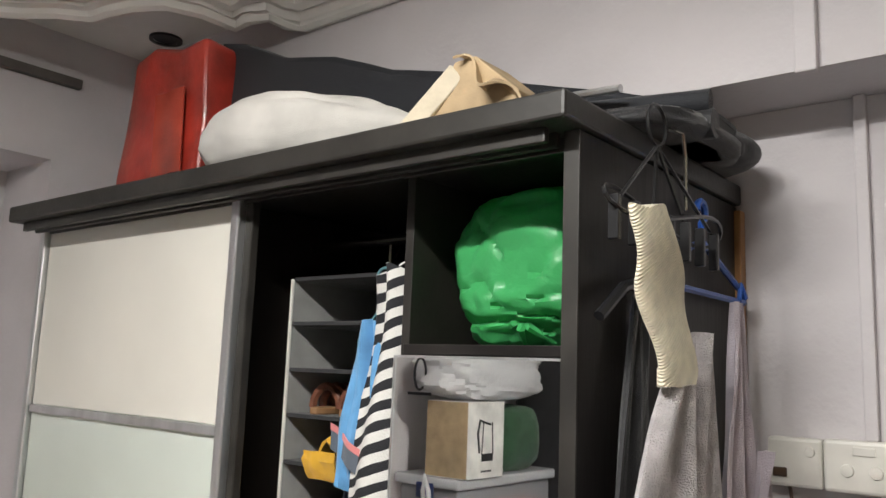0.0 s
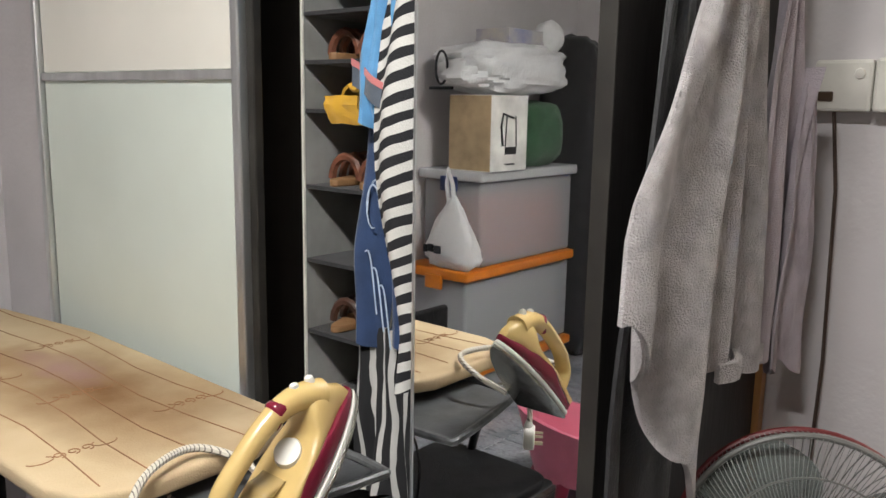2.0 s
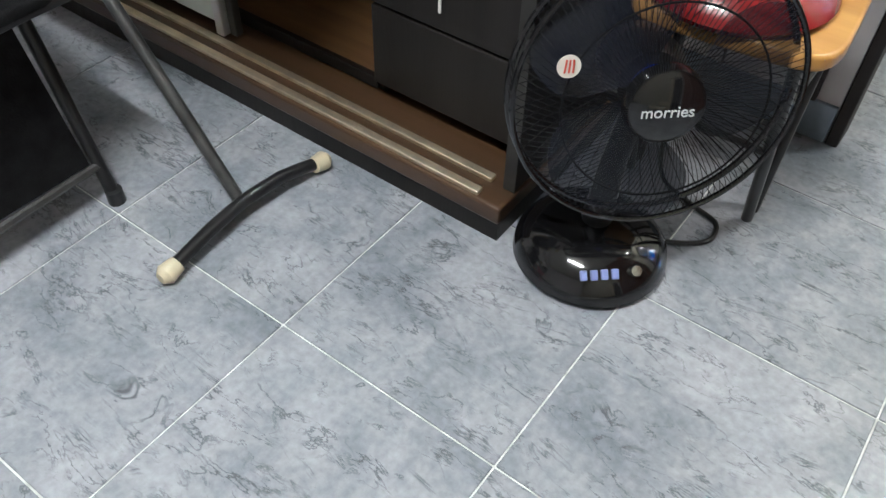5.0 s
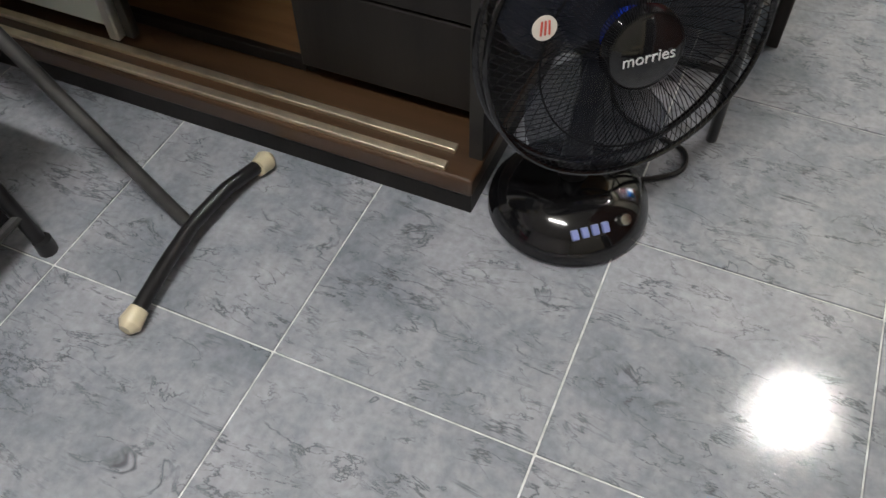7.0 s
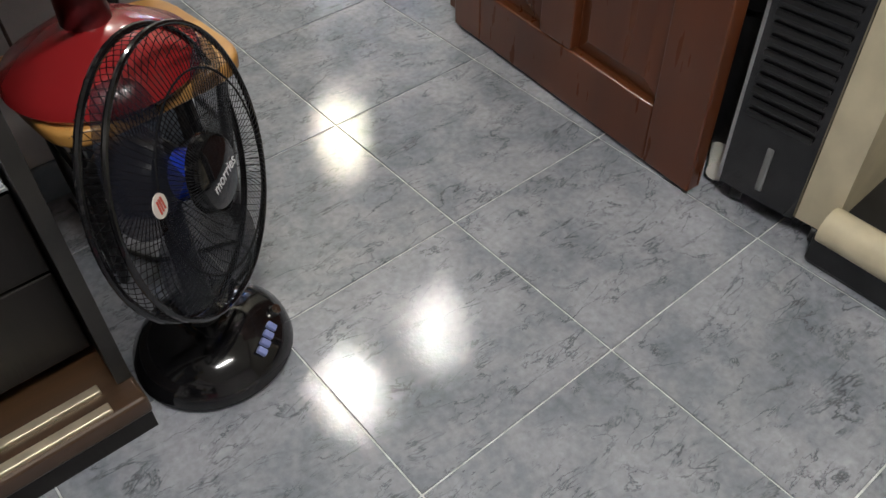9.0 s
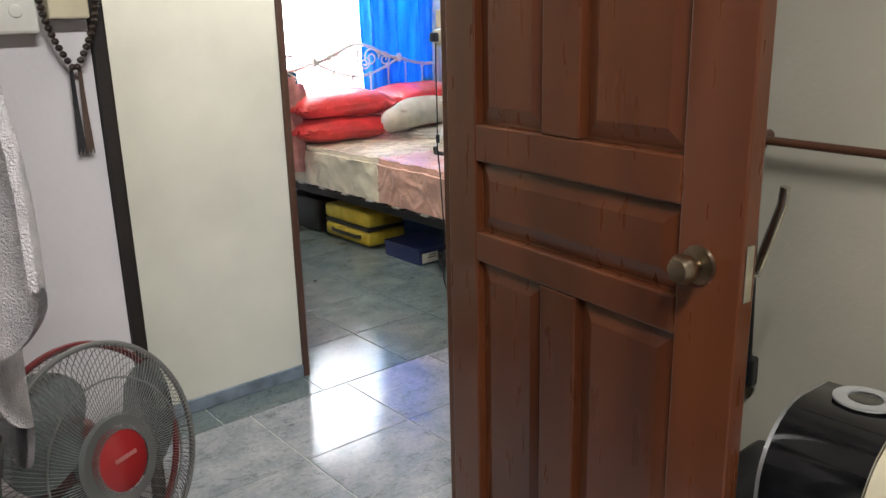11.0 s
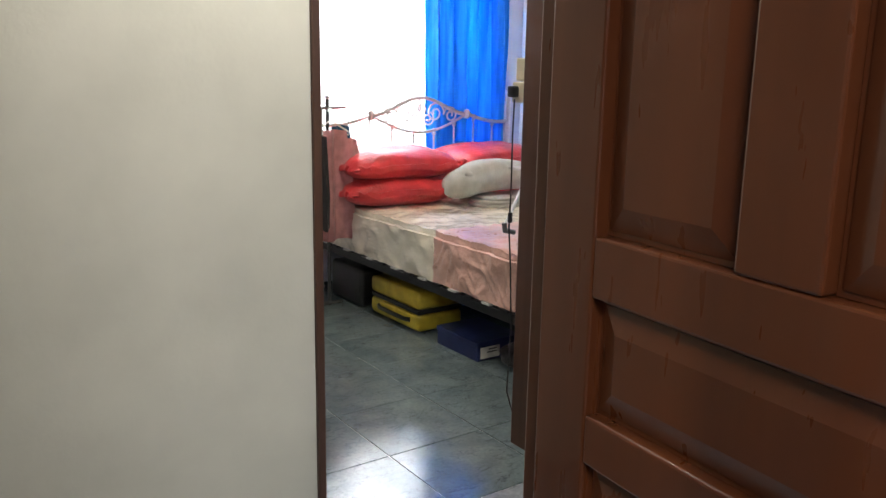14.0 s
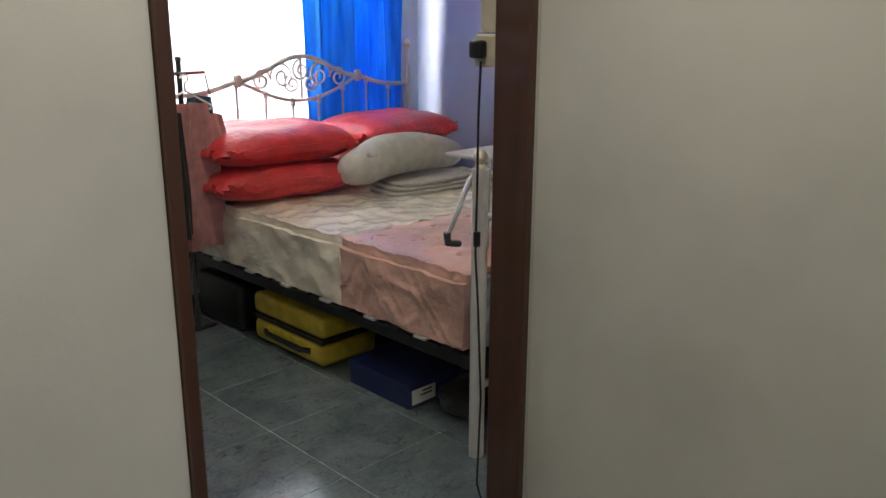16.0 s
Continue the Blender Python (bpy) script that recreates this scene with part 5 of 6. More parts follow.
def sole(s, n=20):
    pts = []
    for k in range(n + 1):
        t = k / n
        pts.append((-0.07 + 0.25 * t, s * 0.058 * (1 - t ** 2.6) ** 0.75))
    return pts


outl = sole(1) + sole(-1)[::-1][1:]


def iron_part(nm, z0, z1, k, material, lb=""):
    part(nm, prism([(x * k + 0.03 * (1 - k), y * k) for x, y in outl], z0, z1, bev=0.003), material, iron, lb, w=False, smooth=True)


def iron_shell(x0, x1, low, high, width, power, n=26, seg=28):
    """A rounded hull along the iron: low and high edges and half width by place."""
    rings = []
    for i in range(n + 1):
        x = x0 + (x1 - x0) * i / n
        a, c, w = low(x), high(x), width(x)
        rings.append([(x, y, z) for y, z in oval(w, (c - a) / 2, seg, power, 0.0, (a + c) / 2)])
    return loft(rings)


SKIRT_TOP = [(-0.07, 0.036), (-0.02, 0.044), (0.035, 0.057), (0.08, 0.052), (0.12, 0.042), (0.176, 0.03)]
HULL_TOP = [(-0.075, 0.056), (-0.03, 0.058), (0.03, 0.06), (0.08, 0.066), (0.12, 0.094), (0.145, 0.088), (0.172, 0.05)]


def half_width(x):
    t = min(1.0, max(0.0, (x + 0.07) / 0.25))
    return max(0.004, 0.056 * (1 - t ** 2.6) ** 0.75)


iron_part("soleplate", 0.0, 0.008, 1.0, STEEL, "steel soleplate")
iron_part("pale_band", 0.0085, 0.018, 1.0, WHITEP, "white band")
part("maroon_skirt", iron_shell(-0.068, 0.176, lambda x: 0.0185, lambda x: between(SKIRT_TOP, x), half_width, 7.0), IRONR, iron, "maroon skirt", w=False, smooth=True)
part("body", iron_shell(-0.072, 0.17, lambda x: between(SKIRT_TOP, x) - 0.012, lambda x: between(HULL_TOP, x), lambda x: 0.93 * half_width(x) * (1 - 0.25 * min(1.0, max(0.0, (x - 0.06) / 0.1))) + 0.002, 3.0), IRONC, iron, w=False, smooth=True)
grip = glide([(-0.066, 0, 0.04), (-0.083, 0, 0.07), (-0.08, 0, 0.104), (-0.045, 0, 0.124), (0.0, 0, 0.128), (0.05, 0, 0.126), (0.09, 0, 0.117), (0.12, 0, 0.098), (0.14, 0, 0.07)], 4)
part("handle", tube(grip, 0.019, 18, radii=[0.024 - 0.009 * math.sin(math.pi * min(1.0, i / (len(grip) - 1))) for i in range(len(grip))]), IRONC, iron, "butter yellow handle", w=False, smooth=True)
part("water_tank", iron_shell(-0.05, 0.012, lambda x: 0.058, lambda x: between([(-0.05, 0.075), (-0.02, 0.082), (0.012, 0.064)], x), lambda x: 0.026, 2.6, 10), clear("clear_tank", (0.42, 0.3, 0.13), 0.8, 0.1), iron, "amber clear tank", w=False, smooth=True)
part("dial", lathe([(0, 0.012), (0.02, 0.01), (0.023, 0.0), (0, 0)], 24, pose(0.048, -0.004, 0.062, 18)), WHITEP, iron, "white temperature dial", w=False, smooth=True)
part("steam_button", iron_shell(0.062, 0.108, lambda x: 0.108, lambda x: between([(0.062, 0.118), (0.085, 0.14), (0.108, 0.118)], x), lambda x: 0.013 + 0.004 * math.sin((x - 0.062) * 68), 2.2, 12, 18), IRONR, iron, "maroon steam button", w=False, smooth=True)
for x, z in ((0.118, 0.106), (0.14, 0.09)):
    part("spray_nozzle", lathe([(0, 0.02), (0.006, 0.018), (0.008, 0.01), (0.007, 0.0)], 14, pose(x, 0.0, z, 0, 30)), WHITEP, iron, w=False, smooth=True)
part("cord_sleeve", tube([(-0.08, 0.0, 0.075), (-0.1, 0.012, 0.074), (-0.116, 0.03, 0.066)], 0.007, 10, radii=[0.01, 0.008, 0.006]), CREAMP, iron, w=False, smooth=True)
cordm = stripes("white_braided_cord", (0.62, 0.58, 0.5), (0.2, 0.18, 0.16), 0.0065, 2, 30, 0.75)
ic = iron
part("cord", tube(glide([(-1.05, -0.355, 0.912), (-1.09, -0.36, 0.912), (-1.125, -0.345, 0.9), (-1.145, -0.325, 0.88), (-1.15, -0.31, 0.85)]), 0.006, 8), cordm, ic, smooth=True)
part("cord", tube(glide([(-1.08, -0.22, 0.88), (-1.15, -0.21, 0.905), (-1.22, -0.25, 0.92), (-1.2, -0.33, 0.922), (-1.165, -0.385, 0.9), (-1.15, -0.402, 0.85), (-1.147, -0.405, 0.79), (-1.145, -0.404, 0.74)]), 0.006, 8), cordm, ic, smooth=True)
PLUG = pose(-1.145, -0.404, 0.712, 0, 0, 58)


def plug_part(nm, b, material, lb=""):
    b.transform(PLUG)
    part(nm, b, material, ic, lb, smooth=True)


b = prism([(x, z) for x, z in oval(0.026, 0.025, 28, 3.4)], -0.012, 0.012, bev=0.005, seg=3)
b.transform(pose(0, 0, 0, 90))
plug_part("plug", b, WHITEP, "cream three-pin plug")
plug_part("plug_collar", tube([(0, 0.002, 0.02), (0, 0.002, 0.038)], 0.009, 12, radii=[0.012, 0.007]), WHITEP)
for dx, dz, w_, h_ in ((-0.011, 0.007, 0.0032, 0.002), (0.011, 0.007, 0.0032, 0.002), (0.0, -0.013, 0.002, 0.004)):
    plug_part("pin", box(dx - w_, dx + w_, -0.03, -0.012, dz - h_, dz + h_, 0.0006), GOLD)

# ---- folding chair ----
LEATHB = mat("black_vinyl", (0.009, 0.009, 0.01), 0.5, scale=30, vary=0.2, bump=0.2, fine=200, spec=0.1)
ch = thing("black_chair", (-1.2, -0.7, 0), "black vinyl chair with metal legs and a padded armrest", "chair")
b = prism(oval(0.195, 0.2, 28, 7.0, -1.485, -0.55), 0.425, 0.452, bev=0.01, seg=3)
part("seat", b, LEATHB, ch, smooth=True)
part("seat_frame", tube([(-1.3, -0.36, 0.428), (-1.3, -0.74, 0.428), (-1.67, -0.74, 0.428), (-1.67, -0.36, 0.428)], 0.011, 8, closed=True), BLACKP, ch, smooth=True)
for p, q in (((-1.319, -0.409, 0.0), (-1.45, -0.4, 0.428)), ((-1.312, -0.72, 0.0), (-1.45, -0.735, 0.428)), ((-1.68, -0.74, 0.0), (-1.52, -0.735, 0.62)), ((-1.68, -0.4, 0.0), (-1.52, -0.42, 0.62))):
    part("leg", tube([p, q], 0.013, 10), BLACKP, ch, smooth=True)
    part("foot_cap", tube([(p[0], p[1], 0.0), (p[0], p[1], 0.03)], 0.017, 10), BLACKP, ch, smooth=True)
part("stretcher", tube([(-1.34, -0.41, 0.08), (-1.335, -0.72, 0.08)], 0.009, 8), DKMET, ch, smooth=True)
part("stretcher", tube([(-1.345, -0.405, 0.08), (-1.66, -0.4, 0.08)], 0.009, 8), DKMET, ch, smooth=True)
part("side_panel", sheet(lambda u, v: (-1.345 - 0.11 * v, -0.425 - 0.29 * u, 0.09 + 0.33 * v), 6, 6, 0.006), LEATHB, ch, "black vinyl side panel")
part("armrest", box(-1.62, -1.46, -0.47, -0.4, 0.615, 0.65, 0.014, 3), TRAYM, ch, "grey padded armrest", smooth=True)
b = box(-0.2, 0.2, -0.012, 0.012, 0.6, 0.86, 0.012, 3)
b.transform(pose(-1.68, -0.55, 0, 0, 0, 90))
part("backrest", b, LEATHB, ch, smooth=True)
hc = thing("hung_cables", (-1.53, -0.4, 0.4), "bundle of looped black and white cables hanging on the armrest", "cables")
for k in range(7):
    x0 = -1.6 + 0.02 * k
    part("loop", tube([(x0 + 0.014 * math.cos(a) * (1 + 0.2 * k), -0.385 - 0.022 * math.cos(a) + 0.004 * k, 0.535 + 0.115 * math.sin(a) - 0.02 * (k % 3)) for a in [i * math.tau / 24 for i in range(24)]], 0.0035, 6, closed=True), WHITEP if k % 3 == 1 else BLACKP, hc, smooth=True)

# ---- open door ----
door_1 = thing("door_1", (0.5, 0.6, 0), "open varnished reddish-brown wooden panel door with a round knob", "door", kind="structure", turn=-95.3)
DL, DT = 0.86, 0.04


def rail(nm, x0, x1, z0, z1):
    part(nm, box(x0, x1, 0, DT, z0, z1, 0.004), DOORW, door_1, w=False)


SL, SR = 0.124, DL - 0.132
rail("stile", 0.012, SL, 0.008, 2.015)
rail("stile", SR, DL, 0.008, 2.015)
rail("bottom_rail", SL + 0.001, SR - 0.001, 0.008, 0.15)
rail("lower_rail", SL + 0.001, SR - 0.001, 0.875, 0.948)
rail("middle_rail", SL + 0.001, SR - 0.001, 1.118, 1.203)
rail("top_rail", SL + 0.001, SR - 0.001, 1.9, 2.015)
MX0, MX1 = 0.357, 0.467
rail("mullion", MX0, MX1, 0.151, 0.874)
rail("mullion", MX0, MX1, 1.204, 1.899)


def panel(x0, x1, z0, z1):
    b = box(x0, x1, 0.022, 0.028, z0, z1)
    q = 0.042
    bb = bmesh.new()
    a = [bb.verts.new(p) for p in ((x0 + 0.008, 0.02, z0 + 0.008), (x1 - 0.008, 0.02, z0 + 0.008), (x1 - 0.008, 0.02, z1 - 0.008), (x0 + 0.008, 0.02, z1 - 0.008))]
    c = [bb.verts.new(p) for p in ((x0 + q, 0.009, z0 + q), (x1 - q, 0.009, z0 + q), (x1 - q, 0.009, z1 - q), (x0 + q, 0.009, z1 - q))]
    d = [bb.verts.new((v.co.x, 0.023, v.co.z)) for v in a]
    for i in range(4):
        j = (i + 1) % 4
        bb.faces.new((a[i], a[j], c[j], c[i]))
        bb.faces.new((d[i], d[j], a[j], a[i]))
    bb.faces.new(c)
    bb.faces.new(d[::-1])
    join(b, bb)
    part("panel", b, DOORW, door_1, w=False)


for x0, x1, z0, z1 in ((SL + 0.001, MX0 - 0.001, 0.151, 0.874), (MX1 + 0.001, SR - 0.001, 0.151, 0.874), (SL + 0.001, SR - 0.001, 0.949, 1.117), (SL + 0.001, MX0 - 0.001, 1.204, 1.899), (MX1 + 0.001, SR - 0.001, 1.204, 1.899)):
    panel(x0, x1, z0, z1)
BRASS = mat("aged_brass", (0.36, 0.29, 0.2), 0.3, 1.0, scale=30, vary=0.2)
KN = pose(DL - 0.085, 0, 1.02, 90)
part("door_knob", lathe([(0, 0.06), (0.02, 0.058), (0.027, 0.045), (0.024, 0.03), (0.012, 0.022), (0.012, 0.008), (0.034, 0.006), (0.036, 0.0), (0, 0)], 28, KN), BRASS, door_1, "aged brass round knob", w=False, smooth=True)
part("latch_plate", box(DL - 0.0005, DL + 0.002, 0.01, 0.03, 0.97, 1.07, 0.001), STEEL, door_1, w=False)
part("pull_handle", tube([(DL - 0.03, DT, 1.0), (DL - 0.03, DT + 0.045, 1.0), (DL - 0.016, DT + 0.05, 1.06), (DL + 0.006, DT + 0.05, 1.13), (DL + 0.008, DT + 0.05, 1.16)], 0.008, 10, flat=1.5), STEEL, door_1, "steel lever handle", w=False, smooth=True)
part("lever_rose", lathe([(0, 0.012), (0.022, 0.01), (0.026, 0.0)], 20, pose(DL - 0.03, DT, 1.0, -90)), BRASS, door_1, "aged brass rose", w=False, smooth=True)
rod = thing("towel_rod", (XR, -0.1, 1.17), "dark brown metal rod fixed to the wall", "rod")
part("bar", tube([(0.83, -0.02, 1.18), (0.84, -0.6, 1.17)], 0.009, 10), JAMBW, rod, smooth=True)
part("bracket", tube([(0.83, -0.02, 1.18), (XR, -0.02, 1.18)], 0.013, 10), JAMBW, rod, smooth=True)
hcord = thing("extension_lead", (0.86, -0.04, 0.6), "black power cord with its plug hanging on the wall", "cable")
part("cord", tube([(0.86, -0.02, 1.16), (0.865, -0.03, 0.9), (0.86, -0.04, 0.68)], 0.006, 8), BLACKP, hcord, smooth=True)
part("plug", box(0.845, 0.875, -0.058, -0.024, 0.61, 0.68, 0.006), BLACKP, hcord)

# ---- air cooler and floor things behind the door ----
ac = thing("air_cooler", (0.6, -0.38, 0), "slim black and cream air cooler on castors with a louvred front", "air cooler", turn=3)
CX, CH = 0.0, 0.79


def cooler_side(inset):
    """Outline in (depth, height): rounded top, from front to back."""
    p = [(0.0 + inset, 0.045)]
    p += [(0.0 + inset, 0.6)]
    for k in range(9):
        a = math.pi - k * math.pi / 2 / 8
        p.append((0.14 + (0.14 - inset) * math.cos(a), 0.615 + (0.14 - inset) * math.sin(a)))
    p += [(0.26, 0.745 - inset), (0.33, 0.7), (0.36, 0.63), (0.36, 0.045)]
    return p


def side_prism(inset, y0, y1):
    b = prism(cooler_side(inset), y0, y1)
    b.transform(Matrix(((1, 0, 0, -0.13), (0, 0, 1, 0), (0, 1, 0, 0), (0, 0, 0, 1))))
    return b


part("front_shell", side_prism(0.0, -0.075, 0.09), BLACKG, ac, "glossy black front", w=False, smooth=True)
b = side_prism(0.012, -0.15, -0.076)
part("side_cover", b, CREAMP, ac, "cream plastic side cover", w=False, smooth=True)
part("side_cover", side_prism(0.006, 0.0905, 0.1), ALU, ac, "silver edge trim", w=False)
for k in range(12):
    part("louvre", box(-0.139, -0.131, -0.06, 0.075, 0.225 + 0.026 * k, 0.236 + 0.026 * k, 0.002), BLACKP, ac, w=False)
part("water_gauge", box(-0.1335, -0.129, -0.0, 0.014, 0.07, 0.175, 0.003), mat("grey_gauge", (0.2, 0.2, 0.2), 0.4), ac, w=False)
b = lathe([(0.03, 0), (0.055, 0.0), (0.055, 0.004), (0.03, 0.004)], 28, pose(0.07, 0.0, 0.757, 0, 2, 0))
part("control_ring", b, mat("pale_grey_print", (0.35, 0.35, 0.34), 0.3), ac, w=False)
part("maker_bar", box(-0.125, -0.119, -0.02, 0.02, 0.568, 0.576), mat("grey_print_bar", (0.3, 0.3, 0.3), 0.4), ac, w=False)
for x in (-0.1, 0.18):
    for y in (-0.12, 0.06):
        part("castor", lathe([(0, -0.012), (0.02, -0.012), (0.022, 0), (0.02, 0.012), (0, 0.012)], 16, pose(x, y, 0.0225, 90, 0, 20)), BLACKP, ac, w=False, smooth=True)
        part("castor_stem", tube([(x, y, 0.03), (x, y, 0.05)], 0.008, 8), BLACKP, ac, w=False)
sp = thing("black_speaker_case", (0.68, -0.16, 0), "tall black case with a pale rounded foot behind the door", "case")
part("body", box(0.56, 0.82, -0.26, -0.1, 0.03, 0.52, 0.02, 3), BLACKP, sp, smooth=True)
part("foot", tube([(0.5, -0.27, 0.03), (0.62, -0.2, 0.03)], 0.024, 12), WHITEP, sp, "pale rounded foot", smooth=True)
part("wheel", lathe([(0, -0.01), (0.05, -0.01), (0.055, 0), (0.05, 0.01), (0, 0.01)], 24, pose(0.555, -0.22, 0.42, 0, 90)), LEATHB, sp, smooth=True)
stp = thing("step_stool", (0.6, -0.7, 0), "low cream and black step box on the floor", "step")
part("body", box(0.44, 0.84, -0.95, -0.52, 0.0, 0.075, 0.012), BLACKP, stp)
part("front_roll", tube([(0.47, -0.53, 0.085), (0.47, -0.95, 0.085)], 0.038, 14), CREAMP, stp, "cream rounded front edge", smooth=True)
part("back_edge", box(0.78, 0.84, -0.95, -0.5, 0.076, 0.16, 0.01), CREAMP, stp, smooth=True)
part("knob", lathe([(0, 0.02), (0.02, 0.016), (0.022, 0)], 16, pose(0.64, -0.62, 0.075)), BLACKP, stp, smooth=True)
shf = thing("wall_shelf", (XR, -0.35, 0.8), "small cream wall shelf above the cooler", "shelf")
part("board", box(0.74, XR, -0.75, -0.4, 0.84, 0.86, 0.004), CREAMP, shf)

# ---- stacked boxes in the far corner, seen in the mirror ----
ORANGE = mat("orange_plastic", (0.65, 0.19, 0.015), 0.3, scale=12, vary=0.06)
CLEARB = clear("milky_clear_plastic", (0.55, 0.56, 0.6), 0.48, 0.25)
CLEARL = clear("milky_lid_plastic", (0.65, 0.66, 0.68), 0.75, 0.25)


def storage_box(z, h, lid_m, fill_m, y1, label):
    s = thing("storage_box", (-2.68, -2.4, z), label, "storage box", group="stacked storage boxes")
    b = box(-2.87, -2.51, -2.78, y1, z, z + h - 0.05, 0.02, 3)
    part("tub", b, CLEARB, s, "milky translucent tub", smooth=True)
    part("contents", box(-2.84, -2.54, -2.74, y1 - 0.04, z + 0.01, z + h - 0.12, 0.03), fill_m, s)
    part("lid", box(-2.89, -2.49, -2.8, y1 + 0.02, z + h - 0.05, z + h, 0.012, 3), lid_m, s, smooth=True)
    part("latch", box(-2.74, -2.64, y1 + 0.012, y1 + 0.03, z + h - 0.1, z + h - 0.03, 0.005), lid_m if lid_m is ORANGE else mat("navy_latch", (0.03, 0.05, 0.16), 0.4), s)
    return s


storage_box(0.0, 0.18, ORANGE, GREYF, -1.88, "low translucent storage box with an orange lid on the floor")
storage_box(0.181, 0.48, ORANGE, GREYF, -1.88, "translucent storage box with an orange lid")
storage_box(0.662, 0.46, CLEARL, cloth("faded_red_contents", (0.5, 0.16, 0.1)), -1.98, "translucent storage box with a milky lid and red contents")
kb = thing("kettle_carton", (-2.6, -2.13, 1.122), "white and tan kettle carton on the storage boxes", "carton")
part("carton", box(-2.72, -2.47, -2.28, -1.99, 1.122, 1.475, 0.003), mat("white_carton", (0.8, 0.78, 0.74), 0.5), kb)
part("side_print", box(-2.718, -2.472, -1.99, -1.9885, 1.125, 1.472), CARD, kb, "tan printed side")
b = bmesh.new()
tube([(-2.4685, -2.16, 1.37), (-2.4685, -2.08, 1.39), (-2.4685, -2.065, 1.33), (-2.4685, -2.08, 1.24)], 0.006, 6, bm=b)
box(-2.4695, -2.4675, -2.19, -2.1, 1.2, 1.235, bm=b)
tube([(-2.4685, -2.19, 1.235), (-2.4685, -2.18, 1.38)], 0.003, 6, bm=b)
tube([(-2.4685, -2.1, 1.235), (-2.4685, -2.11, 1.38)], 0.003, 6, bm=b)
part("kettle_picture", b, BLACKP, kb)
part("print_bar", box(-2.4695, -2.468, -2.18, -2.1, 1.15, 1.158), BLACKP, kb)
WHITEB = plastic_bag_material("white_plastic_film", (0.82, 0.82, 0.83), 0.25)
GREENC = cloth("dark_green_canvas", (0.03, 0.09, 0.04))
sack("green_bag", (-2.63, -2.52, 1.122), blob(0.14, 0.2, 0.17, 3.0, 2.0, 0.06), GREENC, "dark green canvas bag on the storage boxes", "bag")
b = blob(0.22, 0.4, 0.125, 2.8, 6.0, 0.16)
wb = sack("grocery_bag", (-2.64, -2.3, 1.476), b, WHITEB, "crumpled white plastic grocery bag with a dark printed oval", "plastic bag")
b = tube([(-0.07 + 0.035 * math.cos(a), 0.385, 0.12 + 0.075 * math.sin(a)) for a in [i * math.tau / 24 for i in range(24)]], 0.006, 6, closed=True)
part("printed_oval", b, NAVB, wb, w=False, smooth=True)
part("printed_bar", box(-0.14, 0.0, 0.38, 0.39, 0.02, 0.034), NAVB, wb, w=False)
tag = sack("blue_carton", (-2.63, -2.35, 1.69), box(-0.1, 0.1, -0.16, 0.16, 0.0, 0.1, 0.004), mat("blue_white_carton", (0.2, 0.22, 0.38), 0.5, scale=8, second=(0.5, 0.46, 0.4)), "blue printed carton lying on the grocery bag", "carton")
sack("cling_roll", (-2.55, -2.56, 1.69), blob(0.07, 0.09, 0.085, 2.0, 8.0, 0.08), WHITEB, "white wrapped roll on the grocery bag", "roll")
b = blob(0.2, 0.085, 0.17, 2.6, 11.0, 0.12, 14)
for v in b.verts:
    t = min(1.0, v.co.z / 0.32)
    v.co.x *= 1.05 - 0.8 * t ** 0.9
    v.co.y *= 1.05 - 0.75 * t ** 0.9
cb2 = sack("carrier_bag", (-2.63, -1.92, 0.66), b, WHITEB, "tied white plastic carrier bag on the box lid", "plastic bag")
for x0, x1, z0 in ((-0.1, -0.085, 0.08), (-0.075, -0.045, 0.085), (-0.035, 0.0, 0.08)):
    part("printed_bar", box(x0, x1, 0.083, 0.094, z0, z0 + 0.035), NAVB, cb2, w=False)
part("handle", tube([(-0.02, 0.0, 0.29), (-0.035, 0.005, 0.4), (-0.025, 0.008, 0.47), (0.0, 0.005, 0.4), (0.01, 0.0, 0.29)], 0.011, 8), WHITEB, cb2, w=False, smooth=True)
sack("dark_bundle", (-2.62, -2.98, 0.0), blob(0.24, 0.16, 0.9, 3.0, 4.0, 0.06), BLACKF, "tall dark bundle of clothes in the corner", "bundle")
PINK = mat("pink_plastic", (0.55, 0.13, 0.2), 0.35, scale=10, vary=0.06)
MAGENTA = mat("magenta_plastic", (0.3, 0.03, 0.07), 0.35)
tubm = thing("pink_chair", (-1.62, -1.45, 0), "small pink plastic tub chair with magenta legs on the floor", "chair", turn=35)
rings = []
for k in range(9):
    t = k / 8
    r = 0.17 + 0.075 * t
    rings.append([(r * math.cos(a), r * math.sin(a) * 0.95, 0.12 + t * (0.13 + 0.12 * (0.5 + 0.5 * math.sin(a)))) for a in [i * math.tau / 40 for i in range(40)]])
inner = [[(p[0] * 0.93, p[1] * 0.93, max(0.135, p[2])) for p in r] for r in rings[::-1]]
part("shell", loft(rings + inner), PINK, tubm, "pink moulded shell", w=False, smooth=True)
for sx, sy in ((1, 1), (1, -1), (-1, 1), (-1, -1)):
    part("leg", tube([(0.1 * sx, 0.1 * sy, 0.13), (0.14 * sx, 0.14 * sy, 0.0)], 0.02, 10, radii=[0.026, 0.017]), MAGENTA, tubm, w=False, smooth=True)
for place in [p for p, watts in CORRIDOR] + [BEDROOM_LAMP]:
    lt = thing("ceiling_light", place, "round white flush ceiling light", "ceiling light")
    part("rim", lathe([(0, 0.12), (0.13, 0.12), (0.135, 0.06), (0.125, 0.012), (0.115, 0.012), (0.118, 0.03), (0, 0.03)], 32), WHITEP, lt, w=False, smooth=True)
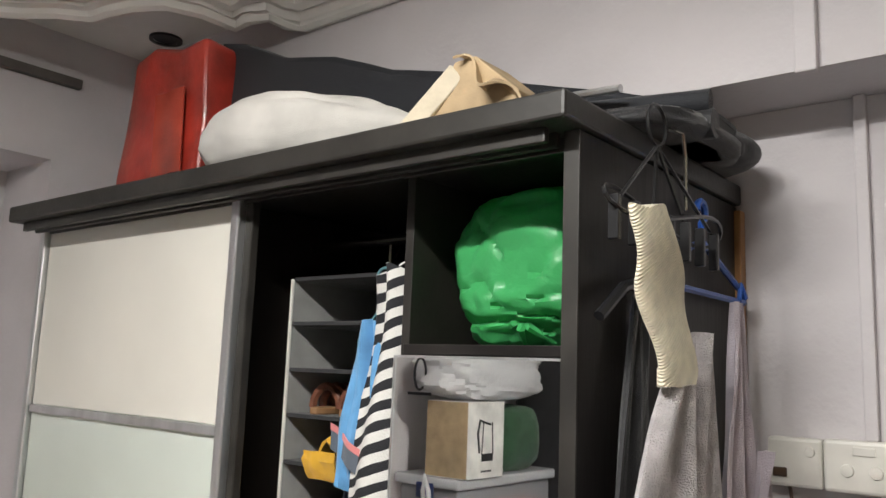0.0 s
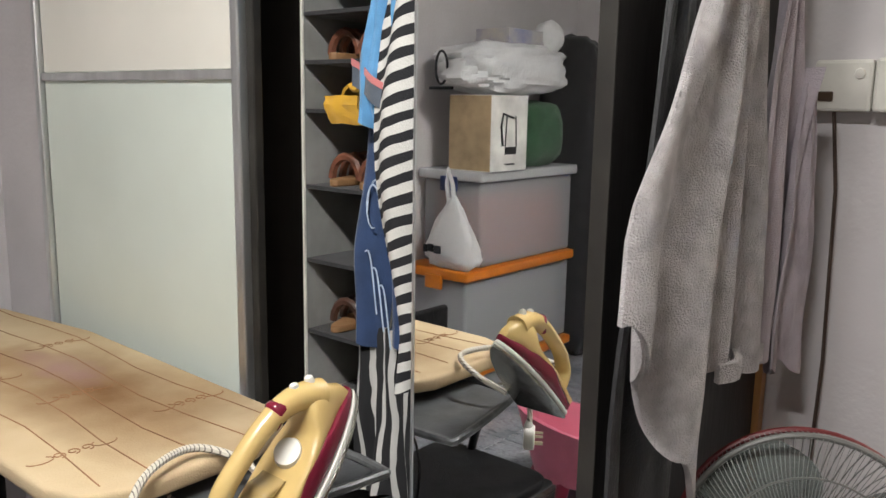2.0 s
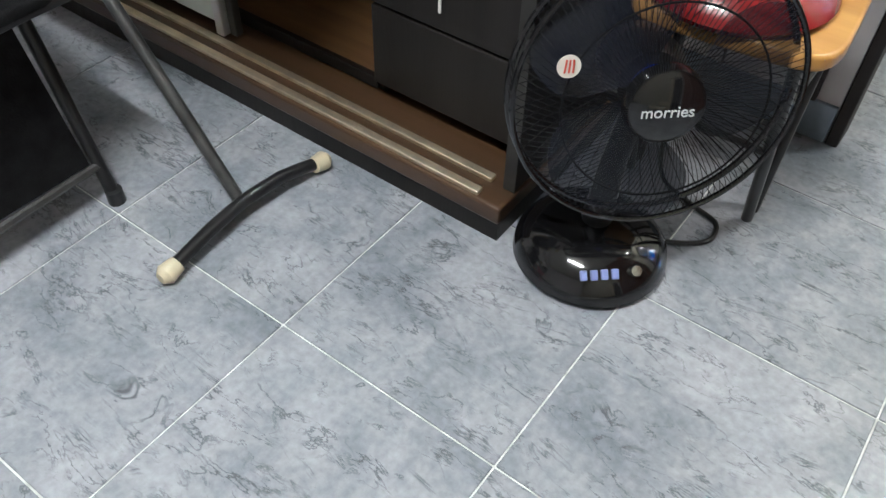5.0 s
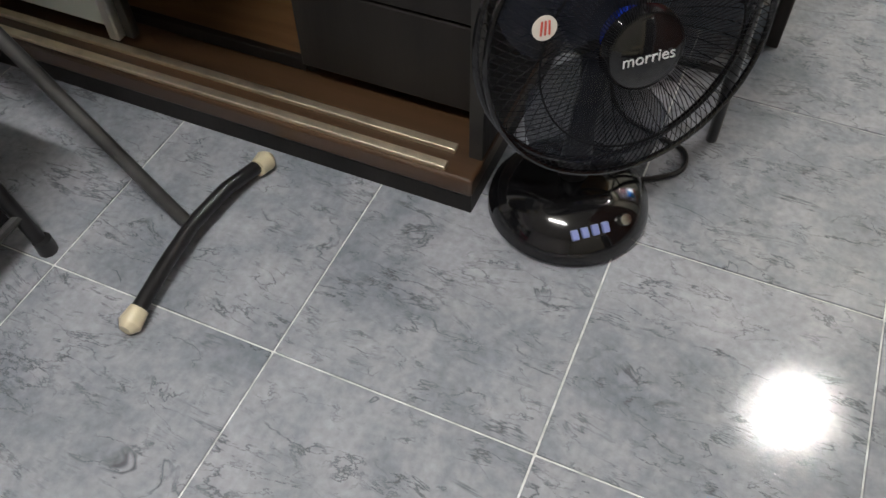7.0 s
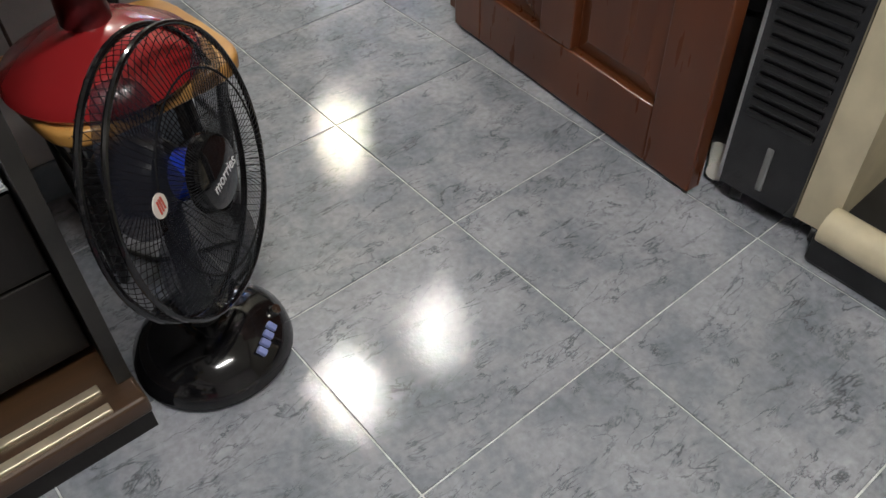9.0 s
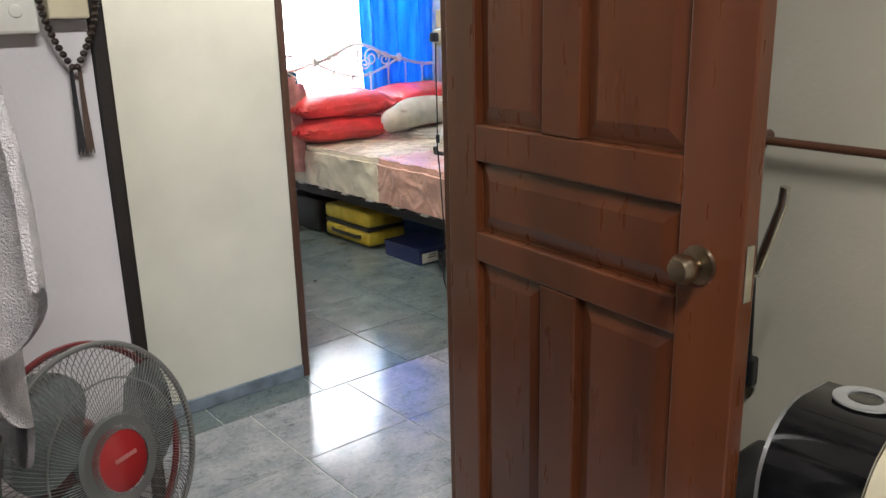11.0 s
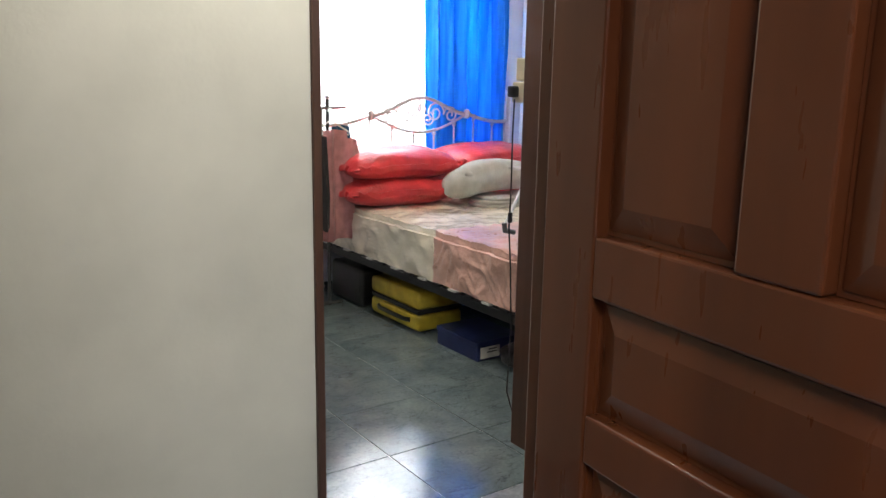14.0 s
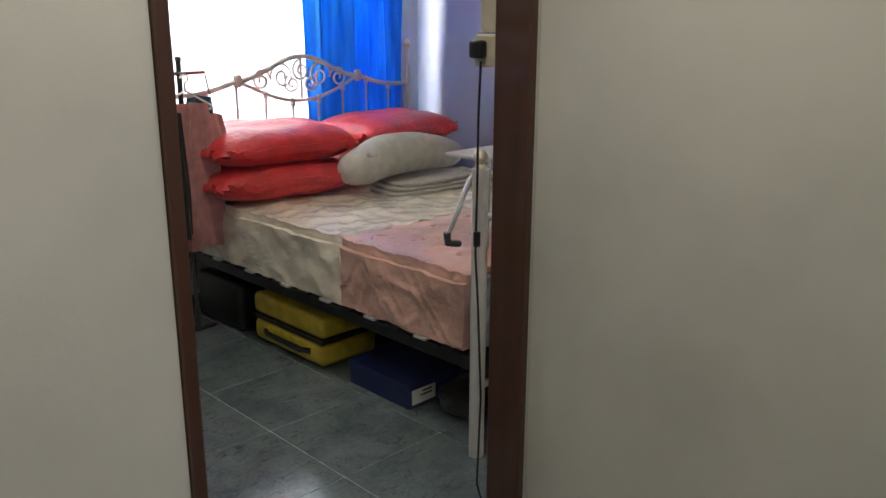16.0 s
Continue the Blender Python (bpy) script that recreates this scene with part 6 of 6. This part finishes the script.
tl = thing("tube_light", TUBE, "slim white ceiling tube light fitting", "ceiling light")
part("batten", box(-0.47, 0.47, -0.035, 0.035, 0.03, 0.12, 0.008), WHITEP, tl, w=False)
for x in (-0.455, 0.455):
    part("end_cap", box(x - 0.014, x + 0.014, -0.02, 0.02, -0.012, 0.03, 0.004), WHITEP, tl, w=False)

# ---- second bedroom ----
WHM = mat("white_enamel_metal", (0.66, 0.64, 0.62), 0.3, 0.0, scale=20, vary=0.05, coat=0.3)
BX0, BX1, BY0, BY1 = 2.04, 3.56, 2.40, 4.42
bed = thing("bed", (2.8, 3.4, 0), "white metal bed with a scrolled headboard and plastic-covered mattress", "bed")
FILM = mat("creased_ivory_sheet", (0.86, 0.79, 0.64), 0.24, scale=5, vary=0.05, bump=0.6, fine=18, coat=0.4)
FILMP = mat("creased_pink_sheet", (0.66, 0.4, 0.32), 0.28, scale=5, vary=0.12, bump=1.0, fine=18, coat=0.4)


def mattress(y0, y1, x0, x1, z0, z1, mtl, nm, seed, lb):
    b = box(x0, x1, y0, y1, z0, z1)
    bmesh.ops.subdivide_edges(b, edges=b.edges[:], cuts=64, use_grid_fill=True)
    for v in b.verts:
        ex = 0.015 * max(0.0, 1 - (v.co.x - x0) / 0.05) if v.co.z > z1 - 0.03 else 0.0
        v.co.x += ex + 0.010 * wob(v.co.y * 1.5, v.co.z * 1.5, seed, 1, 7)
        fold = max(0.0, 0.16 - abs(noise.noise(Vector((v.co.x * 5 + v.co.z * 4, v.co.y * 7 + v.co.x * 3, seed + v.co.z * 5))))) / 0.16
        fold += 0.7 * max(0.0, 0.14 - abs(noise.noise(Vector((v.co.x * 13, v.co.y * 10 - v.co.z * 9, seed + 4))))) / 0.14
        if v.co.z < z1 - 0.02:
            v.co.x -= 0.007 * fold
        if v.co.z > z1 - 0.02:
            v.co.z += 0.008 * fold
        if v.co.z > z0 + 0.01:
            v.co.z += 0.010 * wob(v.co.x, v.co.y, seed, 1, 5) + 0.006 * wob(v.co.x, v.co.y, seed + 3, 1, 14)
    part(nm, b, mtl, bed, lb, smooth=True)


mattress(3.12, BY1, BX0, BX1, 0.345, 0.612, FILM, "mattress", 1.0, "ivory sheet under creased clear plastic")
mattress(BY0 + 0.06, 3.119, BX0 - 0.006, BX1, 0.35, 0.615, FILMP, "bedspread", 2.0, "dusty pink bedspread under creased clear plastic")
part("mattress_end", box(BX0 + 0.02, BX1, BY0 + 0.02, BY0 + 0.06, 0.35, 0.6, 0.012), mat("grey_blue_ticking", (0.36, 0.4, 0.46), 0.8, scale=30, vary=0.2, bump=0.2), bed, "grey blue mattress end", smooth=True)
part("side_rail", box(BX0 - 0.01, BX0 + 0.02, BY0, BY1, 0.29, 0.335, 0.003), BLACKP, bed, "black bed base rail")
part("side_rail", box(BX1 - 0.02, BX1 + 0.01, BY0, BY1, 0.29, 0.335, 0.003), BLACKP, bed)
for k in range(14):
    y = BY0 + 0.1 + k * 0.14
    part("slat", box(BX0 - 0.014, BX1, y, y + 0.06, 0.335, 0.346, 0.002), WHM if k % 2 else BLACKP, bed)
for x in (BX0 - 0.02, BX1 + 0.02):
    part("foot_post", tube([(x, BY0 - 0.02, 0.0), (x, BY0 - 0.02, 0.98)], 0.026, 14), WHM, bed, smooth=True)
    part("post_knob", lathe([(0, 0.06), (0.014, 0.057), (0.024, 0.04), (0.024, 0.03), (0.014, 0.014), (0.018, 0.008), (0.018, 0)], 20, pose(x, BY0 - 0.02, 0.98)), GOLD, bed, "gold ball finial", smooth=True)
    part("head_post", tube([(x, BY1 + 0.02, 0.0), (x, BY1 + 0.02, 1.27)], 0.018, 14), WHM, bed, smooth=True)
    part("post_knob", lathe([(0, 0.06), (0.014, 0.057), (0.024, 0.04), (0.024, 0.03), (0.014, 0.014), (0.018, 0.008), (0.018, 0)], 20, pose(x, BY1 + 0.02, 1.27)), GOLD, bed, smooth=True)
part("foot_rail", tube([(BX0 - 0.02, BY0 - 0.02, 0.82), (BX1 + 0.02, BY0 - 0.02, 0.82)], 0.013, 10), WHM, bed, smooth=True)
part("foot_rail", tube([(BX0 - 0.02, BY0 - 0.02, 0.25), (BX1 + 0.02, BY0 - 0.02, 0.25)], 0.013, 10), WHM, bed, smooth=True)
HYB = BY1 + 0.02
XM = 2.81


def hb(x):
    """Height of the arched headboard rail."""
    d = abs(x - XM)
    if d < 0.39:
        return 1.13 + 0.115 * (0.5 + 0.5 * math.cos(math.pi * d / 0.39))
    return 1.13 - 0.06 * math.sin(math.pi * min(1.0, (d - 0.39) / 0.6))


part("arch_rail", tube([(BX0 - 0.02 + (BX1 - BX0 + 0.04) * i / 60, HYB, hb(BX0 - 0.02 + (BX1 - BX0 + 0.04) * i / 60)) for i in range(61)], 0.013, 10), WHM, bed, smooth=True)
part("lower_rail", tube([(XM - 0.39 + 0.78 * i / 30, HYB, 1.13 - 0.12 * math.sin(math.pi * i / 30)) for i in range(31)], 0.010, 8), WHM, bed, smooth=True)
for i in range(8):
    x = 2.24 + 0.17 * i
    zt = hb(x) if abs(x - XM) > 0.39 else 1.13 - 0.12 * math.cos(math.pi * (x - XM) / 0.78)
    bar = part("spindle", tube([(x, HYB, 0.62), (x, HYB, zt)], 0.007, 8), WHM, bed, smooth=True)
    part("collar", lathe([(0.007, -0.024), (0.015, -0.014), (0.011, 0), (0.018, 0.012), (0.009, 0.024)], 14, pose(x, HYB, zt - 0.01)), WHM, bar, smooth=True)
for x in (XM - 0.39, XM + 0.39):
    part("joint", lathe([(0, -0.035), (0.018, -0.03), (0.024, 0), (0.018, 0.03), (0, 0.035)], 16, pose(x, HYB, 1.13)), WHM, bed, smooth=True)


def scroll(cx, cz, r, turns, s, start):
    pts = []
    for i in range(34):
        t = i / 33
        a = start + s * turns * math.tau * t
        rr = r * (1 - 0.82 * t)
        pts.append((cx + rr * math.cos(a), HYB, cz + rr * math.sin(a)))
    return tube(pts, 0.0065, 8)


for cx, cz, r, s, st0 in ((-0.25, 0.0, 0.06, 1, 0.0), (-0.12, 0.02, 0.075, -1, 3.1), (0.0, 0.055, 0.06, 1, 1.5), (0.12, 0.02, 0.075, 1, 0.0), (0.25, 0.0, 0.06, -1, 3.1), (-0.06, -0.03, 0.05, 1, 2.0), (0.06, -0.03, 0.05, -1, 1.1)):
    part("scroll", scroll(XM + cx, 1.125 + cz * 0.8, r, 1.6, s, st0), WHM, bed, smooth=True)
part("cross_stem", tube([(XM, HYB, 1.01), (XM, HYB, 1.245)], 0.007, 8), WHM, bed, smooth=True)
tr_ = thing("folding_tray", (2.05, 2.55, 0.61), "small white folding tray table standing on the bed", "tray table")
part("top", box(2.1, 2.45, 2.43, 2.62, 0.985, 0.997, 0.003), WHM, tr_)
part("leg", tube([(2.11, 2.46, 0.985), (2.05, 2.46, 0.92), (1.97, 2.47, 0.76)], 0.008, 8), ALU, tr_, smooth=True)
part("foot", tube([(1.965, 2.47, 0.77), (1.97, 2.47, 0.735), (2.03, 2.48, 0.72)], 0.012, 8), TRAYM, tr_, "dark grey bent foot", smooth=True)
part("leg", tube([(2.3, 2.6, 0.985), (2.3, 2.6, 0.63)], 0.008, 8), ALU, tr_, smooth=True)

REDS = mat("coral_red_satin", (0.55, 0.03, 0.035), 0.38, scale=9, vary=0.14, bump=0.5, fine=38, sheen=0.06)


def pillow(place, rx, ry, h, turn, label, tilt=0.0):
    p = thing("pillow", place, label, "pillow", group="red pillows", turn=turn)
    b = bmesh.new()
    n = 30
    for s in (1, -1):
        g = [[None] * (n + 1) for _ in range(n + 1)]
        for i in range(n + 1):
            for j in range(n + 1):
                u, v = i / n * 2 - 1, j / n * 2 - 1
                k = max(0.0, (1 - u ** 4) * (1 - v ** 4)) ** 0.55
                g[i][j] = b.verts.new((u * rx * (1 - 0.05 * v * v), v * ry * (1 - 0.06 * u * u), h / 2 + s * (h / 2 * k * (1 + 0.12 * wob(u + place[0], v + place[2], s, 1, 2.5))) ))
        for i in range(n):
            for j in range(n):
                b.faces.new((g[i][j], g[i + 1][j], g[i + 1][j + 1], g[i][j + 1]))
    bmesh.ops.remove_doubles(b, verts=b.verts[:], dist=0.0005)
    b.transform(pose(0, 0, 0, tilt))
    part("cushion", b, REDS, p, w=False, smooth=True)
    fr = tube([(rx * 1.0 * math.copysign(abs(math.cos(a)) ** 0.35, math.cos(a)) + 0.006 * math.sin(a * 31), ry * 1.0 * math.copysign(abs(math.sin(a)) ** 0.35, math.sin(a)) + 0.006 * math.cos(a * 27), h / 2 + 0.008 * math.sin(a * 19)) for a in [i * math.tau / 90 for i in range(90)]], 0.02, 6, closed=True, flat=0.3)
    fr.transform(pose(0, 0, 0, tilt))
    part("ruffle", fr, REDS, p, "satin ruffled edge", w=False, smooth=True)
    return p


pillow((2.34, 4.05, 0.61), 0.36, 0.26, 0.19, -8, "coral red satin pillow with a ruffled edge on the bed")
pillow((2.36, 4.08, 0.775), 0.38, 0.26, 0.18, -5, "coral red satin pillow lying on another pillow", 3)
pillow((3.16, 4.14, 0.61), 0.36, 0.25, 0.19, 5, "coral red satin pillow with a ruffled edge on the bed")
pillow((3.17, 4.15, 0.775), 0.38, 0.25, 0.17, 8, "coral red satin pillow lying on another pillow", 2)
PLUSH = cloth("off_white_plush", (0.58, 0.56, 0.52), 0.95, scale=20, vary=0.06, bump=0.5, fine=200)
plush_line = glide([(-0.33, 0, 0.075), (-0.31, 0, 0.078), (-0.27, 0, 0.085), (-0.2, 0, 0.1), (-0.1, 0.01, 0.13), (0.05, 0.02, 0.14), (0.2, 0.03, 0.13), (0.33, 0.03, 0.11), (0.38, 0.03, 0.1)], 6)
nP = len(plush_line) - 1
b = tube(plush_line, 0.08, 24, radii=[0.004 + 0.1 * max(0.0, math.sin(math.pi * min(1.0, 0.02 + 0.98 * i / nP))) ** 0.45 * (0.72 + 0.28 * min(1.0, i / nP * 2)) for i in range(nP + 1)])
for s in (-1, 1):
    e = blob(0.026, 0.02, 0.02, 2, s, 0.0, seg=14, rings=10)
    e.transform(pose(-0.2, 0.075 * s, 0.15))
    join(b, e)
toy = sack("plush_toy", (2.86, 3.70, 0.655), b, PLUSH, "long off-white plush toy lying on a folded blanket", "plush toy", turn=-10)
bl = thing("folded_blanket", (2.98, 3.66, 0.612), "folded cream knitted blanket on the bed", "blanket")
for k in range(3):
    b = prism(oval(0.27 - 0.012 * k, 0.15 - 0.008 * k, 36, 4.0), 0, 0.02, bev=0.008, seg=3)
    b.transform(pose(2.98 + 0.01 * k, 3.66, 0.613 + 0.0205 * k, 0, 0, -6 + 2 * k))
    part("layer", b, PLUSH, bl, smooth=True)

YELP = mat("yellow_shell_plastic", (0.44, 0.33, 0.03), 0.4, scale=12, vary=0.12)
sc = thing("suitcase", (2.3, 3.5, 0), "yellow hard-shell suitcase lying under the bed", "suitcase")
part("lower_shell", box(2.06, 2.36, 3.3, 3.82, 0.012, 0.11, 0.025, 3), YELP, sc, smooth=True)
part("zip_band", box(2.065, 2.355, 3.305, 3.815, 0.1105, 0.135, 0.004), BLACKP, sc)
part("upper_shell", box(2.06, 2.36, 3.3, 3.82, 0.1355, 0.235, 0.025, 3), YELP, sc, smooth=True)
part("handle", tube([(2.06, 3.38, 0.07), (2.04, 3.42, 0.07), (2.04, 3.68, 0.07), (2.06, 3.72, 0.07)], 0.013, 8), BLACKP, sc, smooth=True)
for y in (3.36, 3.76):
    part("foot", lathe([(0, 0.0), (0.018, 0.0), (0.018, 0.013), (0, 0.013)], 12, pose(2.12, y, 0)), BLACKP, sc)
NAVYB = mat("navy_carton", (0.02, 0.03, 0.11), 0.5, scale=10, vary=0.15)
sb = thing("blue_shoe_box", (2.25, 2.95, 0), "navy blue shoe box with a white end label under the bed", "shoe box")
part("box", box(2.08, 2.36, 2.79, 3.14, 0.0, 0.09, 0.003), NAVYB, sb)
part("lid", box(2.076, 2.364, 2.786, 3.144, 0.075, 0.1, 0.003), NAVYB, sb)
part("end_label", box(2.1, 2.22, 2.7845, 2.789, 0.012, 0.07), WHITEP, sb, "white label")
for x0, x1, z in ((2.15, 2.2, 0.055), (2.14, 2.2, 0.04)):
    part("label_bar", box(x0, x1, 2.7835, 2.7847, z, z + 0.006), BLACKP, sb)
sack("black_case", (2.35, 4.12, 0.0), box(-0.3, 0.3, -0.2, 0.2, 0.0, 0.24, 0.03, 3), BLACKP, "black case pushed under the bed", "case")
sack("dark_shoes_bag", (2.3, 2.62, 0.0), blob(0.18, 0.12, 0.06, 2.4, 3.0, 0.1), BLK, "dark cloth bag under the bed", "bag")

# window and curtains
win = thing("window_1", (2.92, 4.7, 0.85), "white framed window behind the curtains", "window", kind="structure")
for x0, x1, z0, z1 in ((2.1, 2.15, 0.85, 2.12), (3.37, 3.42, 0.85, 2.12), (2.74, 2.78, 0.9, 2.07), (2.15, 3.37, 0.85, 0.9), (2.15, 3.37, 2.07, 2.12)):
    part("window_frame", box(x0, x1, 4.67, 4.71, z0, z1, 0.004), WHM, win)
GLASS = clear("window_glass", (0.8, 0.85, 0.85), 0.08, 0.02)
for x0, x1 in ((2.151, 2.739), (2.781, 3.369)):
    pane = part("pane", box(x0, x1, 4.688, 4.692, 0.901, 2.069), GLASS, win)
    pane.visible_shadow = False
back = structure("backdrop", box(-4, 10, 8.0, 8.05, -1, 6), mat("bright_overcast_sky", (0.8, 0.85, 0.9), 0.9), "bright hazy sky outside the window", "sky")
bn_ = back.data.materials[0].node_tree
bn_.nodes["Principled BSDF"].inputs["Emission Color"].default_value = (0.9, 0.95, 1.0, 1)
bn_.nodes["Principled BSDF"].inputs["Emission Strength"].default_value = SKYGLOW


def curtain_material(name, colour, trans):
    m = bpy.data.materials.new(name)
    m.use_nodes = True
    n, l = m.node_tree.nodes, m.node_tree.links
    b = n["Principled BSDF"]
    b.inputs["Roughness"].default_value = 0.85
    co = n.new("ShaderNodeTexCoord")
    # Pale upright streaks: cloth pattern, plus light on the folds put into the colour
    nz = n.new("ShaderNodeTexNoise")
    nz.inputs["Scale"].default_value, nz.inputs["Detail"].default_value = 24.0, 4
    mp = n.new("ShaderNodeMapping")
    mp.inputs["Scale"].default_value = (1, 1, 0.07)
    l.new(co.outputs["Object"], mp.inputs[0])
    l.new(mp.outputs[0], nz.inputs[0])
    mx = n.new("ShaderNodeMix")
    mx.data_type = "RGBA"
    mx.inputs[6].default_value = (*colour, 1)
    mx.inputs[7].default_value = (*(min(0.9, c * 1.7 + 0.04) for c in colour), 1)
    mr = n.new("ShaderNodeMapRange")
    mr.inputs[1].default_value, mr.inputs[2].default_value = 0.35, 0.68
    l.new(nz.outputs[0], mr.inputs[0])
    l.new(mr.outputs[0], mx.inputs[0])
    l.new(mx.outputs[2], b.inputs["Base Color"])
    tr = n.new("ShaderNodeBsdfTranslucent")
    l.new(mx.outputs[2], tr.inputs[0])
    ms = n.new("ShaderNodeMixShader")
    ms.inputs[0].default_value = trans
    l.new(b.outputs[0], ms.inputs[1])
    l.new(tr.outputs[0], ms.inputs[2])
    l.new(ms.outputs[0], n["Material Output"].inputs[0])
    return m


def curtain(name, x0, x1, y, z0, z1, folds, depth, material, label, seed):
    c = thing(name, ((x0 + x1) / 2, y, z0), label, "curtain")

    def f(u, v):
        ph = u * folds * math.tau
        return (x0 + (x1 - x0) * u + 0.01 * wob(u, v, seed, 1, 5), y + depth * (math.sin(ph + 0.6 * math.sin(v * 3 + seed)) + 0.3 * math.sin(2.3 * ph + seed)) * (0.55 + 0.45 * v), z1 + (z0 - z1) * v)
    part("fabric", sheet(f, int(folds * 14), 24, 0.002), material, c, smooth=True)
    part("heading", sheet(lambda u, v: (x0 + (x1 - x0) * u, y - 0.004 + depth * 0.7 * math.sin(u * folds * math.tau), z1 + 0.02 - 0.05 * v), int(folds * 10), 2, 0.004), material, c, "pleated heading", smooth=True)
    return c


curtain("sheer_curtain", 2.02, 3.25, 4.58, 0.25, 2.2, 11, 0.03, curtain_material("sheer_white_voile", (0.8, 0.79, 0.79), 0.7), "sheer white voile curtain over the bright window", 1.0)
curtain("blue_curtain", 2.88, 3.6, 4.49, 0.25, 2.2, 6.5, 0.05, curtain_material("bright_blue_curtain_cloth", (0.015, 0.25, 0.64), 0.32), "bright blue pleated curtain pulled to one side", 2.0)
cr_ = thing("curtain_rod", (2.9, 4.55, 2.2), "thin grey curtain rod above the window", "curtain rod")
part("rod", tube([(1.95, 4.55, 2.225), (3.82, 4.55, 2.225)], 0.008, 8), STEEL, cr_, smooth=True)
for x in (2.0, 3.8):
    part("bracket", tube([(x, 4.55, 2.225), (x, 4.62, 2.225)], 0.006, 8), STEEL, cr_)

# clothes on a stand beside the bed
cs = thing("clothes_stand", (1.98, 4.05, 0), "slim metal clothes stand beside the bed", "clothes stand")
part("pole", tube([(1.93, 4.1, 0.0), (1.93, 4.1, 1.25)], 0.011, 10), DKMET, cs, smooth=True)
part("arm", tube([(1.8, 4.05, 1.2), (2.06, 4.12, 1.2)], 0.009, 8), STEEL, cs, smooth=True)
part("finial", lathe([(0, 0.03), (0.016, 0.018), (0.012, 0)], 14, pose(1.93, 4.1, 1.25)), STEEL, cs, smooth=True)
part("foot", tube([(1.8, 4.1, 0.012), (2.02, 4.1, 0.012)], 0.012, 8), DKMET, cs)
PINKC = cloth("dusty_pink_cotton", (0.48, 0.22, 0.22))
ps = thing("pink_shirt", (1.99, 4.0, 0.5), "dusty pink shirt hanging on the clothes stand", "shirt")
part("body", sheet(hung(1.8, 2.05, 1.08, 0.42, 4.02, 1.6, 0.02, 1.0, 0.7), 28, 26, 0.004), PINKC, ps, smooth=True)
part("sleeve", sheet(hung(1.97, 2.09, 1.03, 0.83, 4.0, 0.8, 0.012, 2.0, 0.6, 0.015), 14, 12, 0.004), PINKC, ps, smooth=True)
part("hanger", hanger_bm(1.92, 4.04, 1.13, 0.12, "x", 0.005), WHITEP, ps, "white hanger", smooth=True)
bs_ = thing("blue_garment", (2.06, 4.1, 0.5), "blue garment hanging on the clothes stand", "shirt")
part("body", sheet(hung(1.9, 2.13, 1.1, 0.46, 4.1, 1.4, 0.015, 3.0, 0.5, 0.0), 24, 22, 0.004), cloth("teal_blue_cotton", (0.02, 0.1, 0.2)), bs_, smooth=True)
part("hanger", tube([(2.07, 4.1, 1.1), (2.06, 4.11, 1.19)], 0.004, 6), STEEL, bs_)
dk = thing("dark_trousers", (1.94, 3.95, 0.5), "dark trousers hanging on the clothes stand", "trousers")
part("garment", sheet(hung(1.78, 1.87, 1.05, 0.5, 3.97, 1.0, 0.012, 5.0, 0.7), 14, 20, 0.005), BLK, dk, smooth=True)
part("hanger", tube([(1.83, 3.97, 1.05), (1.87, 4.05, 1.2)], 0.004, 6), STEEL, dk)

# socket and cable by the bed
sk_ = thing("bedside_socket", (1.69, 1.98, 1.31), "pale double wall socket with a black plug", "socket")
part("box", box(1.645, 1.735, YC2, 2.06, 1.31, 1.385, 0.005), CREAMP, sk_)
part("box", box(1.652, 1.735, YC2, 2.05, 1.39, 1.47, 0.005), CREAMP, sk_)
part("plug", box(1.616, 1.644, 2.015, 2.055, 1.33, 1.372, 0.008, 3), BLACKP, sk_, "black plug", smooth=True)
cab = thing("bedside_cable", (1.63, 2.03, 0), "thin black cable hanging from the socket by the door", "cable")
part("cord", tube([(1.625, 2.02, 1.325), (1.63, 2.03, 1.2), (1.64, 2.04, 1.0), (1.632, 2.035, 0.85), (1.65, 2.04, 0.7), (1.655, 2.03, 0.45), (1.645, 2.03, 0.2), (1.7, 2.02, 0.02)], 0.003, 8), BLACKP, cab, smooth=True)
part("inline_switch", box(1.626, 1.64, 2.024, 2.04, 0.87, 0.91, 0.004), BLACKP, cab)

# ---- floor tiles ----
floor = bpy.data.objects["floor"]
G = 0.0034
tb = box(-T / 2 + G / 2, T / 2 - G / 2, -T / 2 + G / 2, T / 2 - G / 2, -0.011, 0.0, 0.0012, 1)
tile_mesh = bpy.data.meshes.new("tile")
tb.to_mesh(tile_mesh)
tb.free()
tile_mesh.materials.append(TILE)


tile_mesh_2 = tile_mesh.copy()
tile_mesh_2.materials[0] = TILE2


def lay(mesh, x0, y0, i0, i1, j0, j1, keep):
    for i in range(i0, i1):
        for j in range(j0, j1):
            cx, cy = x0 + (i + 0.5) * T, y0 + (j + 0.5) * T
            if keep(cx, cy):
                ob = new("tile", mesh)
                ob.parent = floor
                ob.location = (cx, cy, 0.0)


lay(tile_mesh, 0.0, 0.0, -7, 4, -8, 4, lambda x, y: (y < 0.75 and x < 1.0) or (y > 0.4 and -1.7 < x < 1.75))
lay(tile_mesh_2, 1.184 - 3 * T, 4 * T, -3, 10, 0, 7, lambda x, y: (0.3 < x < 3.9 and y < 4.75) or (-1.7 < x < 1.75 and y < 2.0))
